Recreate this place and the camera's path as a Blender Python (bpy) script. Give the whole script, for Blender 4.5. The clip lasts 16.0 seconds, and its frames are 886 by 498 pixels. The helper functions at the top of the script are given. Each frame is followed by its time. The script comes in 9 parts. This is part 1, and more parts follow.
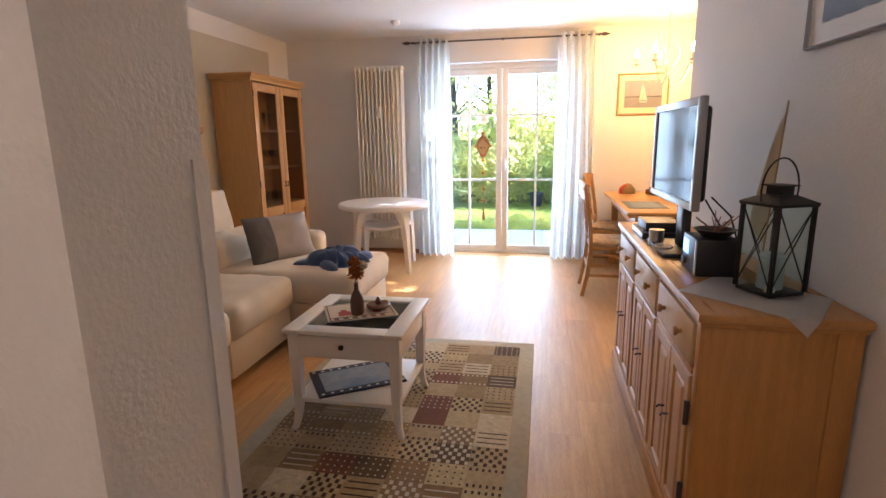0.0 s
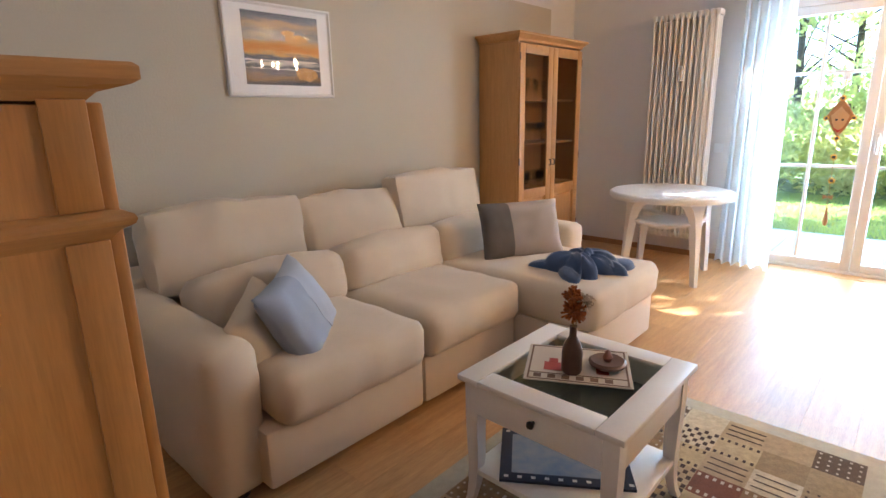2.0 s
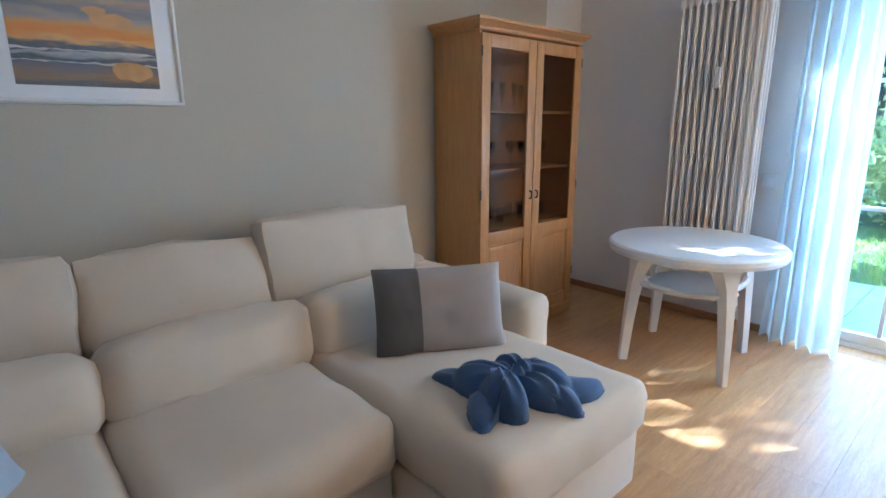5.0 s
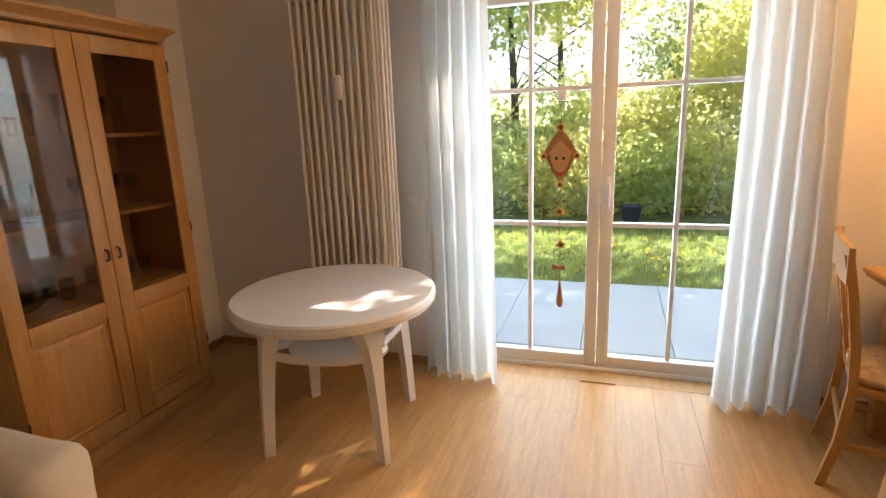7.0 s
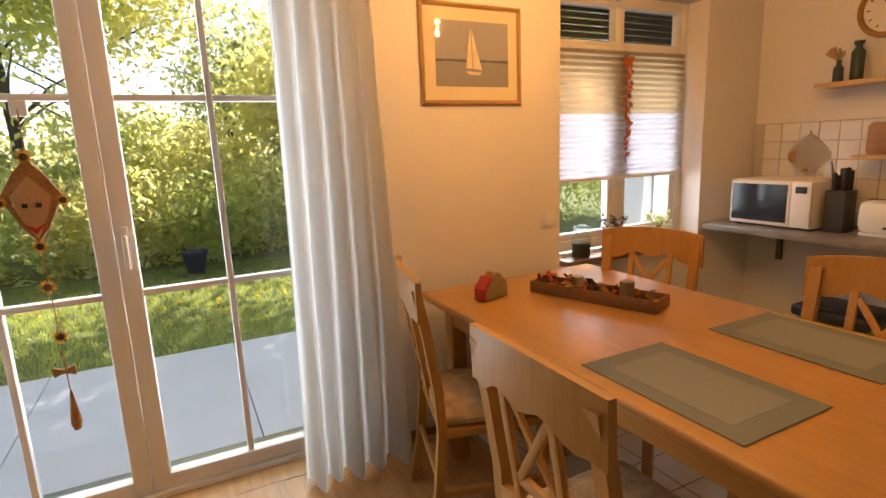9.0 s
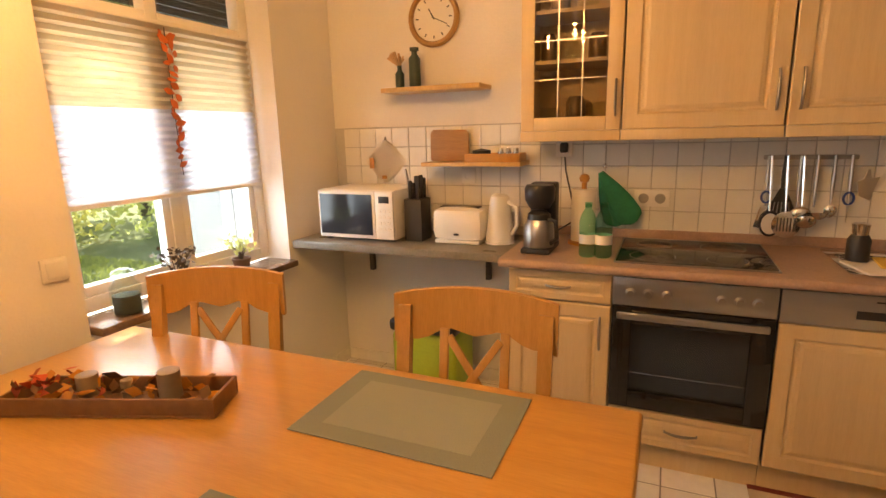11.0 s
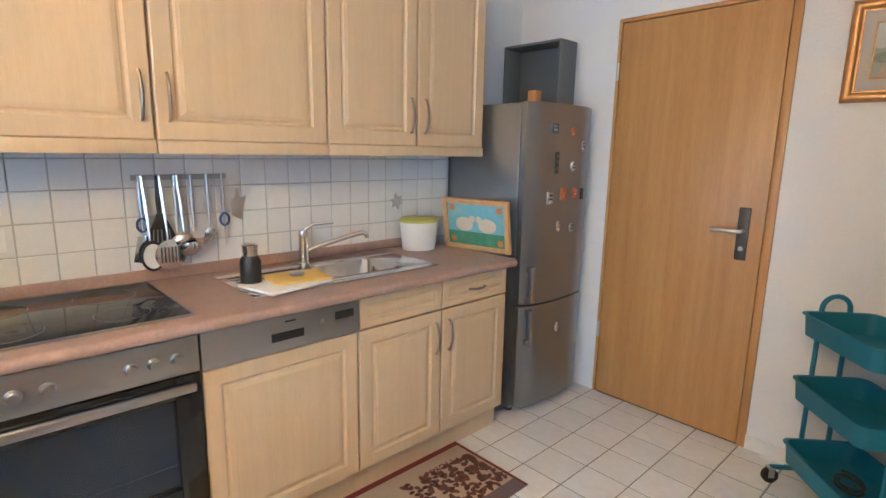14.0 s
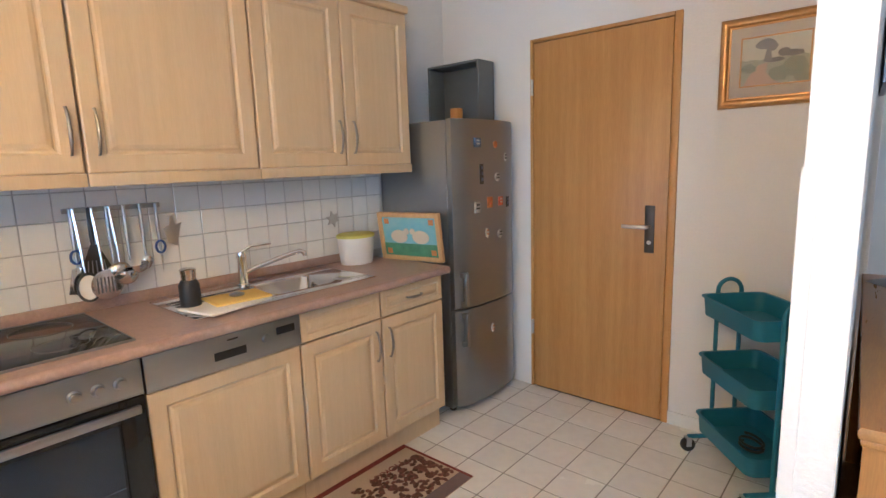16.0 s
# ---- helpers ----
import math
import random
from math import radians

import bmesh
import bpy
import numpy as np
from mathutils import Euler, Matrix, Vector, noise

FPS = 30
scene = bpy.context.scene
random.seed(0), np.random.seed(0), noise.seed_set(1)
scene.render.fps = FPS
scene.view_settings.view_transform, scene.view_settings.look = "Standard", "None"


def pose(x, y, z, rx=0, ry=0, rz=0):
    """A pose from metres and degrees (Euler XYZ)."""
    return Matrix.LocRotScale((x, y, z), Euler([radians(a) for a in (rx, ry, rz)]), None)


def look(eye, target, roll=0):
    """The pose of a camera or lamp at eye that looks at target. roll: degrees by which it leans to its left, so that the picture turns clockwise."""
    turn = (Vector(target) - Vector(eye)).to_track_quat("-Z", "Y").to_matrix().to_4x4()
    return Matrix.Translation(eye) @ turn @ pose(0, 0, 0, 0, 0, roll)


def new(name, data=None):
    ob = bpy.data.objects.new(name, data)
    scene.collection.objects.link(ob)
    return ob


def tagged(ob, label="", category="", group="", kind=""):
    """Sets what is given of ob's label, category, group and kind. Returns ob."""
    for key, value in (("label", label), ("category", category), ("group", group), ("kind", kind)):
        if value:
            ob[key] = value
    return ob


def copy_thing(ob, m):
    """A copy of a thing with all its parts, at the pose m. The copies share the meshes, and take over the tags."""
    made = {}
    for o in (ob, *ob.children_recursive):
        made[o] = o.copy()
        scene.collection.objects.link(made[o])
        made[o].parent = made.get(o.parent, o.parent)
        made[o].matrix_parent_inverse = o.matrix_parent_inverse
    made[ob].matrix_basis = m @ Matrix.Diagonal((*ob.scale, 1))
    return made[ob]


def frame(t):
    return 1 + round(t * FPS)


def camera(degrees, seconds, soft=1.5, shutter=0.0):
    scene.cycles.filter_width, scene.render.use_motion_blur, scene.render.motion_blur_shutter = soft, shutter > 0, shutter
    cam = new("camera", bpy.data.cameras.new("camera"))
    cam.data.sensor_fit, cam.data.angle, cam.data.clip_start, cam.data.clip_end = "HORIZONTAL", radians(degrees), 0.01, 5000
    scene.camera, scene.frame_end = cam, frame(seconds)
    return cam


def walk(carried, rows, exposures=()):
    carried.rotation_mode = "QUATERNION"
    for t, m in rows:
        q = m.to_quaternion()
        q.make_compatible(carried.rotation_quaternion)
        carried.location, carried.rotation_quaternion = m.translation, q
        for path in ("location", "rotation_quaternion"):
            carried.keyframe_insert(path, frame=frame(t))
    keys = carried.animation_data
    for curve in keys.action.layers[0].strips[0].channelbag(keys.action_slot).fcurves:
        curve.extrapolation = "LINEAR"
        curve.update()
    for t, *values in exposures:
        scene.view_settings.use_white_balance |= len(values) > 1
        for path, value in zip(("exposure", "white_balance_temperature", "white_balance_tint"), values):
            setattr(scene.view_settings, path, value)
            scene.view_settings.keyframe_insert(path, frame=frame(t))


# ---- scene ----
cam = camera(80.4, 16.0)
PATH = [
    (0, (1.093, 0.812, 1.38), (0.724, 2.734, 0.968), -0.8),
    (0.2, (1.099, 0.921, 1.374), (0.642, 2.824, 0.96), -0.8),
    (0.5, (1.104, 1.074, 1.37), (0.42, 2.906, 0.95), -0.8),
    (1, (1.088, 1.297, 1.379), (0.074, 2.964, 0.942), -1.0),
    (1.5, (0.996, 1.548, 1.36), (-0.11, 3.153, 0.91), -1.2),
    (2, (0.968, 1.739, 1.353), (-0.35, 3.162, 0.865), -1.2),
    (2.5, (0.989, 1.929, 1.371), (-0.644, 2.968, 0.869), -0.8),
    (3, (0.947, 2.124, 1.362), (-0.871, 2.792, 0.864), -0.6),
    (3.5, (0.851, 2.36, 1.363), (-1.011, 2.913, 0.885), -0.6),
    (4, (0.758, 2.574, 1.387), (-1.072, 3.213, 0.893), 0.0),
    (4.5, (0.727, 2.846, 1.408), (-1.003, 3.722, 0.919), 0.3),
    (5, (0.666, 3.102, 1.399), (-0.782, 4.403, 0.938), -0.3),
    (5.2, (0.618, 3.207, 1.409), (-0.691, 4.648, 0.949), -0.8),
    (7.3, (0.669, 4.195, 1.475), (0.257, 6.102, 1.035), -2.4),
    (7.5, (0.676, 4.243, 1.448), (0.432, 6.184, 1.031), -2.7),
    (8, (0.702, 4.426, 1.405), (0.892, 6.378, 1.014), -2.9),
    (8.5, (0.792, 4.621, 1.417), (1.337, 6.507, 1.032), -2.5),
    (9, (0.842, 4.796, 1.412), (1.72, 6.552, 1.03), -2.3),
    (9.5, (0.918, 4.954, 1.423), (2.128, 6.498, 1.03), -2.9),
    (10, (1.082, 5.038, 1.417), (2.569, 6.313, 1.014), -2.8),
    (10.2, (1.173, 5.059, 1.416), (2.733, 6.243, 1.014), -2.3),
    (12.3, (1.859, 5.18, 1.459), (3.82, 5.126, 1.074), -0.8),
    (12.5, (1.888, 5.186, 1.43), (3.848, 4.996, 1.079), -0.6),
    (13, (1.983, 5.198, 1.453), (3.854, 4.614, 1.055), 0.1),
    (13.5, (2.028, 5.215, 1.429), (3.715, 4.215, 1.037), 0.6),
    (14, (2.048, 5.221, 1.413), (3.477, 3.872, 1.042), 1.1),
    (14.5, (2.021, 5.225, 1.414), (3.267, 3.695, 1.091), 0.6),
    (15, (1.999, 5.226, 1.42), (3.184, 3.644, 1.115), -0.3),
    (15.5, (1.963, 5.255, 1.422), (3.184, 3.704, 1.102), -1.0),
    (16, (1.897, 5.28, 1.424), (3.19, 3.788, 1.102), -1.8),
]
EXPOSURES = [(0, 2.8, 5900, 21), (2, 3.15, 5400, 15), (3, 3.65, 5000, 16), (4, 3.55, 4700, 10), (4.5, 3.4, 4900, 11), (5, 2.75, 4250, 4), (7.5, 1.85, 7700, 23), (8.5, 1.4, 7600, 21), (9.2, 1.45, 9000, 28), (10, 1.75, 10400, 27), (12.5, 2.65, 4800, 10), (14, 3.08, 4420, 3), (16, 2.9, 4600, 6)]
walk(cam, [(t, look(eye, target, roll)) for t, eye, target, roll in PATH], EXPOSURES)

# ---- world and sun ----
SUN_DIR = Vector((0.47, 0.66, 0.72)).normalized()  # towards the sun
world = bpy.data.worlds.new("world")
scene.world = world
world.use_nodes = True
_sky = world.node_tree.nodes.new("ShaderNodeTexSky")
_sky.sky_type, _sky.sun_disc = "NISHITA", False
_sky.sun_elevation = math.asin(SUN_DIR.z)
_sky.sun_rotation = math.atan2(SUN_DIR.x, SUN_DIR.y)
world.node_tree.links.new(_sky.outputs[0], world.node_tree.nodes["Background"].inputs[0])
world.node_tree.nodes["Background"].inputs[1].default_value = 0.15


def lamp(name, kind, m, energy, color, **kw):
    data = bpy.data.lights.new(name, kind)
    data.energy, data.color = energy, color
    if kind == "SUN":
        data.angle = radians(kw["angle"])
    if kind == "AREA":
        data.shape, data.size, data.size_y = "RECTANGLE", kw["sx"], kw["sy"]
    if kind == "POINT":
        data.shadow_soft_size = kw["radius"]
    ob = new(name, data)
    ob.matrix_basis = m
    return ob


lamp("sun", "SUN", look(SUN_DIR * 30, (0, 0, 0)), 5.0, (1.0, 0.93, 0.82), angle=0.5)
DOOR_SKY, WINDOW_SKY, BULB, HALL_FILL = 16.0, 8.0, 2.4, 2.7
lamp("door_daylight", "AREA", look((0.6, 7.30, 1.2), (0.6, 5.0, 0.9)), DOOR_SKY, (0.86, 0.94, 1.0), sx=1.5, sy=2.0)
lamp("window_daylight", "AREA", look((3.2, 7.32, 1.3), (3.2, 5.0, 1.0)), WINDOW_SKY, (0.86, 0.94, 1.0), sx=1.0, sy=1.0)
# added fill light in the unseen hall, brightens the walls by the passage
lamp("hall_fill_light", "POINT", Matrix.Translation((0.25, -0.35, 2.2)), HALL_FILL, (1.0, 0.78, 0.58), radius=0.09)


# ---- building helpers ----
WORLD_OF = {}


def thing(name, label, category, base=(0, 0, 0), group="", kind=""):
    ob = new(name)
    ob.empty_display_size = 0.1
    ob.matrix_basis = Matrix.Translation(base)
    WORLD_OF[ob] = ob.matrix_basis.copy()
    return tagged(ob, label, category, group, kind)


def mesh_of(bm, material, name, smooth=40):
    me = bpy.data.meshes.new(name)
    bmesh.ops.recalc_face_normals(bm, faces=bm.faces)
    bm.to_mesh(me)
    bm.free()
    me.materials.append(material)
    if smooth:
        me.shade_smooth()
        me.set_sharp_from_angle(angle=radians(smooth))
    return me


def part(name, bm, material, parent, label="", smooth=40):
    m = WORLD_OF[parent]
    bm.transform(m.inverted())
    ob = new(name, mesh_of(bm, material, name, smooth))
    ob.parent = parent
    WORLD_OF[ob] = m
    return tagged(ob, label)


def solo(name, bm, material, label="", category="", kind="", group="", smooth=40):
    ob = new(name, mesh_of(bm, material, name, smooth))
    WORLD_OF[ob] = Matrix.Identity(4)
    return tagged(ob, label, category, group, kind)


def placed(ob, m):
    ob.matrix_basis = m
    return ob


def box(x0, x1, y0, y1, z0, z1, bevel=0.0, segs=2, bm=None, m=None):
    bm = bm or bmesh.new()
    x0, x1, y0, y1, z0, z1 = min(x0, x1), max(x0, x1), min(y0, y1), max(y0, y1), min(z0, z1), max(z0, z1)
    vs = [bm.verts.new((x, y, z)) for x in (x0, x1) for y in (y0, y1) for z in (z0, z1)]
    fs = [bm.faces.new([vs[i] for i in q]) for q in ((0, 1, 3, 2), (4, 6, 7, 5), (0, 4, 5, 1), (2, 3, 7, 6), (0, 2, 6, 4), (1, 5, 7, 3))]
    if bevel:
        es = {e for f in fs for e in f.edges}
        got = bmesh.ops.bevel(bm, geom=list(es), offset=bevel, segments=segs, affect="EDGES", profile=0.5, clamp_overlap=True)
        vs = list({v for f in got["faces"] for v in f.verts} | {v for v in vs if v.is_valid})
    if m is not None:
        bmesh.ops.transform(bm, matrix=m, verts=[v for v in vs if v.is_valid])
    return bm


def boxes(rows, bevel=0.0, segs=2):
    bm = bmesh.new()
    for r in rows:
        box(*r, bevel=bevel, segs=segs, bm=bm)
    return bm


def lathe(profile, at=(0, 0, 0), segs=24, bm=None, sx=1.0, sy=1.0, caps=True):
    """A turned body: profile rows (radius, height)."""
    bm = bm or bmesh.new()
    rings = []
    for r, z in profile:
        if r < 1e-5:
            rings.append([bm.verts.new((at[0], at[1], at[2] + z))])
        else:
            rings.append([bm.verts.new((at[0] + sx * r * math.cos(2 * math.pi * i / segs), at[1] + sy * r * math.sin(2 * math.pi * i / segs), at[2] + z)) for i in range(segs)])
    for a, b in zip(rings, rings[1:]):
        for i in range(segs):
            j = (i + 1) % segs
            if len(a) == 1 and len(b) == 1:
                continue
            if len(a) == 1:
                bm.faces.new((a[0], b[i], b[j]))
            elif len(b) == 1:
                bm.faces.new((a[i], a[j], b[0]))
            else:
                bm.faces.new((a[i], a[j], b[j], b[i]))
    for ring in (rings[0], rings[-1]):
        if caps and len(ring) > 1:
            bm.faces.new(ring)
    return bm


def tube(points, r, segs=8, bm=None, radii=None, closed=False):
    """A round bar along a line of points."""
    bm = bm or bmesh.new()
    pts = [Vector(p) for p in points]
    n = len(pts)
    rings, last = [], None
    for i, p in enumerate(pts):
        a = pts[(i - 1) % n] if closed or i > 0 else p
        b = pts[(i + 1) % n] if closed or i < n - 1 else p
        d = (b - a).normalized()
        up = last if last is not None else (Vector((0, 0, 1)) if abs(d.z) < 0.9 else Vector((1, 0, 0)))
        s = d.cross(up).normalized()
        u = s.cross(d).normalized()
        last = u
        rr = radii[i] if radii else r
        rings.append([bm.verts.new(p + s * rr * math.cos(2 * math.pi * k / segs) + u * rr * math.sin(2 * math.pi * k / segs)) for k in range(segs)])
    pairs = list(zip(rings, rings[1:])) + ([(rings[-1], rings[0])] if closed else [])
    for a, b in pairs:
        for k in range(segs):
            j = (k + 1) % segs
            bm.faces.new((a[k], a[j], b[j], b[k]))
    if not closed:
        bm.faces.new(rings[0])
        bm.faces.new(rings[-1])
    return bm


def arc(c, r, a0, a1, n, ax=(1, 0, 0), ay=(0, 0, 1)):
    c, ax, ay = Vector(c), Vector(ax), Vector(ay)
    return [c + ax * r * math.cos(radians(a0 + (a1 - a0) * i / n)) + ay * r * math.sin(radians(a0 + (a1 - a0) * i / n)) for i in range(n + 1)]


def prism(outline, lo, hi, axis="z", bm=None, bevel=0.0):
    """An outline of (u, v) pushed from lo to hi along an axis (x: u=y, v=z; y: u=x, v=z; z: u=x, v=y)."""
    bm = bm or bmesh.new()
    def at(u, v, w):
        return {"x": (w, u, v), "y": (u, w, v), "z": (u, v, w)}[axis]
    a = [bm.verts.new(at(u, v, lo)) for u, v in outline]
    b = [bm.verts.new(at(u, v, hi)) for u, v in outline]
    fs = [bm.faces.new(a), bm.faces.new(b)]
    for i in range(len(a)):
        j = (i + 1) % len(a)
        fs.append(bm.faces.new((a[i], a[j], b[j], b[i])))
    if bevel:
        bmesh.ops.bevel(bm, geom=list({e for f in fs[:2] for e in f.edges}), offset=bevel, segments=2, affect="EDGES", profile=0.5, clamp_overlap=True)
    return bm


def cushion(size, r, m=None, puff=0.0, wrinkle=0.0, seed=0.0, n=10, bm=None):
    """A soft block with round edges of radius r, bulging by puff, with fine wrinkles."""
    bm = bm or bmesh.new()
    hx, hy, hz = (s / 2 for s in size)
    r = min(r, hx, hy, hz)
    nn = [max(3, min(n, int(s / 0.045))) for s in size]
    cache = {}

    def vert(p):
        key = tuple(round(c, 5) for c in p)
        if key not in cache:
            v = Vector((p[0] * hx, p[1] * hy, p[2] * hz))
            inner = Vector((max(-hx + r, min(hx - r, v.x)), max(-hy + r, min(hy - r, v.y)), max(-hz + r, min(hz - r, v.z))))
            d = v - inner
            if d.length > 1e-6:
                v = inner + d.normalized() * r
            k = [1 - c * c for c in p]
            v.x += p[0] * puff * k[1] * k[2]
            v.y += p[1] * puff * k[0] * k[2]
            v.z += p[2] * puff * k[0] * k[1]
            if wrinkle:
                v += v.normalized() * wrinkle * (noise.noise(v * 7 + Vector((seed, seed, 0))) + 0.5 * noise.noise(v * 17 + Vector((0, seed, seed))))
            cache[key] = bm.verts.new((m @ v) if m is not None else v)
        return cache[key]
    for ax in range(3):
        u, w = (ax + 1) % 3, (ax + 2) % 3
        for s in (-1, 1):
            for i in range(nn[u]):
                for j in range(nn[w]):
                    q = []
                    for di, dj in ((0, 0), (1, 0), (1, 1), (0, 1)):
                        p = [0, 0, 0]
                        p[ax], p[u], p[w] = s, -1 + 2 * (i + di) / nn[u], -1 + 2 * (j + dj) / nn[w]
                        q.append(vert(p))
                    if len(set(q)) == 4:
                        bm.faces.new(q)
    return bm


def raised_panel(y0, y1, z0, z1, x, out, rim, depth, bm=None):
    """A framed door front in the plane x whose middle field stands proud; out is -1 or 1, the way it faces."""
    bm = bm or bmesh.new()
    steps = [(0.0, -0.005), (0.002, -0.002), (0.006, 0.0), (rim, 0.0), (rim + 0.004, -depth * 0.6), (rim + 0.008, -depth), (rim + 0.014, -depth), (rim + 0.021, -depth * 0.45), (rim + 0.034, -depth * 0.1)]
    rings = []
    for inset, d in steps:
        rings.append([bm.verts.new((x + out * d, yy, zz)) for yy, zz in ((y0 + inset, z0 + inset), (y1 - inset, z0 + inset), (y1 - inset, z1 - inset), (y0 + inset, z1 - inset))])
    for a, b in zip(rings, rings[1:]):
        for i in range(4):
            j = (i + 1) % 4
            bm.faces.new((a[i], a[j], b[j], b[i]))
    bm.faces.new(rings[-1])
    back = [bm.verts.new((x - out * 0.019, v.co.y, v.co.z)) for v in rings[0]]
    for i in range(4):
        j = (i + 1) % 4
        bm.faces.new((rings[0][i], rings[0][j], back[j], back[i]))
    bm.faces.new(back)
    return bm


def frame_ring(u0, u1, v0, v1, w, lo, hi, axis="y", bm=None, bevel=0.004):
    """A mitred-looking frame of bar width w round a rectangle."""
    bm = bm or bmesh.new()
    def b(a0, a1, b0, b1):
        if axis == "y":
            box(a0, a1, lo, hi, b0, b1, bevel, 2, bm)
        else:
            box(lo, hi, a0, a1, b0, b1, bevel, 2, bm)
    b(u0, u0 + w, v0, v1)
    b(u1 - w, u1, v0, v1)
    b(u0 + w, u1 - w, v0, v0 + w)
    b(u0 + w, u1 - w, v1 - w, v1)
    return bm


# ---- materials ----
def material(name, color, rough=0.6, metal=0.0, vary=0.1, scale=3.0, grain=60.0, bump=0.15, stretch=(1, 1, 1), color2=None, coat=0.0, sheen=0.0, island=0.0, spread=0.0):
    """Two scales of noise over a base colour, with relief; stretch lays the grain along an axis; spread varies it from object to object."""
    mt = bpy.data.materials.new(name)
    mt.use_nodes = True
    nt = mt.node_tree
    n, l = nt.nodes, nt.links
    bsdf = n["Principled BSDF"]
    tc = n.new("ShaderNodeTexCoord")
    mp = n.new("ShaderNodeMapping")
    mp.inputs["Scale"].default_value = stretch
    l.new(tc.outputs["Object"], mp.inputs[0])
    src = mp.outputs[0]
    if spread:
        oi = n.new("ShaderNodeObjectInfo")
        add = n.new("ShaderNodeVectorMath")
        add.operation = "MULTIPLY_ADD"
        add.inputs[1].default_value = (13.0, 17.0, 19.0)
        l.new(oi.outputs["Random"], add.inputs[0])
        l.new(mp.outputs[0], add.inputs[2])
        src = add.outputs[0]
    big, fine = n.new("ShaderNodeTexNoise"), n.new("ShaderNodeTexNoise")
    big.inputs["Scale"].default_value, fine.inputs["Scale"].default_value = scale, grain
    big.inputs["Detail"].default_value, fine.inputs["Detail"].default_value = 4, 3
    l.new(src, big.inputs["Vector"])
    l.new(src, fine.inputs["Vector"])
    mix = n.new("ShaderNodeMath")
    mix.operation = "MULTIPLY_ADD"
    mix.inputs[1].default_value = 0.45
    l.new(fine.outputs[0], mix.inputs[0])
    half = n.new("ShaderNodeMath")
    half.operation = "MULTIPLY"
    half.inputs[1].default_value = 0.55
    l.new(big.outputs[0], half.inputs[0])
    l.new(half.outputs[0], mix.inputs[2])
    ramp = n.new("ShaderNodeValToRGB")
    c2 = color2 or tuple(c * (1 - vary) for c in color)
    c1 = tuple(min(1.0, c * (1 + vary * 0.6)) for c in color)
    ramp.color_ramp.elements[0].position, ramp.color_ramp.elements[1].position = 0.33, 0.67
    ramp.color_ramp.elements[0].color, ramp.color_ramp.elements[1].color = (*c2, 1), (*c1, 1)
    l.new(mix.outputs[0], ramp.inputs[0])
    out = ramp.outputs[0]
    if spread or island:
        hsv = n.new("ShaderNodeHueSaturation")
        rng = n.new("ShaderNodeMapRange")
        k = spread or island
        rng.inputs["To Min"].default_value, rng.inputs["To Max"].default_value = 1 - k, 1 + k
        l.new(oi.outputs["Random"] if spread else n.new("ShaderNodeNewGeometry").outputs["Random Per Island"], rng.inputs["Value"])
        l.new(rng.outputs[0], hsv.inputs["Value"])
        l.new(out, hsv.inputs["Color"])
        out = hsv.outputs[0]
    l.new(out, bsdf.inputs["Base Color"])
    rr = n.new("ShaderNodeMapRange")
    rr.inputs["To Min"].default_value, rr.inputs["To Max"].default_value = max(0.02, rough - 0.08), min(1.0, rough + 0.08)
    l.new(big.outputs[0], rr.inputs["Value"])
    l.new(rr.outputs[0], bsdf.inputs["Roughness"])
    bsdf.inputs["Metallic"].default_value = metal
    if coat:
        bsdf.inputs["Coat Weight"].default_value = coat
        bsdf.inputs["Coat Roughness"].default_value = 0.15
    if sheen:
        bsdf.inputs["Sheen Weight"].default_value = sheen
    if bump:
        bp = n.new("ShaderNodeBump")
        bp.inputs["Strength"].default_value, bp.inputs["Distance"].default_value = bump, 0.004
        l.new(fine.outputs[0], bp.inputs["Height"])
        l.new(bp.outputs[0], bsdf.inputs["Normal"])
    return mt


def glass(name, color=(1, 1, 1), rough=0.0, alpha_mix=0.0):
    """Clear pane: mostly see-through with a mirror gloss that grows at grazing angles."""
    mt = bpy.data.materials.new(name)
    mt.use_nodes = True
    n, l = mt.node_tree.nodes, mt.node_tree.links
    tr, gl, mx, fr = n.new("ShaderNodeBsdfTransparent"), n.new("ShaderNodeBsdfGlossy"), n.new("ShaderNodeMixShader"), n.new("ShaderNodeLayerWeight")
    pw, ma = n.new("ShaderNodeMath"), n.new("ShaderNodeMath")
    pw.operation, ma.operation = "POWER", "MULTIPLY_ADD"
    pw.inputs[1].default_value, ma.inputs[1].default_value, ma.inputs[2].default_value = 5.0, 0.45, 0.03
    l.new(fr.outputs["Facing"], pw.inputs[0])
    l.new(pw.outputs[0], ma.inputs[0])
    tr.inputs[0].default_value = (*color, 1)
    gl.inputs["Roughness"].default_value = rough
    fr.inputs[0].default_value = 0.5
    l.new(ma.outputs[0], mx.inputs[0])
    l.new(tr.outputs[0], mx.inputs[1])
    l.new(gl.outputs[0], mx.inputs[2])
    l.new(mx.outputs[0], n["Material Output"].inputs[0])
    return mt


def glow(name, color, strength):
    mt = bpy.data.materials.new(name)
    mt.use_nodes = True
    b = mt.node_tree.nodes["Principled BSDF"]
    b.inputs["Emission Color"].default_value, b.inputs["Emission Strength"].default_value = (*color, 1), strength
    b.inputs["Base Color"].default_value = (*color, 1)
    return mt


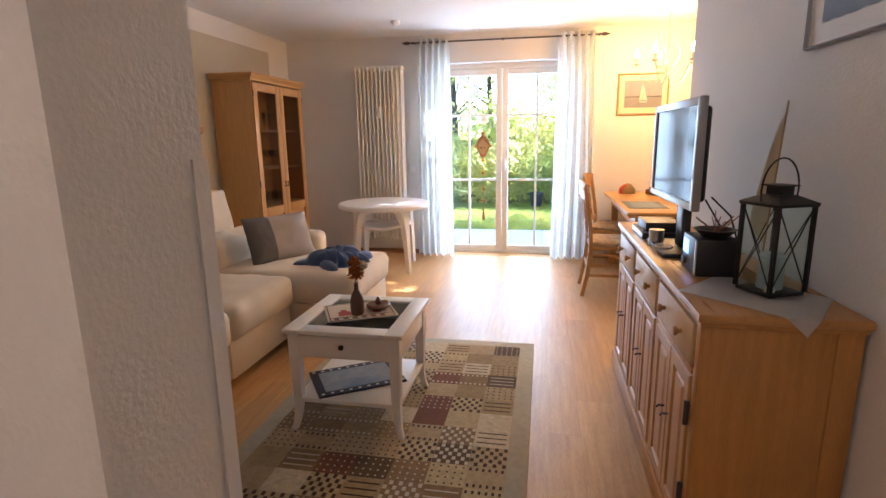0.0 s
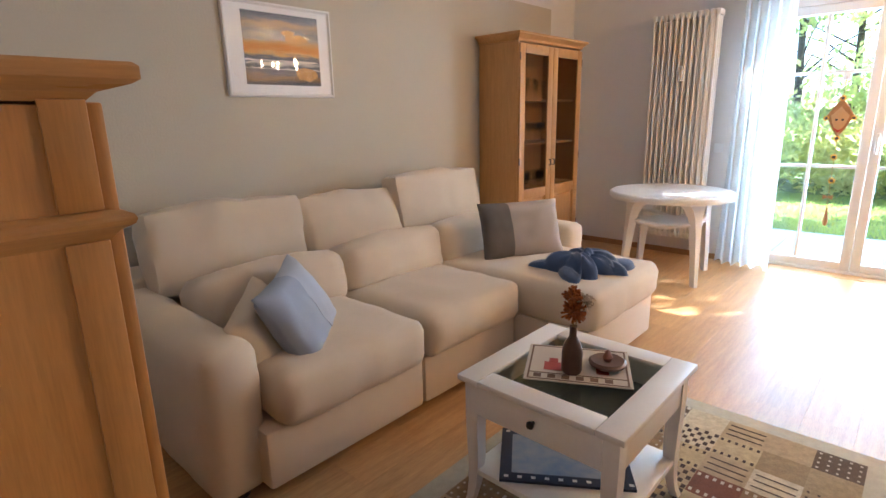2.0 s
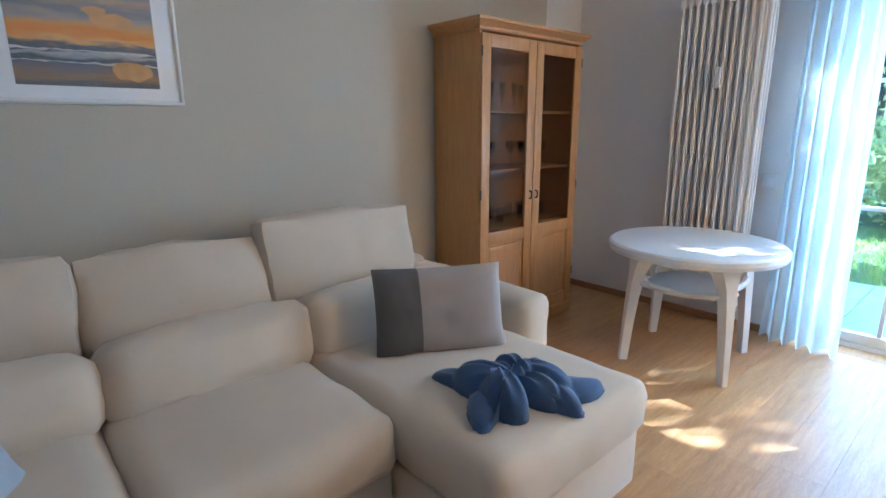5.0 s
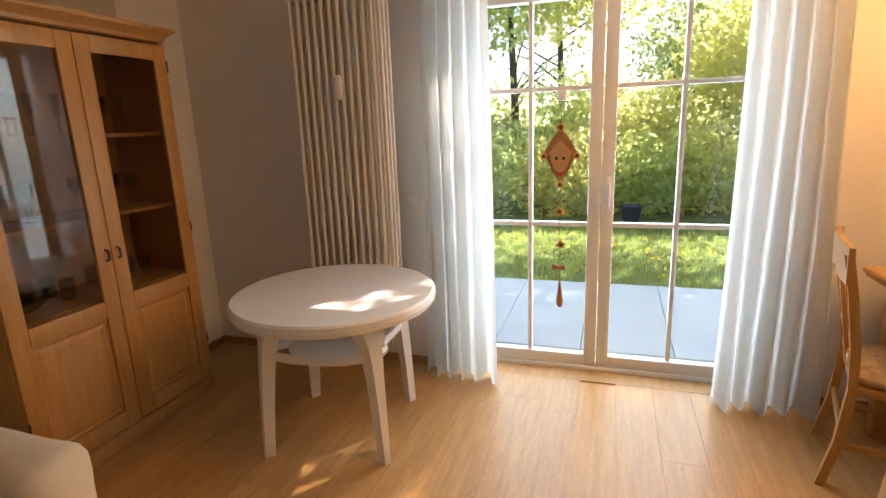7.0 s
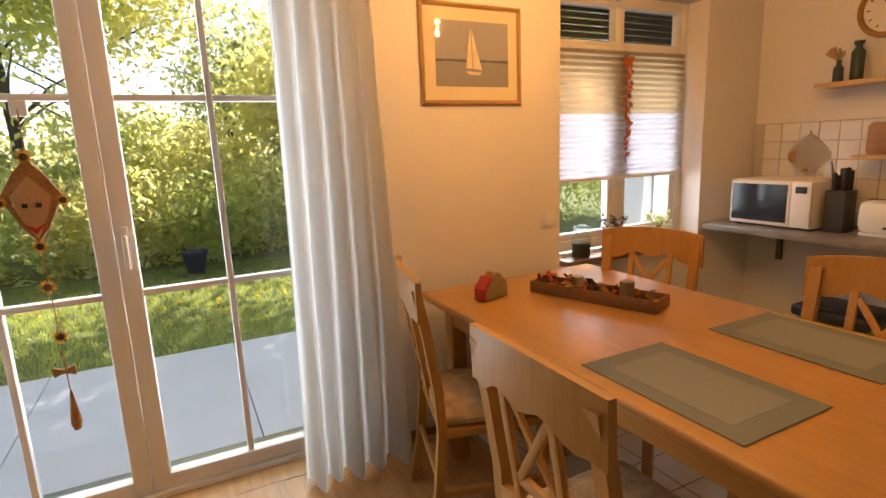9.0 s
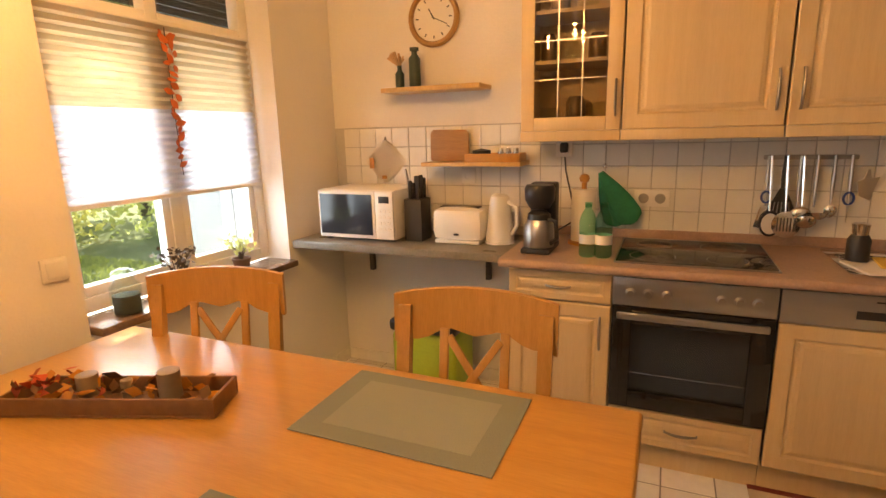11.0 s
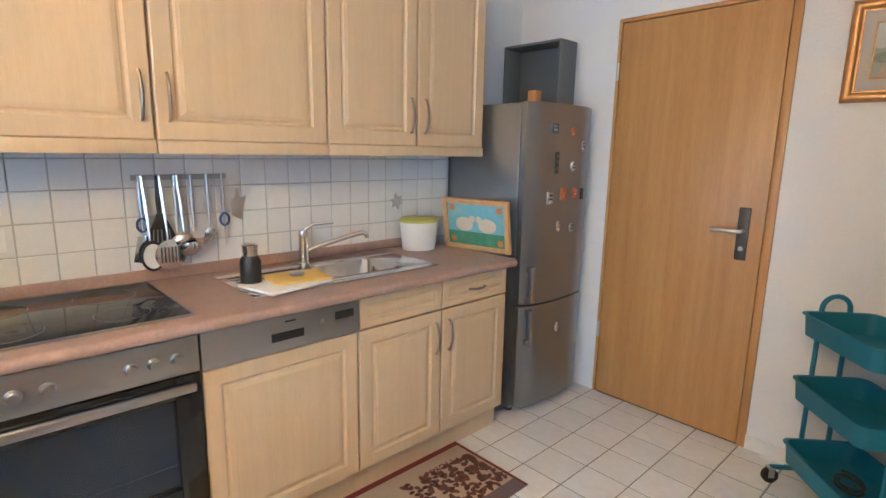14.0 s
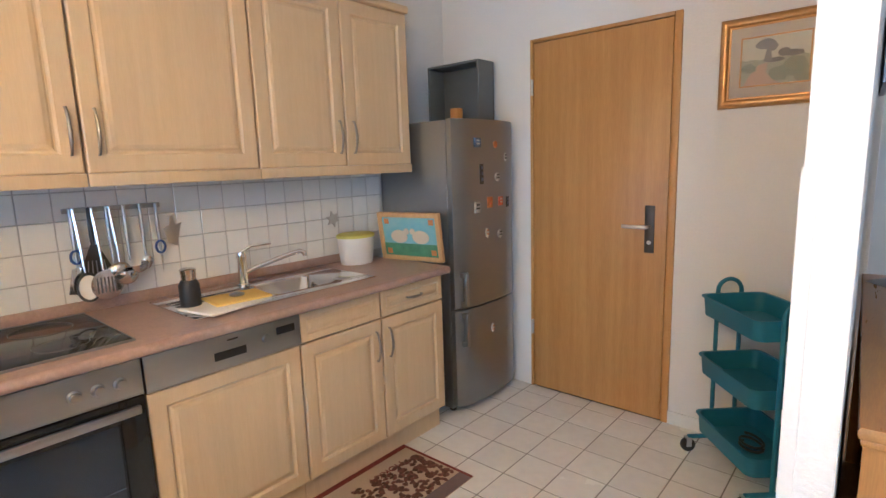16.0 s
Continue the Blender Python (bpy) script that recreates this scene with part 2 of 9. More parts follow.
def cloth_through(name, color, see=0.35, bump=0.2):
    """Thin cloth that lets light pass."""
    mt = material(name, color, 0.9, vary=0.05, scale=6, grain=300, bump=bump)
    n, l = mt.node_tree.nodes, mt.node_tree.links
    ts, mx = n.new("ShaderNodeBsdfTranslucent"), n.new("ShaderNodeMixShader")
    ts.inputs[0].default_value = (*color, 1)
    mx.inputs[0].default_value = see
    l.new(n["Principled BSDF"].outputs[0], mx.inputs[1])
    l.new(ts.outputs[0], mx.inputs[2])
    l.new(mx.outputs[0], n["Material Output"].inputs[0])
    return mt


WALL = material("white_rough_plaster", (0.76, 0.74, 0.71), 0.9, vary=0.03, scale=2, grain=90, bump=0.35)
GREIGE = material("grey_beige_wall_paint", (0.54, 0.49, 0.385), 0.9, vary=0.03, scale=2, grain=90, bump=0.3)
CEIL = material("ceiling_paint", (0.80, 0.79, 0.77), 0.9, vary=0.02, scale=1.5, grain=120, bump=0.15)
OAK = material("oak_laminate", (0.52, 0.305, 0.125), 0.39, vary=0.2, scale=5, grain=40, bump=0.03, stretch=(9, 0.7, 1), color2=(0.39, 0.215, 0.08), spread=0.07)
PINE = material("honey_pine", (0.50, 0.235, 0.06), 0.38, vary=0.15, scale=6, grain=40, bump=0.05, stretch=(8, 8, 0.6), color2=(0.40, 0.19, 0.05))
PINE_FLAT = material("honey_pine_top", (0.50, 0.26, 0.08), 0.3, vary=0.15, scale=6, grain=40, bump=0.05, stretch=(8, 0.6, 8), color2=(0.42, 0.21, 0.07))
PALE_PINE = material("light_pine", (0.62, 0.40, 0.18), 0.4, vary=0.12, scale=6, grain=40, bump=0.05, stretch=(8, 8, 0.6), color2=(0.53, 0.32, 0.13))
TABLE_WOOD = material("table_beech", (0.50, 0.27, 0.085), 0.32, vary=0.12, scale=6, grain=40, bump=0.03, stretch=(8, 0.6, 8), color2=(0.43, 0.22, 0.06))
MAPLE = material("maple_foil", (0.64, 0.49, 0.30), 0.38, vary=0.06, scale=5, grain=50, bump=0.02, stretch=(8, 8, 0.5), color2=(0.595, 0.445, 0.26))
PEWTER = material("aged_pewter", (0.34, 0.31, 0.27), 0.38, metal=1.0, vary=0.12, bump=0.02)
DOORWOOD = material("oak_veneer", (0.50, 0.275, 0.085), 0.36, vary=0.14, scale=3, grain=46, bump=0.03, stretch=(9, 9, 0.35), color2=(0.41, 0.205, 0.055))
WHITE = material("white_lacquer", (0.78, 0.76, 0.72), 0.4, vary=0.03, scale=8, grain=80, bump=0.05)
PVC = material("white_plastic", (0.78, 0.78, 0.77), 0.35, vary=0.02, scale=10, grain=100, bump=0.02)
SOFA = material("cream_sofa_fabric", (0.62, 0.52, 0.39), 0.95, vary=0.06, scale=5, grain=350, bump=0.25, sheen=0.2)
CURTAIN = cloth_through("white_curtain_cloth", (0.88, 0.90, 0.90), 0.80)
BLACK = material("black_plastic", (0.02, 0.02, 0.022), 0.4, vary=0.1, bump=0.03)
BLACK_METAL = material("black_metal", (0.015, 0.015, 0.015), 0.45, metal=0.3, vary=0.1, bump=0.1)
CHROME = material("chrome", (0.75, 0.75, 0.76), 0.12, metal=1.0, vary=0.03, bump=0.0)
NICKEL = material("brushed_nickel", (0.55, 0.53, 0.50), 0.35, metal=1.0, vary=0.05, bump=0.02)
STEEL = material("brushed_steel", (0.42, 0.42, 0.42), 0.33, metal=1.0, vary=0.05, grain=80, stretch=(1, 0.3, 12), bump=0.02)
FRIDGE = material("silver_grey_fridge", (0.31, 0.315, 0.32), 0.33, metal=0.85, vary=0.03, bump=0.02)
IRON = material("dark_iron", (0.10, 0.09, 0.08), 0.5, metal=0.6, vary=0.2, bump=0.1)
GLASS = glass("clear_glass", (0.93, 0.97, 0.96))
DARKGLASS = glass("smoked_glass", (0.82, 0.78, 0.72))
PANE = glass("window_pane", (0.74, 0.83, 0.90))

# ---- the setting ----
CZ = 2.53  # ceiling height


def structure(name, rows, mt, label, category="wall"):
    return solo(name, boxes(rows), mt, label, category, "structure", smooth=0)


structure("wall_west", [(-2.25, -1.97, 1.28, 7.35, -0.2, CZ)], WALL, "white rough plaster wall behind the sofa")
structure("wall_paint_field", [(-1.97, -1.967, 1.53, 6.53, 0.0, 2.345)], GREIGE, "grey beige painted field with white border on the wall")
structure("wall_south", [(-1.97, 0.59, 1.28, 1.53, -0.2, CZ)], WALL, "white rough plaster wall beside the passage")
structure("wall_north", [(-1.97, -0.22, 6.99, 7.35, -0.2, CZ), (1.43, 2.64, 6.99, 7.35, -0.2, CZ), (3.74, 4.55, 6.99, 7.35, -0.2, CZ),
                         (-0.22, 1.43, 6.99, 7.35, 2.22, CZ), (2.64, 3.74, 6.99, 7.35, 2.2, CZ), (2.64, 3.74, 6.99, 7.35, -0.2, 0.75), (-0.22, 1.43, 6.99, 7.35, -0.2, -0.02)],
          WALL, "white garden wall with glazed door and window openings")
structure("wall_wing", [(3.66, 4.6, 7.36, 7.72, -0.2, 2.6)], WALL, "pale plastered wing of the house beside the window")
structure("wall_east", [(4.25, 4.55, 2.2, 6.99, -0.2, CZ)], WALL, "white kitchen wall behind the units")
structure("wall_kitchen_south", [(2.03, 2.74, 2.25, 2.50, -0.2, CZ), (3.57, 4.25, 2.25, 2.50, -0.2, CZ), (2.74, 3.57, 2.25, 2.50, 2.10, CZ)], WALL, "white kitchen end wall with a door opening")
solo("wall_partition", prism([(2.12, -0.9), (2.07, 2.5), (2.012, 4.25), (1.935, 4.25), (1.985, 2.4), (2.04, -0.9)], -0.2, CZ), WALL, "white rough plaster partition between kitchen and living room", "wall", "structure", smooth=0)
structure("wall_hall_south", [(-0.9, 2.1, -1.1, -0.9, -0.2, CZ)], WALL, "plain white hall wall")
structure("wall_hall_west", [(-1.1, -0.9, -1.1, 1.28, -0.2, CZ)], WALL, "plain white hall wall")
# unseen lamp body, made up to carry the hall fill light
unseen_hall_lamp = thing("ceiling_lamp", "unseen white shaded lamp added under the hall ceiling as fill", "ceiling lamp", (0.25, -0.35, CZ))
part("canopy", lathe([(0, CZ - 0.03), (0.05, CZ - 0.03), (0.06, CZ - 0.001), (0, CZ - 0.001)], (0.25, -0.35, 0), 24), WHITE, unseen_hall_lamp)
part("rod", tube([(0.25, -0.35, CZ - 0.03), (0.25, -0.35, 2.33)], 0.006), WHITE, unseen_hall_lamp)
part("shade", lathe([(0.03, 2.34), (0.16, 2.26), (0.162, 2.255), (0.155, 2.255), (0.03, 2.332), (0.0, 2.332), (0.0, 2.34)], (0.25, -0.35, 0), 28), WHITE, unseen_hall_lamp)
structure("wall_behind_door", [(2.0, 4.25, 1.9, 2.0, -0.2, CZ)], WALL, "plain wall behind the kitchen door")
structure("ceiling", [(-2.3, 4.6, -1.2, 7.4, CZ, CZ + 0.15)], CEIL, "smooth white ceiling", "ceiling")
structure("subfloor", [(-2.3, 4.6, -1.2, 7.35, -0.3, -0.02)], material("grout_base", (0.13, 0.12, 0.11), 0.9), "bed under the flooring", "floor")
structure("corner_guard_1", [(0.572, 0.594, 1.50, 1.535, 0.0, 1.355)], WALL, "white corner guard strip on the wall edge", "trim")
structure("corner_guard_2", [(1.992, 2.016, 4.22, 4.254, 0.0, 1.40)], WALL, "white corner guard strip on the wall edge", "trim")
BASEBOARD = material("brown_baseboard", (0.34, 0.18, 0.08), 0.45, vary=0.1, scale=4, grain=30, stretch=(1, 8, 8))
structure("baseboard_1", [(-1.95, -0.24, 6.972, 6.99, 0.0, 0.05), (1.45, 1.98, 6.972, 6.99, 0.0, 0.05)], BASEBOARD, "brown wooden baseboard", "baseboard")
structure("baseboard_2", [(-1.967, -1.95, 1.55, 6.99, 0.0, 0.05)], BASEBOARD, "brown wooden baseboard", "baseboard")
TILE = material("white_floor_tile", (0.80, 0.79, 0.76), 0.25, vary=0.08, scale=3, grain=25, bump=0.03, spread=0.03)
structure("baseboard_3", [(2.04, 2.74, 2.50, 2.509, 0.0, 0.07), (3.75, 4.24, 6.981, 6.99, 0.0, 0.07), (4.241, 4.25, 5.80, 6.98, 0.0, 0.07)], TILE, "white tile skirting", "baseboard")


# garden door with two glazed leaves
def garden_door():
    d = thing("door_1", "white double garden door with glazing bars", "door", (0.605, 7.17, 0), kind="structure")
    part("frame", boxes([(-0.22, -0.165, 7.12, 7.20, 0.0, 2.22), (1.375, 1.43, 7.12, 7.20, 0.0, 2.22), (-0.165, 1.375, 7.12, 7.20, 2.16, 2.22), (-0.165, 1.375, 7.12, 7.20, -0.02, 0.025)], 0.004), WHITE, d)
    for x0, x1, vx in ((-0.165, 0.603, 0.213), (0.607, 1.375, 1.003)):
        w = 0.068
        part("leaf_frame", frame_ring(x0, x1, 0.026, 2.158, w, 7.135, 7.195, bevel=0.006), WHITE, d)
        gx0, gx1 = x0 + w, x1 - w
        part("glazing_bar", box(vx - 0.012, vx + 0.012, 7.145, 7.185, 0.094, 2.09, 0.003), WHITE, d)
        for z in (0.888, 1.64):
            part("glazing_bar", boxes([(gx0, vx - 0.012, 7.145, 7.185, z - 0.012, z + 0.012), (vx + 0.012, gx1, 7.145, 7.185, z - 0.012, z + 0.012)], 0.003), WHITE, d)
        for a, b in ((gx0, vx - 0.012), (vx + 0.012, gx1)):
            for z0, z1 in ((0.094, 0.876), (0.90, 1.628), (1.652, 2.09)):
                p = part("pane", box(a, b, 7.163, 7.167, z0, z1), PANE, d, smooth=0)
                p.visible_shadow = False
    h = part("handle_plate", box(0.632, 0.656, 7.122, 7.135, 1.0, 1.16, 0.004), WHITE, d)
    part("handle", tube([(0.644, 7.125, 1.12), (0.644, 7.085, 1.12), (0.644, 7.08, 1.10), (0.644, 7.08, 1.0)], 0.010), WHITE, h)
    tr = part("threshold", box(-0.165, 1.375, 7.20, 7.36, -0.06, 0.03, 0.004), STEEL, d)


garden_door()


def kitchen_window():
    d = thing("window_1", "white dining window with a pleated blind", "window", (3.19, 7.17, 0.75), kind="structure")
    part("window_frame", frame_ring(2.64, 3.74, 0.79, 2.2, 0.06, 7.13, 7.20), WHITE, d)
    part("mullion", box(3.16, 3.22, 7.135, 7.195, 0.85, 2.14, 0.004), WHITE, d)
    part("transom", boxes([(2.70, 3.16, 7.135, 7.195, 1.905, 1.955), (3.22, 3.68, 7.135, 7.195, 1.905, 1.955)], 0.004), WHITE, d)
    for a, b in ((2.70, 3.16), (3.22, 3.68)):
        part("sash", frame_ring(a, b, 0.85, 1.905, 0.04, 7.14, 7.19), WHITE, d)
        for z0, z1 in ((0.89, 1.865), (1.955, 2.14)):
            p = part("pane", box(a + 0.04, b - 0.04, 7.163, 7.167, z0, z1), PANE, d, smooth=0)
            p.visible_shadow = False
    part("window_sill", box(2.645, 3.735, 6.93, 7.13, 0.752, 0.785, 0.006), material("brown_stone_sill", (0.20, 0.13, 0.09), 0.25, vary=0.3, scale=12, grain=80), d, "brown stone sill")


kitchen_window()

# kitchen door
def room_door():
    d = thing("door_2", "closed oak veneer door with a dark lever handle", "door", (3.155, 2.5, 0), kind="structure")
    part("door_frame", boxes([(2.735, 2.772, 2.47, 2.512, 0.0, 2.115), (3.562, 3.58, 2.47, 2.512, 0.0, 2.115), (2.772, 3.562, 2.47, 2.512, 2.094, 2.115)], 0.005), DOORWOOD, d)
    part("door_leaf", box(2.775, 3.559, 2.465, 2.508, 0.006, 2.091, 0.005), DOORWOOD, d)
    pl = part("handle_plate", box(2.835, 2.885, 2.508, 2.518, 0.925, 1.175, 0.004), IRON, d, "dark bronze handle plate")
    part("handle", tube([(2.86, 2.51, 1.065), (2.86, 2.555, 1.065), (2.872, 2.562, 1.065), (2.99, 2.56, 1.065)], 0.010), NICKEL, pl)
    part("key_cylinder", lathe([(0, 0), (0.011, 0), (0.011, 0.008), (0, 0.008)], (0, 0, 0)), NICKEL, pl).matrix_basis = Matrix.Translation((2.86 - 3.155, 0.012, 0.98)) @ Matrix.Rotation(radians(-90), 4, "X") @ Matrix.Translation((3.155, 2.5, 0))
    for z in (0.35, 1.80):
        part("hinge", lathe([(0, 0), (0.008, 0), (0.008, 0.09), (0, 0.09)], (3.562, 2.518, z), 12), NICKEL, d)


room_door()

# ---- garden ----
LAWN = material("lawn_turf", (0.17, 0.20, 0.07), 0.95, vary=0.35, scale=1.2, grain=60, bump=0.5, color2=(0.11, 0.13, 0.04))
structure("ground", [(-60, 60, 9.12, 90, -0.5, -0.08)], LAWN, "green lawn with fallen leaves", "ground")
SLAB = material("grey_terrace_slab", (0.72, 0.73, 0.74), 0.5, vary=0.15, scale=2, grain=60, bump=0.2, spread=0.05)
structure("terrace_bed", [(-6, 8, 7.36, 9.12, -0.5, -0.10)], material("terrace_joint", (0.50, 0.50, 0.50), 0.95), "joint bed under the terrace slabs", "ground")


def leaf_cloud(name, centre, size, count, leaf, mt, seed, shell=0.55):
    """Many small bent leaves filling an uneven oval volume, denser towards its skin."""
    rng = np.random.default_rng(seed)
    d = rng.normal(size=(count, 3))
    d /= np.linalg.norm(d, axis=1)[:, None]
    rad = shell + (1 - shell) * rng.random(count) ** 0.6
    lump = 1 + 0.22 * np.sin(3.1 * d[:, 0] + seed) * np.cos(2.7 * d[:, 2] + seed) + 0.15 * np.sin(7 * d[:, 1] + 5 * d[:, 2])
    p = d * (rad * lump)[:, None] * np.array(size) + np.array(centre)
    u = rng.normal(size=(count, 3))
    u /= np.linalg.norm(u, axis=1)[:, None]
    w = np.cross(u, rng.normal(size=(count, 3)))
    w /= np.linalg.norm(w, axis=1)[:, None]
    s = (leaf * (0.6 + 0.8 * rng.random(count)))[:, None]
    tip = np.cross(u, w) * s * 0.25
    vs = np.stack([p - u * s, p + w * s * 0.5 + tip, p + u * s, p - w * s * 0.5 + tip], 1).reshape(-1, 3)
    me = bpy.data.meshes.new(name)
    me.from_pydata(vs.tolist(), [], [(4 * i, 4 * i + 1, 4 * i + 2, 4 * i + 3) for i in range(count)])
    me.materials.append(mt)
    return me


def leaf_material(name, color):
    mt = material(name, color, 0.55, vary=0.4, scale=1.0, grain=12, bump=0.0, island=0.5)
    n, l = mt.node_tree.nodes, mt.node_tree.links
    ts, mx = n.new("ShaderNodeBsdfTranslucent"), n.new("ShaderNodeMixShader")
    ts.inputs[0].default_value = (min(1, color[0] * 3.4), min(1, color[1] * 3.1), color[2] * 2.2, 1)
    mx.inputs[0].default_value = 0.68
    l.new(n["Principled BSDF"].outputs[0], mx.inputs[1])
    l.new(ts.outputs[0], mx.inputs[2])
    l.new(mx.outputs[0], n["Material Output"].inputs[0])
    return mt


LEAF_A = leaf_material("leaf_green", (0.25, 0.29, 0.16))
LEAF_B = leaf_material("leaf_yellow_green", (0.30, 0.30, 0.17))
LEAF_C = leaf_material("leaf_dark", (0.17, 0.20, 0.12))
BARK = material("bark", (0.10, 0.075, 0.055), 0.95, vary=0.4, scale=8, grain=40, bump=0.8, stretch=(4, 4, 0.6))


def tree(x, y, h, crown_r, seed, mt, count):
    rng = random.Random(seed)
    t = thing("tree", "leafy garden tree behind the lawn", "tree", (x, y, -0.08), "garden trees")
    top = h * 0.75
    bm = tube([(x, y, -0.08), (x + 0.05, y, h * 0.25), (x - 0.05, y + 0.05, h * 0.5), (x, y, top)], 0.1, 10, radii=[0.11, 0.085, 0.06, 0.02])
    for k in range(9):
        a, z = rng.uniform(0, 6.28), h * rng.uniform(0.25, 0.6)
        r = crown_r * rng.uniform(0.5, 0.9)
        tube([(x, y, z), (x + 0.5 * r * math.cos(a), y + 0.5 * r * math.sin(a), z + 0.3 * r), (x + r * math.cos(a), y + r * math.sin(a), z + 0.45 * r)], 0.03, 6, bm, radii=[0.028, 0.018, 0.006])
    part("trunk", bm, BARK, t)
    for k in range(5):
        a = rng.uniform(0, 6.28)
        c = (x + 0.45 * crown_r * math.cos(a) - x, y + 0.45 * crown_r * math.sin(a) - y, h * rng.uniform(0.48, 0.85) + 0.08)
        o = new("crown", leaf_cloud("crown", c, (crown_r * 0.7, crown_r * 0.7, crown_r * 0.55), count // 5, 0.075, mt, seed * 7 + k, 0.2))
        o.parent = t
    return t


for i, (x, y, h, r, mt, n) in enumerate(((-2.6, 14.0, 6.0, 2.3, LEAF_A, 9000), (-1.4, 15.6, 7.0, 2.6, LEAF_A, 11000), (-0.6, 17.5, 8.0, 3.0, LEAF_B, 9000), (3.6, 15.5, 4.2, 1.7, LEAF_B, 6000),
                                          # the last tree is added so that its crown shades the door from sun
                                          (6.0, 17.0, 6.0, 2.2, LEAF_A, 6000), (-5.5, 16.0, 7.0, 2.8, LEAF_C, 7000), (2.2, 19.0, 5.0, 2.0, LEAF_C, 5000), (9.0, 15.0, 6.0, 2.4, LEAF_A, 5000), (5.0, 13.4, 8.6, 3.0, LEAF_B, 16000))):
    tree(x, y, h, r, i + 3, mt, n)
for i, (x, y, sx, sz, mt, n) in enumerate(((-3.5, 13.0, 1.4, 1.0, LEAF_B, 4000), (-1.6, 12.9, 1.1, 1.1, LEAF_A, 4500), (0.0, 13.0, 1.1, 0.9, LEAF_B, 4500), (1.3, 13.1, 1.0, 0.8, LEAF_A, 4500),
                                            (2.6, 13.2, 1.2, 1.0, LEAF_B, 4500), (4.2, 13.3, 1.3, 1.2, LEAF_B, 4000), (6.0, 13.2, 1.4, 1.1, LEAF_B, 4000), (0.8, 14.2, 1.2, 1.5, LEAF_B, 4500), (-2.6, 14.6, 1.6, 1.7, LEAF_B, 4000), (8.0, 13.0, 1.5, 1.2, LEAF_A, 3000))):
    o = new("shrub", leaf_cloud("shrub", (0, 0, sz * 0.75), (sx, 0.8, sz * 0.85), int(n * 0.55), 0.062, mt, 50 + i, 0.15))
    o.matrix_basis = Matrix.Translation((x, y, -0.08))
    tagged(o, "dense green garden shrub at the lawn edge", "shrub", "garden shrubs")
for i in range(9):
    sz = 1.35 + 0.35 * math.sin(i * 2.3)
    o = new("shrub", leaf_cloud("shrub", (0, 0, sz * 0.8), (1.15, 0.7, sz * 0.85), 2600, 0.07, (LEAF_A, LEAF_B, LEAF_C)[i % 3], 70 + i, 0.1))
    o.matrix_basis = Matrix.Translation((-4.6 + 1.55 * i, 15.1 + 0.4 * math.sin(i * 1.7), -0.08))
    tagged(o, "tall loose green shrub behind the lawn", "shrub", "tall garden shrubs")
pot = thing("garden_pot", "dark blue glazed plant pot on the lawn", "plant pot", (0.95, 12.2, -0.08))
part("pot", lathe([(0, 0), (0.10, 0), (0.15, 0.26), (0.165, 0.27), (0.165, 0.30), (0.145, 0.30), (0.13, 0.25), (0, 0.25)], (0.95, 12.2, -0.08), 24), material("dark_blue_glaze", (0.02, 0.028, 0.04), 0.3), pot)
part("soil", lathe([(0, 0.251), (0.129, 0.251), (0, 0.265)], (0.95, 12.2, -0.08), 20), material("dark_soil", (0.04, 0.03, 0.02), 0.95, vary=0.4), pot)
o = new("hedge", leaf_cloud("hedge", (0, 0, 1.3), (22, 1.2, 1.7), 15000, 0.10, LEAF_B, 91, 0.3))
o.matrix_basis = Matrix.Translation((1, 22, -0.08))
tagged(o, "yellow green hedge behind the garden", "hedge", kind="stuff")

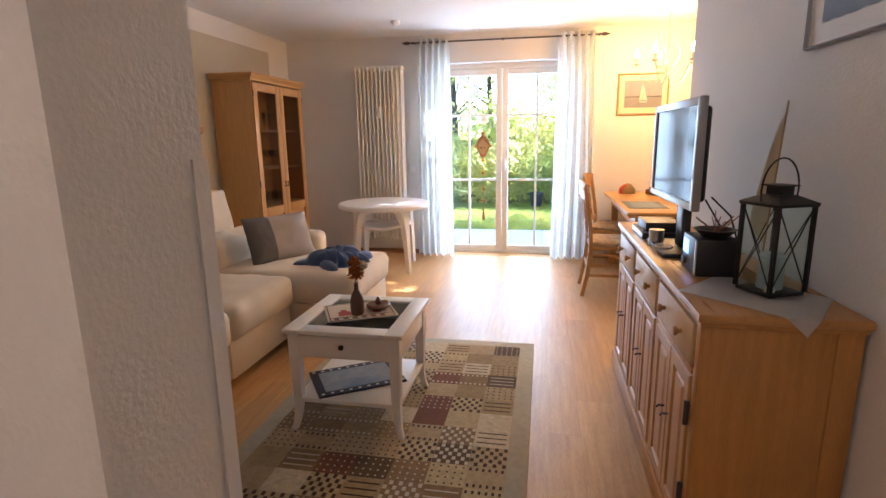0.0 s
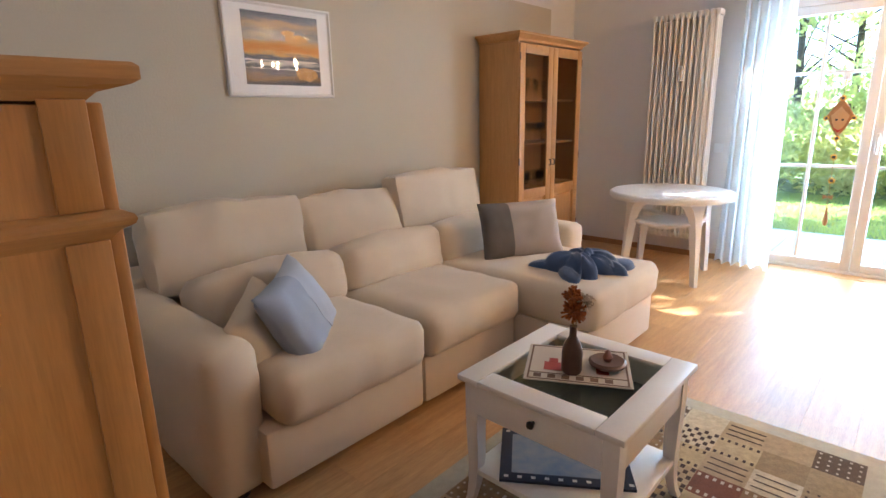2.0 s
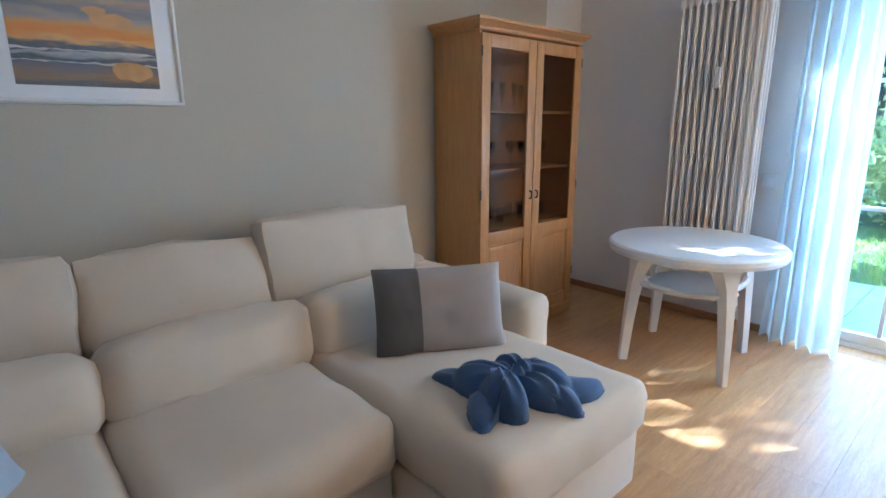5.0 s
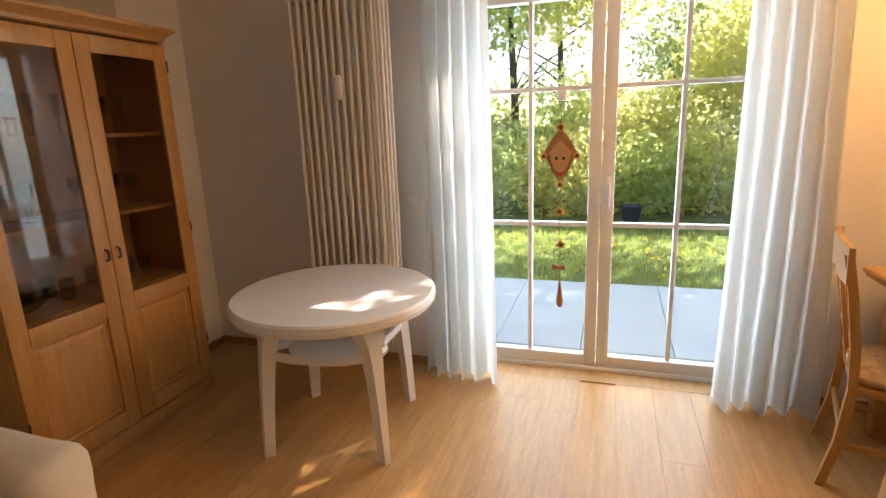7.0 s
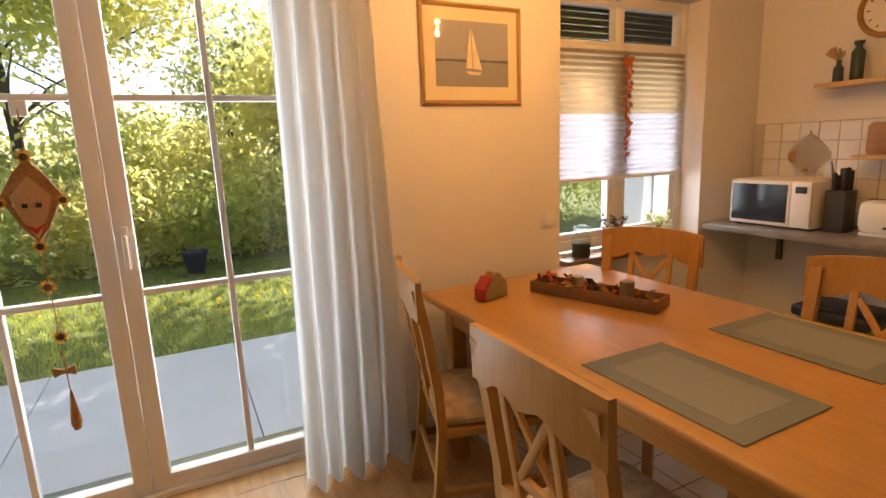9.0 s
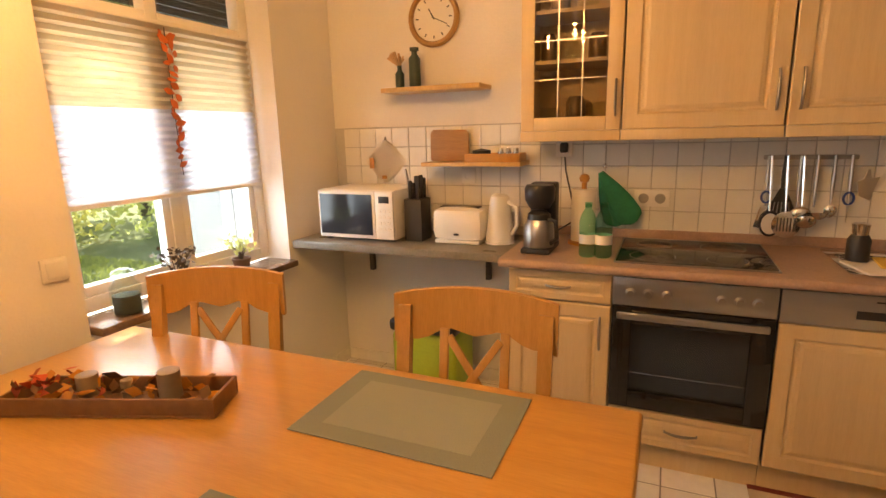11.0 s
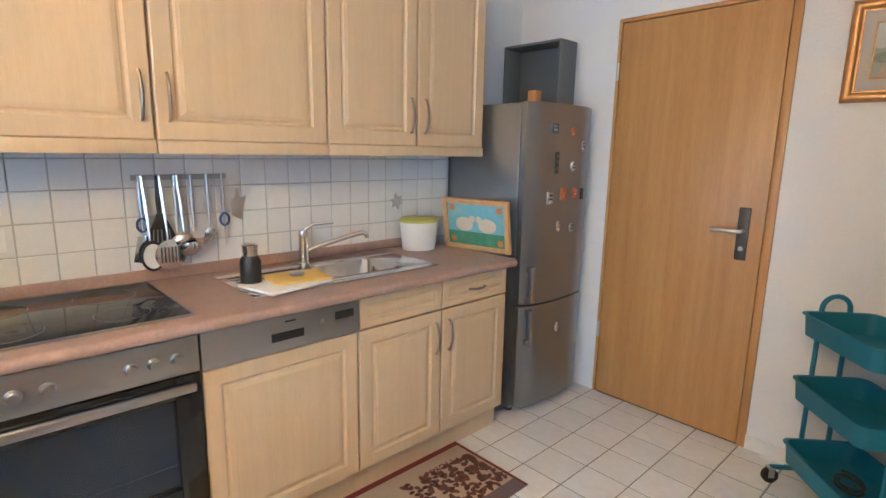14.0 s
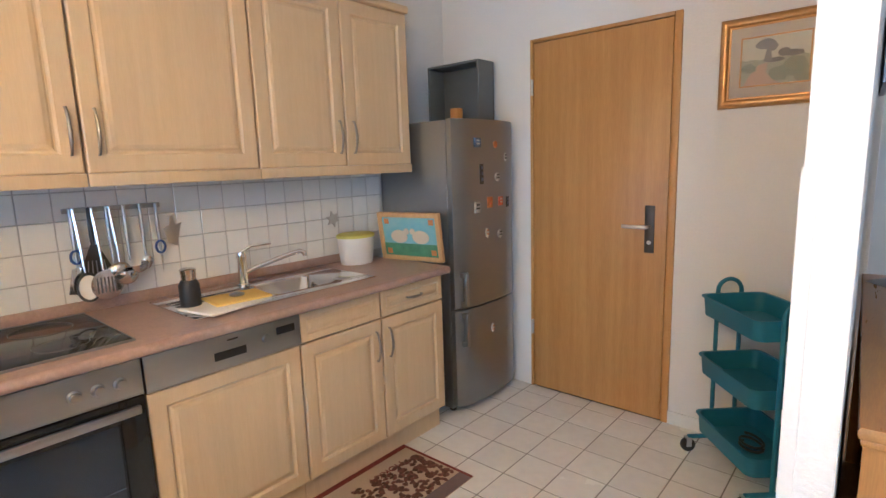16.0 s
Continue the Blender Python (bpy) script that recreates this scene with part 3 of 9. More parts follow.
# ---- living room ----
def sofa():
    s = thing("corner_sofa", "cream fabric corner sofa with raised headrests and chaise", "sofa", (-1.3, 3.7, 0))
    T = Matrix.Translation
    R = Matrix.Rotation
    for y0, y1 in ((2.50, 3.285), (3.295, 4.01)):
        part("base", box(-1.90, -0.60, y0, y1, 0.05, 0.285, 0.018), SOFA, s)
    part("chaise_base", box(-1.90, -0.165, 4.02, 4.85, 0.035, 0.285, 0.022), SOFA, s)
    part("armrest", cushion((1.24, 0.22, 0.58), 0.055, T((-1.28, 2.44, 0.32)), 0.010, 0.008, 1, 34), SOFA, s)
    part("armrest", cushion((1.14, 0.22, 0.58), 0.055, T((-1.33, 4.985, 0.325)), 0.010, 0.008, 2, 34), SOFA, s)
    part("back_frame", box(-1.93, -1.62, 2.40, 5.04, 0.05, 0.66, 0.05, 3), SOFA, s)
    for y0, y1, sd in ((2.555, 3.285, 3), (3.292, 4.015, 4)):
        part("seat_cushion", cushion((0.98, y1 - y0, 0.215), 0.055, T((-1.045, (y0 + y1) / 2, 0.380)), 0.016, 0.011, sd, 40), SOFA, s)
    part("chaise_cushion", cushion((1.47, 0.835, 0.215), 0.055, T((-0.865, 4.437, 0.380)), 0.014, 0.010, 6, 44), SOFA, s)
    for y0, y1, sd in ((2.56, 3.30, 7), (3.31, 4.04, 8), (4.05, 4.85, 9)):
        m = T((-1.262, (y0 + y1) / 2, 0.560)) @ R(radians(-18), 4, "Y")
        part("lumbar_cushion", cushion((0.24, y1 - y0, 0.27), 0.06, m, 0.028, 0.018, sd, 32), SOFA, s)
    for y0, y1, top, tilt, sd in ((2.51, 3.31, 0.945, -12, 11), (3.325, 4.02, 0.905, -27, 12), (4.03, 4.84, 0.968, -10, 13)):
        m = T((-1.60, (y0 + y1) / 2, top - 0.19)) @ R(radians(tilt), 4, "Y")
        part("headrest", cushion((0.17, y1 - y0, 0.40), 0.026, m, 0.026, 0.018, sd, 34), SOFA, s)
    for x, y in ((-0.74, 2.45), (-0.28, 4.12), (-0.28, 4.74), (-1.85, 2.45), (-1.85, 4.95), (-0.85, 4.95)):
        part("foot", lathe([(0.03, 0), (0.03, 0.05)], (x, y, 0.001)), BLACK, s)


sofa()

GREYCUSH = material("dark_grey_cushion_cloth", (0.14, 0.13, 0.12), 0.95, vary=0.1, grain=300, bump=0.3)
TAUPE = material("taupe_cushion_cloth", (0.36, 0.31, 0.27), 0.9, vary=0.08, grain=300, bump=0.3)
CREAM = material("cream_cushion_cloth", (0.66, 0.56, 0.42), 0.9, vary=0.06, grain=300, bump=0.3)
GREYBLUE = material("blue_grey_cushion_cloth", (0.30, 0.35, 0.44), 0.85, vary=0.06, grain=300, bump=0.25)
LIGHTBLUE = material("pale_blue_grey_cushion_cloth", (0.40, 0.45, 0.53), 0.85, vary=0.06, grain=300, bump=0.25)


def pillow_pair(name, label, m, w, h, mats, split, nip=0.035):
    """A scatter cushion sewn of two cloths, lying in its own plane x-z."""
    t = thing(name, label, "cushion")
    for k, (u0, u1) in enumerate(((0.0, split), (split, 1.0))):
        bm = bmesh.new()
        nx, nz = 12, 14
        grid = {}
        for side in (-1, 1):
            for i in range(nx + 1):
                for j in range(nz + 1):
                    u, v = u0 + (u1 - u0) * i / nx, j / nz
                    a, b = 2 * u - 1, 2 * v - 1
                    th = 0.07 * (max(0.0, (1 - a ** 4) * (1 - b ** 4))) ** 0.55 + 0.004
                    th += 0.010 * noise.noise(Vector((u * 5, v * 5, side + k))) + 0.004 * noise.noise(Vector((u * 14, v * 9, side)))
                    pinch = 1 - nip * (1 - a * a) * abs(b) ** 3
                    pinch2 = 1 - nip * (1 - b * b) * abs(a) ** 3
                    grid[side, i, j] = bm.verts.new(m @ Vector((a * w / 2 * pinch2, side * th, b * h / 2 * pinch)))
            for i in range(nx):
                for j in range(nz):
                    bm.faces.new((grid[side, i, j], grid[side, i + 1, j], grid[side, i + 1, j + 1], grid[side, i, j + 1]))
        rim = [(i, 0) for i in range(nx + 1)] + [(nx, j) for j in range(1, nz + 1)] + [(i, nz) for i in range(nx - 1, -1, -1)] + [(0, j) for j in range(nz - 1, 0, -1)]
        for a, b in zip(rim, rim[1:] + rim[:1]):
            bm.faces.new((grid[-1, a[0], a[1]], grid[-1, b[0], b[1]], grid[1, b[0], b[1]], grid[1, a[0], a[1]]))
        part("cover_panel", bm, mats[k], t, smooth=70)
    return t


pillow_pair("scatter_cushion", "grey and taupe scatter cushion on the chaise", pose(-0.885, 4.475, 0.648, 0, 0, 60.6) @ pose(0, 0, 0, -20, 0, 0), 0.55, 0.37, (GREYCUSH, TAUPE), 0.34)
across, rise = Vector((-0.716, 0.697, 0.039)).normalized(), Vector((-0.398, -0.328, 0.857))
rise = (rise - across * rise.dot(across)).normalized()
blue_lean = Matrix.Translation((-0.885, 2.855, 0.565)) @ Matrix((across, rise.cross(across), rise)).transposed().to_4x4()
pillow_pair("scatter_cushion", "blue grey scatter cushion leaning on the sofa arm", blue_lean, 0.56, 0.41, (GREYBLUE, LIGHTBLUE), 0.5, 0.09)
pillow_pair("scatter_cushion", "cream scatter cushion against the sofa arm", blue_lean @ Matrix.Translation((-0.07, 0.135, 0.03)) @ pose(0, 0, 0, 0, -6, 0), 0.46, 0.34, (CREAM, SOFA), 0.7)


def throw():
    """A crumpled blue cloth, gathered in loops on the chaise."""
    mt = material("dark_blue_throw", (0.055, 0.10, 0.21), 0.95, vary=0.2, grain=200, bump=0.5, sheen=0.3)
    bm = bmesh.new()
    cx, cy, cz = -0.41, 4.39, 0.489
    # loops round the knot, then flat tails: heading, reach, half width, height
    lobes = [(radians(d), r, w, h) for d, r, w, h in ((-55, 0.135, 0.072, 0.125), (46, 0.135, 0.066, 0.115), (226, 0.14, 0.072, 0.115), (140, 0.10, 0.066, 0.11), (95, 0.11, 0.056, 0.11), (0, 0.04, 0.06, 0.13), (-8, 0.12, 0.055, 0.10),
                                                      (180, 0.12, 0.055, 0.10), (-76, 0.185, 0.056, 0.05), (56, 0.215, 0.068, 0.06), (214, 0.20, 0.058, 0.05), (15, 0.17, 0.056, 0.07))]

    def swell(x, y):
        """Height of the heap: the highest of its puffed loops, with folds that run out of the knot."""
        best = 0.0
        for a, reach, wide, high in lobes:
            u, v = x * math.cos(a) + y * math.sin(a), -x * math.sin(a) + y * math.cos(a)
            bend = 0.035 * math.sin(u * 14 + a * 2)
            q = ((u - reach * 0.62) / (reach * 0.72)) ** 2 + ((v - bend) / wide) ** 2
            if q < 1:
                fold = math.sin((v - bend) / (0.35 * abs(u) + 0.03) * 5.5 + a * 3)
                best = max(best, high * (1 - q) ** 0.36 * (1 - 0.10 * abs(fold)) + 0.006 * fold * (1 - q))
        return best
    nr, na = 60, 168
    rows = []
    for i in range(nr + 1):
        u = i / nr
        row = []
        for j in range(na):
            a = 2 * math.pi * j / na
            edge = 0.30
            while edge > 0.05 and swell(edge * math.cos(a), edge * math.sin(a)) <= 0:
                edge -= 0.006
            r = (edge + 0.008) * u
            x, y = r * math.cos(a), r * math.sin(a)
            z = cz + 0.003 + swell(x, y) + 0.005 * noise.noise(Vector((x * 30, y * 30, 3))) * (1 - u)
            row.append(bm.verts.new((cx + x * 1.12, cy + y * 1.12, max(cz + 0.002, z))))
            if i == 0:
                break
        rows.append(row)
    for p, q in zip(rows, rows[1:]):
        for j in range(na):
            k = (j + 1) % na
            if len(p) == 1:
                bm.faces.new((p[0], q[j], q[k]))
            else:
                bm.faces.new((p[j], p[k], q[k], q[j]))
    bm.faces.new(rows[-1])
    solo("throw_blanket", bm, mt, "crumpled dark blue throw lying on the chaise", "blanket", smooth=80)


throw()


VITRINE_PINE = material("light_honey_pine", (0.54, 0.29, 0.10), 0.38, vary=0.15, scale=6, grain=40, bump=0.05, stretch=(8, 8, 0.6), color2=(0.45, 0.235, 0.075))


def vitrine():
    x0, x1, y0, y1 = -1.95, -1.555, 5.385, 6.385
    v = thing("display_cabinet", "honey pine display cabinet with two glazed doors", "cabinet", ((x0 + x1) / 2, (y0 + y1) / 2, 0))
    part("side_panel", box(x0, x1, y0, y0 + 0.022, 0.06, 1.93, 0.003), VITRINE_PINE, v)
    part("side_panel", box(x0, x1, y1 - 0.022, y1, 0.06, 1.93, 0.003), VITRINE_PINE, v)
    part("back_panel", box(x0, x0 + 0.01, y0 + 0.022, y1 - 0.022, 0.06, 1.93), VITRINE_PINE, v)
    part("bottom_panel", box(x0 + 0.01, x1, y0 + 0.022, y1 - 0.022, 0.06, 0.085), VITRINE_PINE, v)
    part("plinth", box(x0 + 0.01, x1 + 0.012, y0 - 0.012, y1 + 0.012, 0.0, 0.08, 0.008), VITRINE_PINE, v)
    bm = bmesh.new()
    rows = []
    for out, z in ((0.0, 1.925), (0.010, 1.93), (0.014, 1.945), (0.035, 1.965), (0.052, 1.975), (0.052, 1.992), (0.0, 1.993)):
        rows.append([bm.verts.new(p) for p in ((x0, y0 - out, z), (x1 + out, y0 - out, z), (x1 + out, y1 + out, z), (x0, y1 + out, z))])
    for a, b in zip(rows, rows[1:]):
        for i in range(4):
            bm.faces.new((a[i], a[(i + 1) % 4], b[(i + 1) % 4], b[i]))
    bm.faces.new(rows[0])
    bm.faces.new(rows[-1])
    part("cornice", bm, VITRINE_PINE, v, smooth=20)
    for z in (0.72, 1.10, 1.47):
        part("shelf", box(x0 + 0.012, x1 - 0.04, y0 + 0.024, y1 - 0.024, z, z + 0.018), VITRINE_PINE, v)
    ym = (y0 + y1) / 2
    for a, b, hy in ((y0 + 0.004, ym - 0.002, ym - 0.03), (ym + 0.002, y1 - 0.004, ym + 0.03)):
        d = part("door", boxes([(x1, x1 + 0.022, a, a + 0.075, 0.10, 1.91), (x1, x1 + 0.022, b - 0.075, b, 0.10, 1.91), (x1, x1 + 0.022, a + 0.075, b - 0.075, 1.835, 1.91),
                                (x1, x1 + 0.022, a + 0.075, b - 0.075, 0.655, 0.735), (x1, x1 + 0.022, a + 0.075, b - 0.075, 0.10, 0.18)], 0.004), VITRINE_PINE, v)
        part("glass_pane", box(x1 + 0.008, x1 + 0.012, a + 0.075, b - 0.075, 0.735, 1.835), DARKGLASS, d, "clear cabinet glass", smooth=0).visible_shadow = False
        part("door_panel", raised_panel(a + 0.075, b - 0.075, 0.18, 0.655, x1 + 0.010, 1, 0.01, 0.006), VITRINE_PINE, d, smooth=8)
        part("handle", tube([(x1 + 0.022, hy, 0.92), (x1 + 0.04, hy, 0.925), (x1 + 0.04, hy, 0.965), (x1 + 0.022, hy, 0.97)], 0.006), IRON, d, "dark iron pull")
    for y in (y0 + 0.004, y1 - 0.004):
        for z in (0.30, 0.95, 1.78):
            part("hinge", box(x1 + 0.016, x1 + 0.026, y - 0.004, y + 0.004, z, z + 0.06, 0.003), IRON, v)


vitrine()


def wine_glass(name, label, at, kind=0, group="glasses in the display cabinet"):
    prof = ([(0.030, 0), (0.030, 0.003), (0.004, 0.008), (0.004, 0.075), (0.022, 0.095), (0.034, 0.125), (0.030, 0.165), (0.028, 0.165), (0.032, 0.125), (0.0, 0.088)],
            [(0.026, 0), (0.027, 0.002), (0.032, 0.10), (0.030, 0.10), (0.025, 0.008), (0, 0.008)],
            [(0.024, 0), (0.024, 0.003), (0.004, 0.008), (0.004, 0.07), (0.016, 0.085), (0.021, 0.18), (0.019, 0.18), (0.0, 0.09)])[kind]
    return solo(name, lathe(prof, at, 14), GLASS, label, "glass", group=group)


rg = random.Random(5)
for zi, (z, kind, lab) in enumerate(((0.739, 1, "clear tumbler on the cabinet shelf"), (1.119, 0, "stemmed wine glass on the cabinet shelf"), (1.489, 2, "tall champagne flute on the cabinet shelf"))):
    src = None
    for col in range(8):
        for row in range(2):
            y, x = 5.46 + col * 0.112 + rg.uniform(-0.01, 0.01), -1.86 + row * 0.12
            if 5.85 < y < 5.91 or rg.random() < 0.12:
                continue
            if src is None:
                src = wine_glass(("tumbler", "wine_glass", "champagne_flute")[zi], lab, (0, 0, 0), kind)
                src.matrix_basis = Matrix.Translation((x, y, z + 0.001))
            else:
                copy_thing(src, Matrix.Translation((x, y, z + 0.001)))
bowl = solo("glass_bowl", lathe([(0.05, 0), (0.055, 0.004), (0.10, 0.05), (0.115, 0.10), (0.110, 0.10), (0.095, 0.052), (0.0, 0.012)], (-1.78, 5.62, 0.88), 20), GLASS, "cut glass bowl standing on the cabinet floor", "bowl")
bowl.matrix_basis = Matrix.Translation((0, 0, -0.139))


def radiator():
    r = thing("radiator", "tall white column radiator on the wall", "radiator", (-0.78, 6.86, 0))
    n, x0, pitch = 12, -1.045, 0.0478
    RAD = material("white_radiator_enamel", (0.74, 0.72, 0.66), 0.35, vary=0.03, bump=0.03)
    for i in range(n):
        x = x0 + i * pitch
        for y in (6.795, 6.845, 6.895):
            part("column", tube([(x, y, 0.215), (x, y, 2.175)], 0.0125, 8), RAD, r)
        for z in (0.225, 2.165):
            part("header", box(x - 0.0225, x + 0.0225, 6.782, 6.908, z - 0.025, z + 0.025, 0.011, 2), RAD, r)
    for bx in (-0.95, -0.62):
        for bz in (0.5, 1.9):
            part("bracket", box(bx, bx + 0.02, 6.905, 6.99, bz, bz + 0.04), WHITE, r)
    part("heat_meter", box(-0.792, -0.752, 6.755, 6.785, 1.62, 1.75, 0.008), PVC, r, "small white heat meter")
    part("valve", lathe([(0.02, 0), (0.022, 0.05), (0.02, 0.055), (0.012, 0.07), (0, 0.07)], (-0.50, 6.845, 0.10)), WHITE, r)
    part("feed_pipe", tube([(-0.50, 6.845, 0.0), (-0.50, 6.845, 0.10)], 0.009), CHROME, r)


radiator()


def round_table():
    cx, cy = -0.585, 6.225
    t = thing("garden_table", "white round plastic garden table with splayed legs", "table", (cx, cy, 0))
    part("tabletop", lathe([(0.0, 0.685), (0.40, 0.685), (0.455, 0.675), (0.475, 0.668), (0.485, 0.690), (0.482, 0.712), (0.470, 0.722), (0.0, 0.722)], (cx, cy, 0), 64), PVC, t, smooth=30)
    for k in range(4):
        a = radians(38 + 90 * k) + 0.28
        d = Vector((math.cos(a), math.sin(a), 0))
        s = Vector((-d.y, d.x, 0))
        bm = bmesh.new()
        rows = []
        for r, z, w, th in ((0.395, 0.0, 0.024, 0.022), (0.378, 0.25, 0.032, 0.025), (0.362, 0.42, 0.040, 0.028), (0.348, 0.54, 0.052, 0.030), (0.336, 0.61, 0.078, 0.034), (0.32, 0.65, 0.115, 0.038), (0.30, 0.68, 0.18, 0.045)):
            c = Vector((cx, cy, z)) + d * r
            rows.append([bm.verts.new(c + s * w * e + d * th * f) for e, f in ((-1, -1), (-0.6, 1), (0.6, 1), (1, -1))])
        for p, q in zip(rows, rows[1:]):
            for i in range(4):
                bm.faces.new((p[i], p[(i + 1) % 4], q[(i + 1) % 4], q[i]))
        bm.faces.new(rows[0])
        bm.faces.new(rows[-1])
        part("leg", bm, PVC, t, smooth=60)
    n = 40
    bm = bmesh.new()
    ring = []
    for i in range(n):
        a = 2 * math.pi * i / n + 0.28 + radians(38)
        r = 0.22 + 0.115 * abs(math.cos(2 * (a - 0.28 - radians(38)))) ** 2
        ring.append((cx + r * math.cos(a), cy + r * math.sin(a), 0.475 + 0.02 * math.cos(4 * (a - 0.28 - radians(38)))))
    tube(ring, 0.02, 6, bm, closed=True)
    part("stretcher_ring", bm, PVC, t)
    part("lower_shelf", lathe([(0.0, 0.455), (0.23, 0.455), (0.24, 0.462), (0.24, 0.472), (0.0, 0.472)], (cx, cy, 0), 32), PVC, t)


round_table()


def curtain(name, label, x0, x1, y, z0, z1, waves, flare, seed, see):
    rr = random.Random(seed)
    nu, nz = waves * 12, 26
    bm = bmesh.new()
    cols = []
    for i in range(nu + 1):
        u = i / nu
        row = []
        for j in range(nz + 1):
            v = j / nz
            amp = 0.045 * (0.55 + 0.45 * v) + 0.02 * (1 - v)
            x = x0 + (x1 - x0) * u
            x += flare * (u - 0.5) * 0.4 * (1 - v) ** 2 + 0.02 * math.sin(3 * v + seed + 5 * u) * (1 - v)
            ph = 2 * math.pi * waves * u + 0.5 * math.sin(4 * (1 - v) + seed)
            yy = y + amp * math.sin(ph) + 0.02 * math.sin(ph * 0.5 + 4 * v + seed) * (1 - v)
            z = z0 + (z1 - z0) * v + (0.012 * math.sin(ph + 1) if j == 0 else 0)
            row.append(bm.verts.new((x, yy, z)))
        cols.append(row)
    for a, b in zip(cols, cols[1:]):
        for j in range(nz):
            bm.faces.new((a[j], b[j], b[j + 1], a[j + 1]))
    bmesh.ops.solidify(bm, geom=bm.faces[:], thickness=0.002)
    t = thing(name, label, "curtain", ((x0 + x1) / 2, y, z0))
    part("cloth", bm, CURTAIN, t, smooth=80)
    for k in range(waves * 2):
        u = (k + 0.5) / (waves * 2)
        x = x0 + (x1 - x0) * u
        part("eyelet", tube(arc((x, 6.86, 2.43), 0.022, 0, 360, 16, (0, 1, 0), (0, 0, 1))[:-1], 0.004, 6, closed=True), NICKEL, t)
    return t


curtain("curtain", "white eyelet curtain hanging beside the garden door", -0.33, 0.03, 6.86, 0.012, 2.47, 5, 0.25, 1, 0.68)
curtain("curtain", "white eyelet curtain hanging beside the garden door", 1.22, 1.60, 6.86, 0.012, 2.47, 5, 0.25, 2, 0.6)


def curtain_rod():
    t = thing("curtain_rod", "dark iron curtain rod with arrow finials", "curtain rod", (0.62, 6.86, 2.43))
    part("rod", tube([(-0.42, 6.86, 2.43), (1.66, 6.86, 2.43)], 0.009), IRON, t)
    for s, x in ((-1, -0.42), (1, 1.66)):
        part("finial", tube([(x, 6.86, 2.43), (x + s * 0.02, 6.86, 2.43), (x + s * 0.05, 6.86, 2.43), (x + s * 0.09, 6.86, 2.43)], 0.01, 10, radii=[0.012, 0.020, 0.016, 0.002]), IRON, t)
    for x in (-0.38, 0.62, 1.64):
        part("bracket", tube([(x, 6.99, 2.44), (x, 6.86, 2.44), (x, 6.86, 2.415)], 0.007), IRON, t)


curtain_rod()


def coffee_table():
    x0, x1, y0, y1, H = -0.085, 0.495, 2.93, 3.51, 0.525
    t = thing("coffee_table", "white coffee table with glass top and lower shelf", "coffee table", (0.205, 3.22, 0))
    part("top_frame", boxes([(x0, x0 + 0.085, y0, y1, H - 0.022, H), (x1 - 0.085, x1, y0, y1, H - 0.022, H), (x0 + 0.085, x1 - 0.085, y0, y0 + 0.085, H - 0.022, H), (x0 + 0.085, x1 - 0.085, y1 - 0.085, y1, H - 0.022, H)], 0.005), WHITE, t)
    part("glass_top", box(x0 + 0.083, x1 - 0.083, y0 + 0.083, y1 - 0.083, H - 0.012, H - 0.006), GLASS, t, "clear glass inset", smooth=0)
    part("apron", boxes([(x0 + 0.03, x1 - 0.03, y0 + 0.025, y0 + 0.043, 0.385, H - 0.022), (x0 + 0.03, x1 - 0.03, y1 - 0.043, y1 - 0.025, 0.385, H - 0.022),
                         (x0 + 0.025, x0 + 0.043, y0 + 0.043, y1 - 0.043, 0.385, H - 0.022), (x1 - 0.043, x1 - 0.025, y0 + 0.043, y1 - 0.043, 0.385, H - 0.022)], 0.003), WHITE, t)
    part("drawer_front", box(x0 + 0.07, x1 - 0.07, y0 + 0.018, y0 + 0.03, 0.395, H - 0.03, 0.003), WHITE, t)
    part("drawer_tray", box(x0 + 0.045, x1 - 0.045, y0 + 0.045, y1 - 0.045, 0.395, 0.41), material("dark_tray_lining", (0.10, 0.11, 0.10), 0.6, vary=0.5, scale=40, grain=80, stretch=(1, 0.05, 1)), t, "dark ribbed tray under the glass")
    part("knob", lathe([(0, 0), (0.006, 0), (0.007, 0.008), (0.012, 0.014), (0.013, 0.02), (0.009, 0.026), (0, 0.027)], (0, 0, 0), 14), BLACK_METAL, t, "dark round knob").matrix_basis = Matrix.Translation((0, y0 + 0.018 - 3.22, 0.452)) @ Matrix.Rotation(radians(90), 4, "X") @ Matrix.Translation((0.205, 3.22, 0))
    part("lower_shelf", box(x0 + 0.03, x1 - 0.03, y0 + 0.03, y1 - 0.03, 0.15, 0.172, 0.003), WHITE, t)
    for sx, x in ((-1, x0 + 0.045), (1, x1 - 0.045)):
        for sy, y in ((-1, y0 + 0.045), (1, y1 - 0.045)):
            bm = bmesh.new()
            rows = []
            for z, w, o in ((0.008, 0.014, 0.022), (0.05, 0.014, 0.010), (0.11, 0.017, 0.002), (0.20, 0.021, -0.002), (0.36, 0.024, 0.0), (H - 0.022, 0.025, 0.0)):
                c = (x + sx * o, y + sy * o)
                rows.append([bm.verts.new((c[0] + w * a, c[1] + w * b, z)) for a, b in ((-1, -1), (1, -1), (1, 1), (-1, 1))])
            for p, q in zip(rows, rows[1:]):
                for i in range(4):
                    bm.faces.new((p[i], p[(i + 1) % 4], q[(i + 1) % 4], q[i]))
            bm.faces.new(rows[0])
            bm.faces.new(rows[-1])
            part("leg", bm, WHITE, t, smooth=50)


coffee_table()


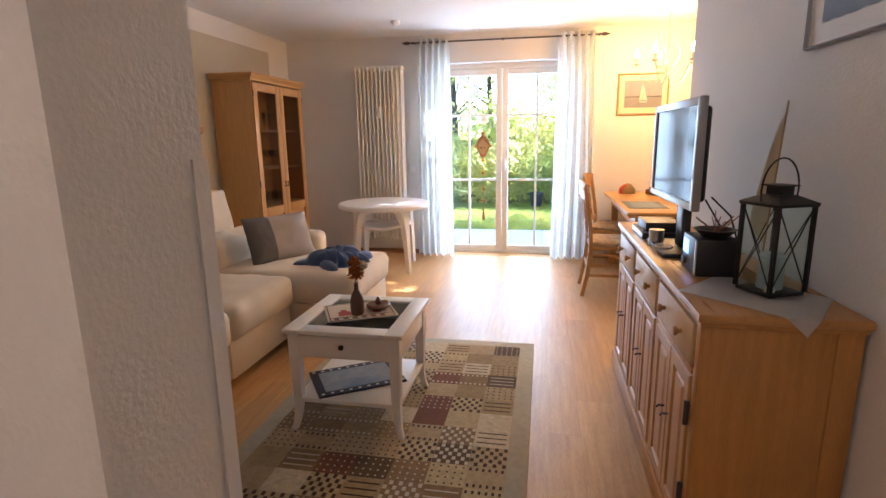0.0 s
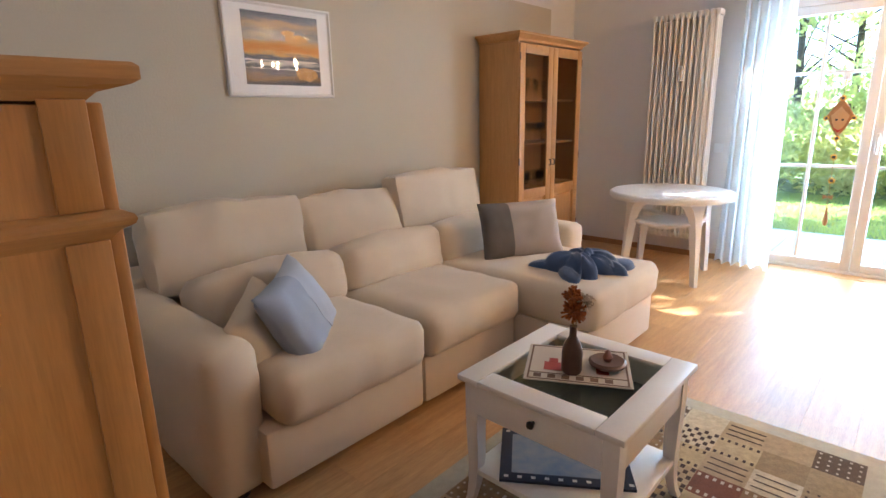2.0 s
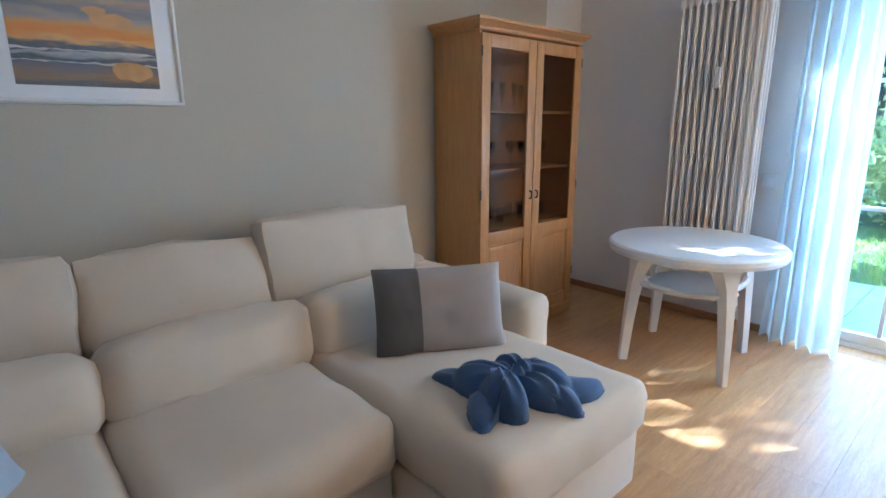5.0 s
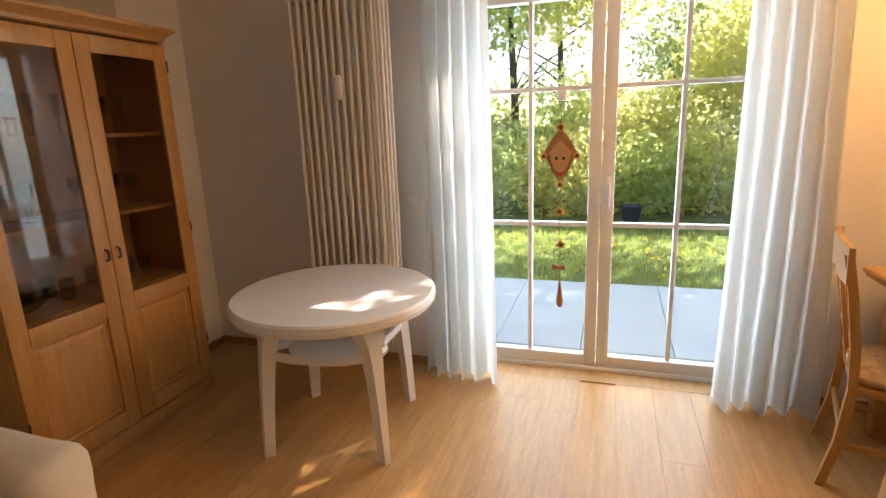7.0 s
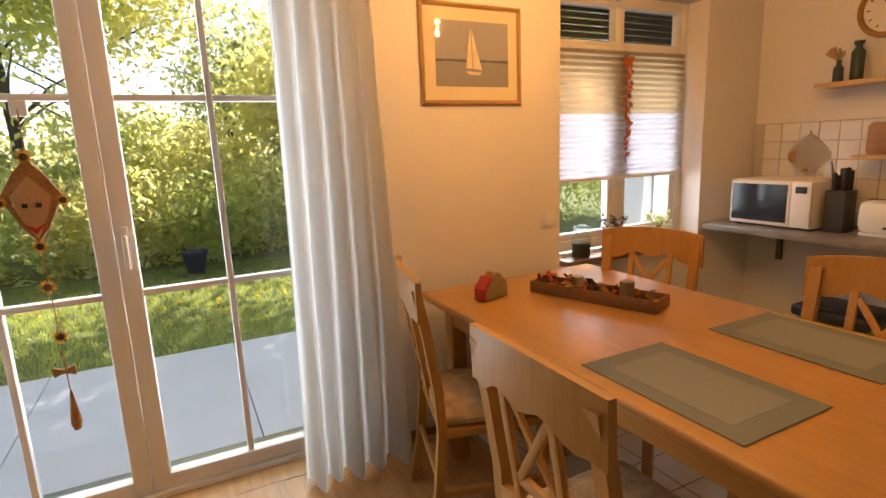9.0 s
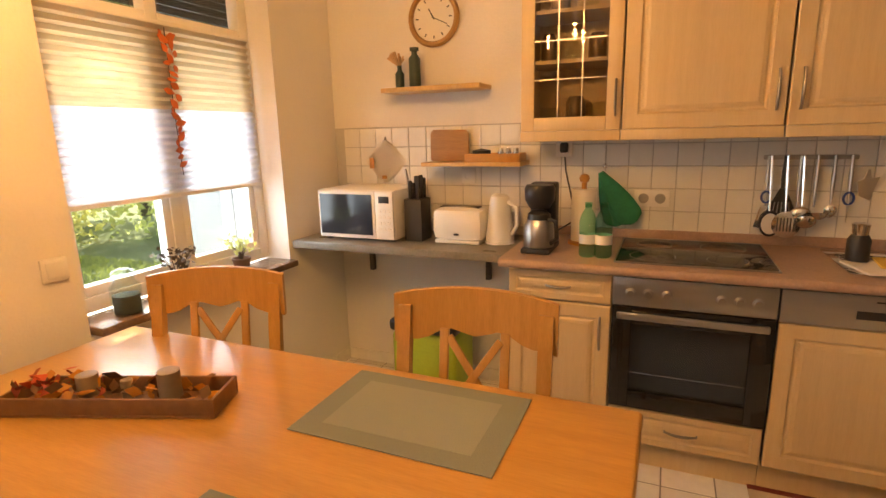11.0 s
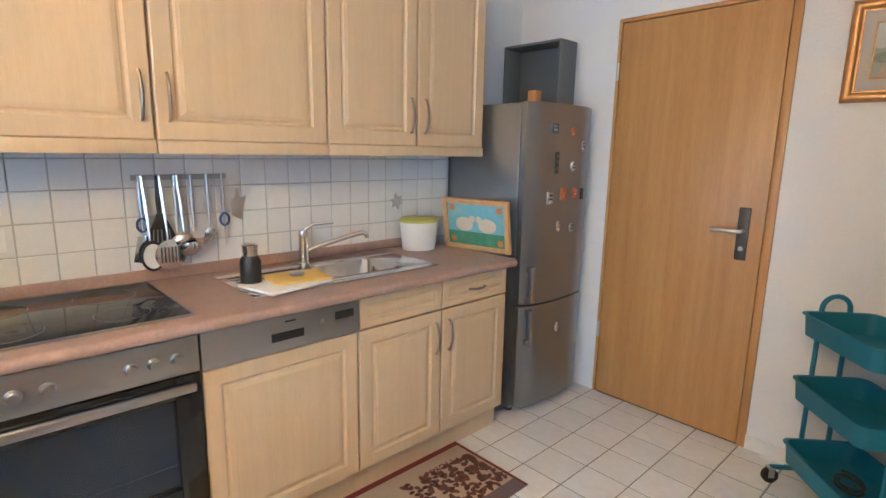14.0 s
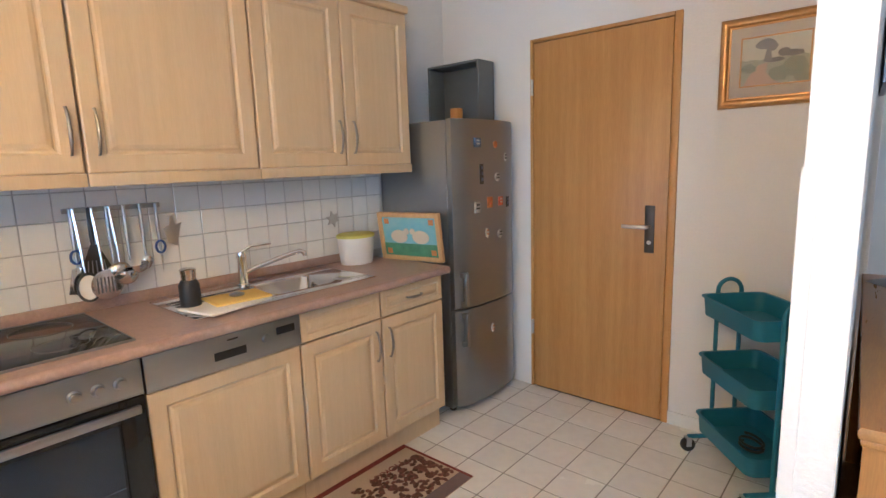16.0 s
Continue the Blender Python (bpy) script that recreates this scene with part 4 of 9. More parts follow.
def rug():
    t = thing("area_rug", "patchwork rug in brown cream and rust squares", "rug", (0.405, 3.2, 0))
    x0, x1, y0, y1 = -0.25, 1.06, 2.26, 4.215
    edge = material("rug_border", (0.42, 0.38, 0.28), 1.0, vary=0.15, scale=30, grain=300, bump=0.6)
    part("border", box(x0, x1, y0, y1, 0.001, 0.009, 0.003), edge, t)
    cols = [(0.46, 0.36, 0.20), (0.22, 0.14, 0.065), (0.17, 0.065, 0.035), (0.34, 0.25, 0.13), (0.55, 0.47, 0.32), (0.10, 0.065, 0.035), (0.29, 0.21, 0.105), (0.40, 0.30, 0.17)]
    marks = [material("rug_mark_dark", (0.05, 0.03, 0.025), 1.0, vary=0.3, grain=300, bump=0.5), material("rug_mark_light", (0.52, 0.46, 0.35), 1.0, vary=0.2, grain=300, bump=0.5)]
    mats = [material("rug_patch_pile", c, 1.0, vary=0.3, scale=40, grain=300, bump=0.7) for c in cols]
    rr = random.Random(11)
    nx, ny = 7, 12
    w, h = (x1 - x0 - 0.18) / nx, (y1 - y0 - 0.18) / ny
    for i in range(nx):
        for j in range(ny):
            a, b = x0 + 0.09 + i * w, y0 + 0.09 + j * h
            k = rr.randrange(len(cols))
            p = part("patch", box(a, a + w, b, b + h, 0.0088, 0.0112 + rr.random() * 0.0008), mats[k], t, smooth=0)
            dark = sum(cols[k]) > 0.7
            style = rr.randrange(5)
            bm = bmesh.new()
            if style == 0:
                for u in range(6):
                    for v in range(2):
                        box(a + (u + 0.3) * w / 6, a + (u + 0.7) * w / 6, b + (0.08 + v * 0.72) * h, b + (0.2 + v * 0.72) * h, 0.011, 0.0126, bm=bm)
            elif style == 1:
                for u in range(5):
                    for v in range(4):
                        box(a + (u + 0.35) * w / 5, a + (u + 0.6) * w / 5, b + (v + 0.35) * h / 4, b + (v + 0.6) * h / 4, 0.011, 0.0126, bm=bm)
            elif style == 2:
                for v in range(3):
                    box(a + 0.08 * w, a + 0.92 * w, b + (0.2 + v * 0.27) * h, b + (0.25 + v * 0.27) * h, 0.011, 0.0126, bm=bm)
            elif style == 3:
                for u in range(8):
                    for v in range(5):
                        if (u + v) % 2:
                            box(a + (u + 0.1) * w / 8, a + (u + 0.9) * w / 8, b + (v + 0.1) * h / 5, b + (v + 0.9) * h / 5, 0.011, 0.0126, bm=bm)
            else:
                bm.free()
                continue
            tagged(part("woven_mark", bm, marks[0 if dark else 1], p, smooth=0), kind="stuff")


rug()


def moulded_frame(u0, u1, v0, v1, w, plane, out, axis, high):
    """A mitred picture frame of rounded section."""
    bm = bmesh.new()
    rows = []
    for a, h in ((0.0, 0.0), (0.0, 0.45), (0.08, 0.68), (0.22, 0.90), (0.38, 1.0), (0.54, 0.97), (0.70, 0.82), (0.80, 0.62), (0.82, 0.50), (0.90, 0.52), (1.0, 0.44), (1.0, 0.1)):
        i, x = a * w, plane + out * h * high
        ring = ((u0 + i, v0 + i), (u1 - i, v0 + i), (u1 - i, v1 - i), (u0 + i, v1 - i))
        rows.append([bm.verts.new((x, u, v) if axis == "x" else (u, x, v)) for u, v in ring])
    for p, q in zip(rows, rows[1:]):
        for k in range(4):
            bm.faces.new((p[k], p[(k + 1) % 4], q[(k + 1) % 4], q[k]))
    bmesh.ops.recalc_face_normals(bm, faces=bm.faces[:])
    return bm


PICTURE_GLASS = glass("picture_glass")
PAPER = material("white_mount_board", (0.88, 0.87, 0.85), 0.8, vary=0.02, grain=200, bump=0.05)


def brushed(name, stops, wander, scale, stretch):
    """Paint laid in soft bands from foot to head, with wandering edges."""
    mt = bpy.data.materials.new(name)
    mt.use_nodes = True
    n, l = mt.node_tree.nodes, mt.node_tree.links
    tc, sp, mp, nz, ma, rp = (n.new("ShaderNode" + k) for k in ("TexCoord", "SeparateXYZ", "Mapping", "TexNoise", "Math", "ValToRGB"))
    mp.inputs["Scale"].default_value = stretch
    nz.inputs["Scale"].default_value, nz.inputs["Detail"].default_value, nz.inputs["Roughness"].default_value = scale, 8, 0.62
    ma.operation = "MULTIPLY_ADD"
    ma.inputs[1].default_value = wander
    sh = n.new("ShaderNodeMath")
    sh.operation = "SUBTRACT"
    sh.inputs[1].default_value = wander / 2
    l.new(tc.outputs["Generated"], sp.inputs[0])
    l.new(tc.outputs["Generated"], mp.inputs[0])
    l.new(mp.outputs[0], nz.inputs["Vector"])
    l.new(nz.outputs[0], ma.inputs[0])
    l.new(sp.outputs["Z"], sh.inputs[0])
    l.new(sh.outputs[0], ma.inputs[2])
    l.new(ma.outputs[0], rp.inputs[0])
    e = rp.color_ramp.elements
    while len(e) < len(stops):
        e.new(0.5)
    for k, (p, c) in enumerate(stops):
        e[k].position, e[k].color = p, (*c, 1)
    l.new(rp.outputs[0], n["Principled BSDF"].inputs["Base Color"])
    n["Principled BSDF"].inputs["Roughness"].default_value = 0.7
    return mt


def wall_picture(name, label, plane, u0, u1, v0, v1, border, frame_mt, mat_mt, art, axis, out, inner=None, depth=0.02):
    """A framed picture on a wall: plane is the wall's coordinate, out the way it faces."""
    base = (plane, (u0 + u1) / 2, v0) if axis == "x" else ((u0 + u1) / 2, plane, v0)
    t = thing(name, label, "picture", base)
    part("frame", moulded_frame(u0, u1, v0, v1, border, plane, out, axis, max(depth, 0.03) if border > 0.03 else 0.022), frame_mt, t, smooth=45)
    def slab(a0, a1, b0, b1, d0, d1):
        p, q = sorted((plane + out * d0, plane + out * d1))
        return box(p, q, a0, a1, b0, b1) if axis == "x" else box(a0, a1, p, q, b0, b1)
    part("mount", slab(u0 + border, u1 - border, v0 + border, v1 - border, 0.002, 0.008), mat_mt, t, smooth=0)
    i = inner
    for name2, mt, shapes in art:
        bm = bmesh.new()
        for k, sh in enumerate(shapes):
            pts = [(i[0] + (i[1] - i[0]) * u, i[2] + (i[3] - i[2]) * v) for u, v in sh]
            z0 = 0.008
            z1 = 0.0092 + 0.0006 * art.index((name2, mt, shapes)) + 0.0001 * k
            p, q = sorted((plane + out * z0, plane + out * z1))
            prism(pts, p, q, axis, bm)
        part(name2, bm, mt, t, smooth=0)
    g = part("picture_glass", slab(u0 + border, u1 - border, v0 + border, v1 - border, 0.0145, 0.016), PICTURE_GLASS, t, smooth=0)
    g.visible_shadow = False
    return t


def paint(name, c, c2=None):
    return material(name, c, 0.8, vary=0.25, scale=7, grain=30, bump=0.1, color2=c2)


def blob(cx, cy, rx, ry, n=14, seed=0):
    r = random.Random(seed)
    return [(min(1, max(0, cx + rx * math.cos(2 * math.pi * i / n) * r.uniform(0.8, 1.15))), min(1, max(0, cy + ry * math.sin(2 * math.pi * i / n) * r.uniform(0.8, 1.15)))) for i in range(n)]


def strip(v0, v1, amp, seed, n=14):
    r = random.Random(seed)
    top = [(i / n, min(1, max(0, v1 + r.uniform(-amp, amp)))) for i in range(n + 1)]
    bot = [(i / n, min(1, max(0, v0 + r.uniform(-amp, amp)))) for i in range(n, -1, -1)]
    return top + bot


FULL = [(0, 0), (1, 0), (1, 1), (0, 1)]
wall_picture("seascape_picture", "white framed sunset seascape over the sofa", -1.967, 3.175, 3.885, 1.488, 2.008, 0.022, WHITE, PAPER,
             [("seascape", brushed("picture_sunset", [(0.0, (0.13, 0.13, 0.14)), (0.09, (0.34, 0.22, 0.10)), (0.16, (0.20, 0.19, 0.19)), (0.25, (0.10, 0.12, 0.14)), (0.31, (0.48, 0.48, 0.46)), (0.345, (0.12, 0.14, 0.17)), (0.40, (0.16, 0.16, 0.17)), (0.435, (0.72, 0.42, 0.14)),
                                                        (0.50, (0.70, 0.27, 0.03)), (0.58, (0.66, 0.36, 0.10)), (0.66, (0.42, 0.36, 0.30)), (0.75, (0.24, 0.25, 0.27)), (0.85, (0.50, 0.36, 0.22)), (0.92, (0.20, 0.22, 0.25)), (1.0, (0.13, 0.15, 0.18))], 0.30, 2.6, (1, 1.0, 3.2)), [FULL]),
              ("cloud", paint("picture_cloud", (0.70, 0.38, 0.12), (0.55, 0.33, 0.16)), [blob(0.70, 0.66, 0.16, 0.07, seed=3), blob(0.58, 0.74, 0.09, 0.05, seed=13)]),
              ("foam", paint("picture_foam", (0.66, 0.64, 0.60)), [strip(0.335, 0.35, 0.012, 6, 24), strip(0.225, 0.24, 0.012, 7, 24)]),
              ("sand", paint("picture_sand", (0.55, 0.33, 0.12), (0.4, 0.24, 0.1)), [blob(0.80, 0.17, 0.18, 0.10, seed=8)])],
             "x", 1, (3.29, 3.79, 1.558, 1.955))
FRAMEWOOD = material("picture_frame_wood", (0.42, 0.25, 0.10), 0.4, vary=0.15, grain=40)
wall_picture("sailing_picture", "wooden framed picture of a sailing boat", 6.99, 1.858, 2.392, 1.598, 2.04, 0.022, FRAMEWOOD, material("cream_mount", (0.72, 0.64, 0.48), 0.8, vary=0.03),
             [("sky", paint("picture_dusk_sky", (0.26, 0.27, 0.31), (0.34, 0.32, 0.33)), [FULL]),
              ("sea", paint("picture_grey_sea", (0.20, 0.21, 0.23), (0.28, 0.27, 0.26)), [strip(0, 0.38, 0.01, 3)]),
              ("coast", paint("picture_coast", (0.10, 0.11, 0.12)), [strip(0.38, 0.42, 0.008, 9)]),
              ("sail", paint("picture_sail", (0.75, 0.66, 0.50)), [[(0.40, 0.28), (0.47, 0.92), (0.49, 0.28)], [(0.50, 0.28), (0.49, 0.86), (0.62, 0.26)]]),
              ("hull", paint("picture_hull", (0.72, 0.64, 0.50)), [[(0.40, 0.24), (0.62, 0.22), (0.58, 0.18), (0.44, 0.19)]])],
             "y", -1, (1.935, 2.32, 1.68, 1.965))

# ---- pine cabinets ----
def pine_knob(x, y, z, way, parent, mt=None):
    """A small turned knob that sticks out along way."""
    prof = [(0, 0), (0.008, 0), (0.007, 0.008), (0.014, 0.014), (0.017, 0.020), (0.013, 0.027), (0, 0.029)]
    bm = lathe(prof, (0, 0, 0), 14)
    rot = Vector((0, 0, 1)).rotation_difference(Vector(way)).to_matrix().to_4x4()
    bm.transform(Matrix.Translation((x, y, z)) @ rot)
    return part("knob", bm, mt or PALE_PINE, parent, "turned wooden knob")


def moulding(x0, x1, y0, y1, steps, side=1.0):
    """A moulded slab round a cabinet: steps of (overhang, height) from below; flush along the back y0."""
    bm = bmesh.new()
    rows = [[bm.verts.new(p) for p in ((x0 - o * side, y0, z), (x1 + o * side, y0, z), (x1 + o * side, y1 + o, z), (x0 - o * side, y1 + o, z))] for o, z in steps]
    for a, b in zip(rows, rows[1:]):
        for i in range(4):
            bm.faces.new((a[i], a[(i + 1) % 4], b[(i + 1) % 4], b[i]))
    bm.faces.new(rows[0])
    bm.faces.new(rows[-1])
    return bm


def highboard():
    x0, x1, y0, y1 = -0.64, 0.27, 1.545, 1.915
    c = thing("highboard", "pine highboard with glass door and small drawers", "cabinet", ((x0 + x1) / 2, 1.73, 0))
    part("side_panel", box(x1 - 0.025, x1, y0, y1, 0.06, 1.375, 0.003), PINE, c)
    part("side_panel", box(x0, x0 + 0.025, y0, y1, 0.06, 1.375, 0.003), PINE, c)
    part("side_stile", boxes([(x1, x1 + 0.006, y1 - 0.045, y1, 0.06, 1.222), (x1, x1 + 0.006, y1 - 0.045, y1, 1.257, 1.38)], 0.002), PINE, c)
    part("back_panel", box(x0 + 0.025, x1 - 0.025, y0, y0 + 0.012, 0.06, 1.375), PALE_PINE, c)
    part("top", moulding(x0, x1, y0, y1, [(0.0, 1.378), (0.012, 1.388), (0.045, 1.397), (0.054, 1.402), (0.054, 1.416), (0.048, 1.4205), (0.0, 1.421)], 0.4), PINE_FLAT, c, smooth=25)
    part("middle_moulding", moulding(x0, x1, y0, y1, [(0.0, 1.22), (0.012, 1.232), (0.027, 1.238), (0.030, 1.244), (0.027, 1.25), (0.018, 1.254), (0.0, 1.257)], 0.5), PINE_FLAT, c, smooth=25)
    part("plinth", moulding(x0, x1, y0, y1, [(0.02, 0.0), (0.02, 0.07), (0.005, 0.085), (0.0, 0.086)]), PINE, c, smooth=25)
    part("bottom_board", box(x0 + 0.025, x1 - 0.025, y0 + 0.012, y1, 0.086, 0.105), PALE_PINE, c)
    part("upper_board", box(x0 + 0.025, x1 - 0.025, y0 + 0.012, y1 - 0.002, 1.185, 1.205), PALE_PINE, c)
    xm = -0.30
    for a, b in ((x0, x0 + 0.028), (x1 - 0.027, x1)):
        part("front_stile", box(a, b, y1, y1 + 0.017, 0.086, 1.377, 0.003), PINE, c)
    for a, b in ((1.187, 1.219), (1.258, 1.263), (1.362, 1.377)):
        part("front_rail", box(x0 + 0.028, x1 - 0.027, y1, y1 + 0.016, a, b, 0.001), PINE, c)
    part("front_stile", box(xm - 0.014, xm + 0.014, y1, y1 + 0.016, 0.086, 1.187, 0.003), PINE, c)
    part("divider", box(xm - 0.012, xm + 0.012, y0 + 0.012, y1, 0.105, 1.185), PALE_PINE, c)
    for a, b in ((x0 + 0.03, x1 - 0.03),):
        d = part("drawer", box(a, b, y1 - 0.005, y1 + 0.018, 1.265, 1.36, 0.006), PINE, c)
        pine_knob(a + 0.16, y1 + 0.018, 1.312, (0, 1, 0), d)
        pine_knob(b - 0.16, y1 + 0.018, 1.312, (0, 1, 0), d)
    z = 0.11
    for k in range(4):
        h = 0.262
        d = part("drawer", box(x0 + 0.03, xm - 0.016, y1 - 0.005, y1 + 0.018, z + 0.003, z + h - 0.003, 0.006), PINE, c)
        pine_knob((x0 + xm) / 2, y1 + 0.018, z + h / 2, (0, 1, 0), d)
        z += h + 0.004
    dr = part("glass_door", boxes([(xm + 0.016, xm + 0.086, y1, y1 + 0.02, 0.11, 1.18), (x1 - 0.098, x1 - 0.028, y1, y1 + 0.02, 0.11, 1.18), (xm + 0.086, x1 - 0.098, y1, y1 + 0.02, 1.10, 1.18), (xm + 0.086, x1 - 0.098, y1, y1 + 0.02, 0.11, 0.19)], 0.005), PINE, c)
    part("glass_pane", box(xm + 0.086, x1 - 0.098, y1 + 0.006, y1 + 0.010, 0.19, 1.10), DARKGLASS, dr, "clear cabinet glass", smooth=0).visible_shadow = False
    part("ring_pull", tube(arc((x1 - 0.06, y1 + 0.03, 0.50), 0.014, 0, 360, 16)[:-1], 0.0025, 6, closed=True), NICKEL, dr)
    for z in (0.26, 1.075):
        part("hinge", box(x1 - 0.034, x1 - 0.026, y1 + 0.015, y1 + 0.024, z, z + 0.08, 0.003), IRON, c, "dark iron hinge")
    for z in (0.45, 0.80):
        part("shelf", box(xm + 0.014, x1 - 0.027, y0 + 0.014, y1 - 0.03, z, z + 0.016), PALE_PINE, c)


highboard()


def sideboard():
    x0, x1, y0, y1, H = 1.558, 1.908, 2.36, 4.00, 0.885
    pitch = (y1 - y0 - 0.045) / 3
    c = thing("sideboard", "long pine sideboard with drawers and panel doors", "sideboard", (1.73, 3.2, 0))
    part("top", prism([(x0 - 0.022, y0 - 0.025), (1.981, y0 - 0.025), (1.915, y1 + 0.02), (x0 - 0.022, y1 + 0.02)], H - 0.03, H, bevel=0.009), PINE_FLAT, c)
    part("top_moulding", prism([(x0 - 0.012, y0 - 0.014), (1.975, y0 - 0.014), (1.910, y1 + 0.012), (x0 - 0.012, y1 + 0.012)], H - 0.046, H - 0.030, bevel=0.005), PINE, c)
    part("end_panel", box(x0, x1 - 0.002, y0, y0 + 0.022, 0.08, H - 0.046, 0.003), PINE, c)
    part("back_upright", box(x1 - 0.002, 1.974, y0 - 0.004, y0 + 0.03, 0.0, H - 0.046, 0.004), PINE, c)
    part("end_panel", box(x0, x1 - 0.002, y1 - 0.022, y1, 0.08, H - 0.046, 0.003), PINE, c)
    part("carcass", boxes([(x1 - 0.012, x1 - 0.002, y0 + 0.022, y1 - 0.022, 0.08, H - 0.046), (x0 + 0.01, x1 - 0.012, y0 + 0.022, y1 - 0.022, 0.08, 0.10)]), PINE, c)
    part("plinth", boxes([(x0 - 0.018, x0 + 0.01, y0 - 0.015, y1 + 0.015, 0.0, 0.09), (x0 + 0.01, x1 - 0.01, y0 - 0.015, y0 + 0.01, 0.0, 0.09), (x0 + 0.01, x1 - 0.01, y1 - 0.01, y1 + 0.015, 0.0, 0.09)], 0.006), PINE, c)
    for k in range(4):
        part("pilaster", box(x0 - 0.006, x0 + 0.02, y0 + k * pitch + 0.002, y0 + k * pitch + 0.043, 0.09, H - 0.048, 0.006), PINE, c)
    for k in range(3):
        a = y0 + 0.045 + k * pitch
        b = a + pitch - 0.047
        d = part("drawer", box(x0 - 0.014, x0 + 0.02, a + 0.004, b - 0.004, 0.69, 0.83, 0.006), PALE_PINE, c)
        for q in ((a + b) / 2 - 0.12, (a + b) / 2 + 0.12):
            pine_knob(x0 - 0.014, q, 0.762, (-1, 0, 0), d, PINE)
        part("rail", box(x0 - 0.010, x0 + 0.018, a, b, 0.668, 0.684, 0.004), PINE, c)
        for p0, p1, ky in ((a + 0.003, (a + b) / 2 - 0.002, (a + b) / 2 - 0.03), ((a + b) / 2 + 0.002, b - 0.003, (a + b) / 2 + 0.03)):
            dr = part("door", raised_panel(p0, p1, 0.105, 0.662, x0 - 0.012, -1, 0.045, 0.010), PINE, c, smooth=8)
            part("key", tube([(x0 - 0.012, ky, 0.42), (x0 - 0.035, ky, 0.42), (x0 - 0.04, ky - 0.012, 0.42)], 0.004), IRON, dr)
    for z in (0.22, 0.50):
        part("hinge", box(x0 - 0.022, x0 - 0.006, y0 + 0.04, y0 + 0.052, z, z + 0.08, 0.003), IRON, c, "dark iron hinge")


sideboard()
# sets things drawn on a top at 0.84 onto the sideboard's own top
ON_SIDEBOARD = Matrix.Translation((1.093, 0.812, 1.38)) @ Matrix.Scale(0.9167, 4) @ Matrix.Translation((-1.093, -0.812, -1.38))


def television():
    t = thing("television", "flat silver rimmed television on the sideboard", "television", (1.72, 3.45, 0.84))
    SILVER = material("silver_plastic", (0.40, 0.41, 0.42), 0.35, metal=0.3, vary=0.03)
    # teal in the base colour stands for the garden's reflection; real gloss is low
    SCREEN = material("screen_teal_reflection", (0.020, 0.042, 0.045), 0.10, vary=0.0, bump=0.0)
    m = pose(1.715, 3.54, 1.30, 0, 0, -89)
    SCREEN.node_tree.nodes["Principled BSDF"].inputs["Specular IOR Level"].default_value = 0.03
    part("bezel", frame_ring(-0.40, 0.40, -0.235, 0.235, 0.035, -0.02, 0.015, bevel=0.006), SILVER, t).data.transform(Matrix.Translation((-1.72, -3.45, -0.84)) @ m @ Matrix.Translation((1.72, 3.45, 0.84)))
    part("screen", box(-0.366, 0.366, -0.012, -0.006, -0.201, 0.201), SCREEN, t, "dark screen tinted teal for the reflected garden", smooth=0).data.transform(Matrix.Translation((-1.72, -3.45, -0.84)) @ m @ Matrix.Translation((1.72, 3.45, 0.84)))
    part("rear_shell", box(-0.37, 0.37, 0.0, 0.045, -0.20, 0.20, 0.02, 3), BLACK, t).data.transform(Matrix.Translation((-1.72, -3.45, -0.84)) @ m @ Matrix.Translation((1.72, 3.45, 0.84)))
    part("stand_neck", box(1.735, 1.775, 3.39, 3.51, 0.86, 1.09, 0.008), BLACK, t)
    part("stand_base", box(1.63, 1.84, 3.25, 3.65, 0.841, 0.862, 0.008), BLACK, t)
    part("cable", tube([(1.80, 3.22, 1.12), (1.86, 3.15, 1.05), (1.88, 3.10, 0.95), (1.86, 3.12, 0.86)], 0.004), BLACK, t)
    part("cable", tube([(1.80, 3.30, 1.10), (1.86, 3.24, 0.98), (1.87, 3.20, 0.88), (1.85, 3.20, 0.85)], 0.004), BLACK, t)
    t.matrix_basis = ON_SIDEBOARD @ t.matrix_basis


television()


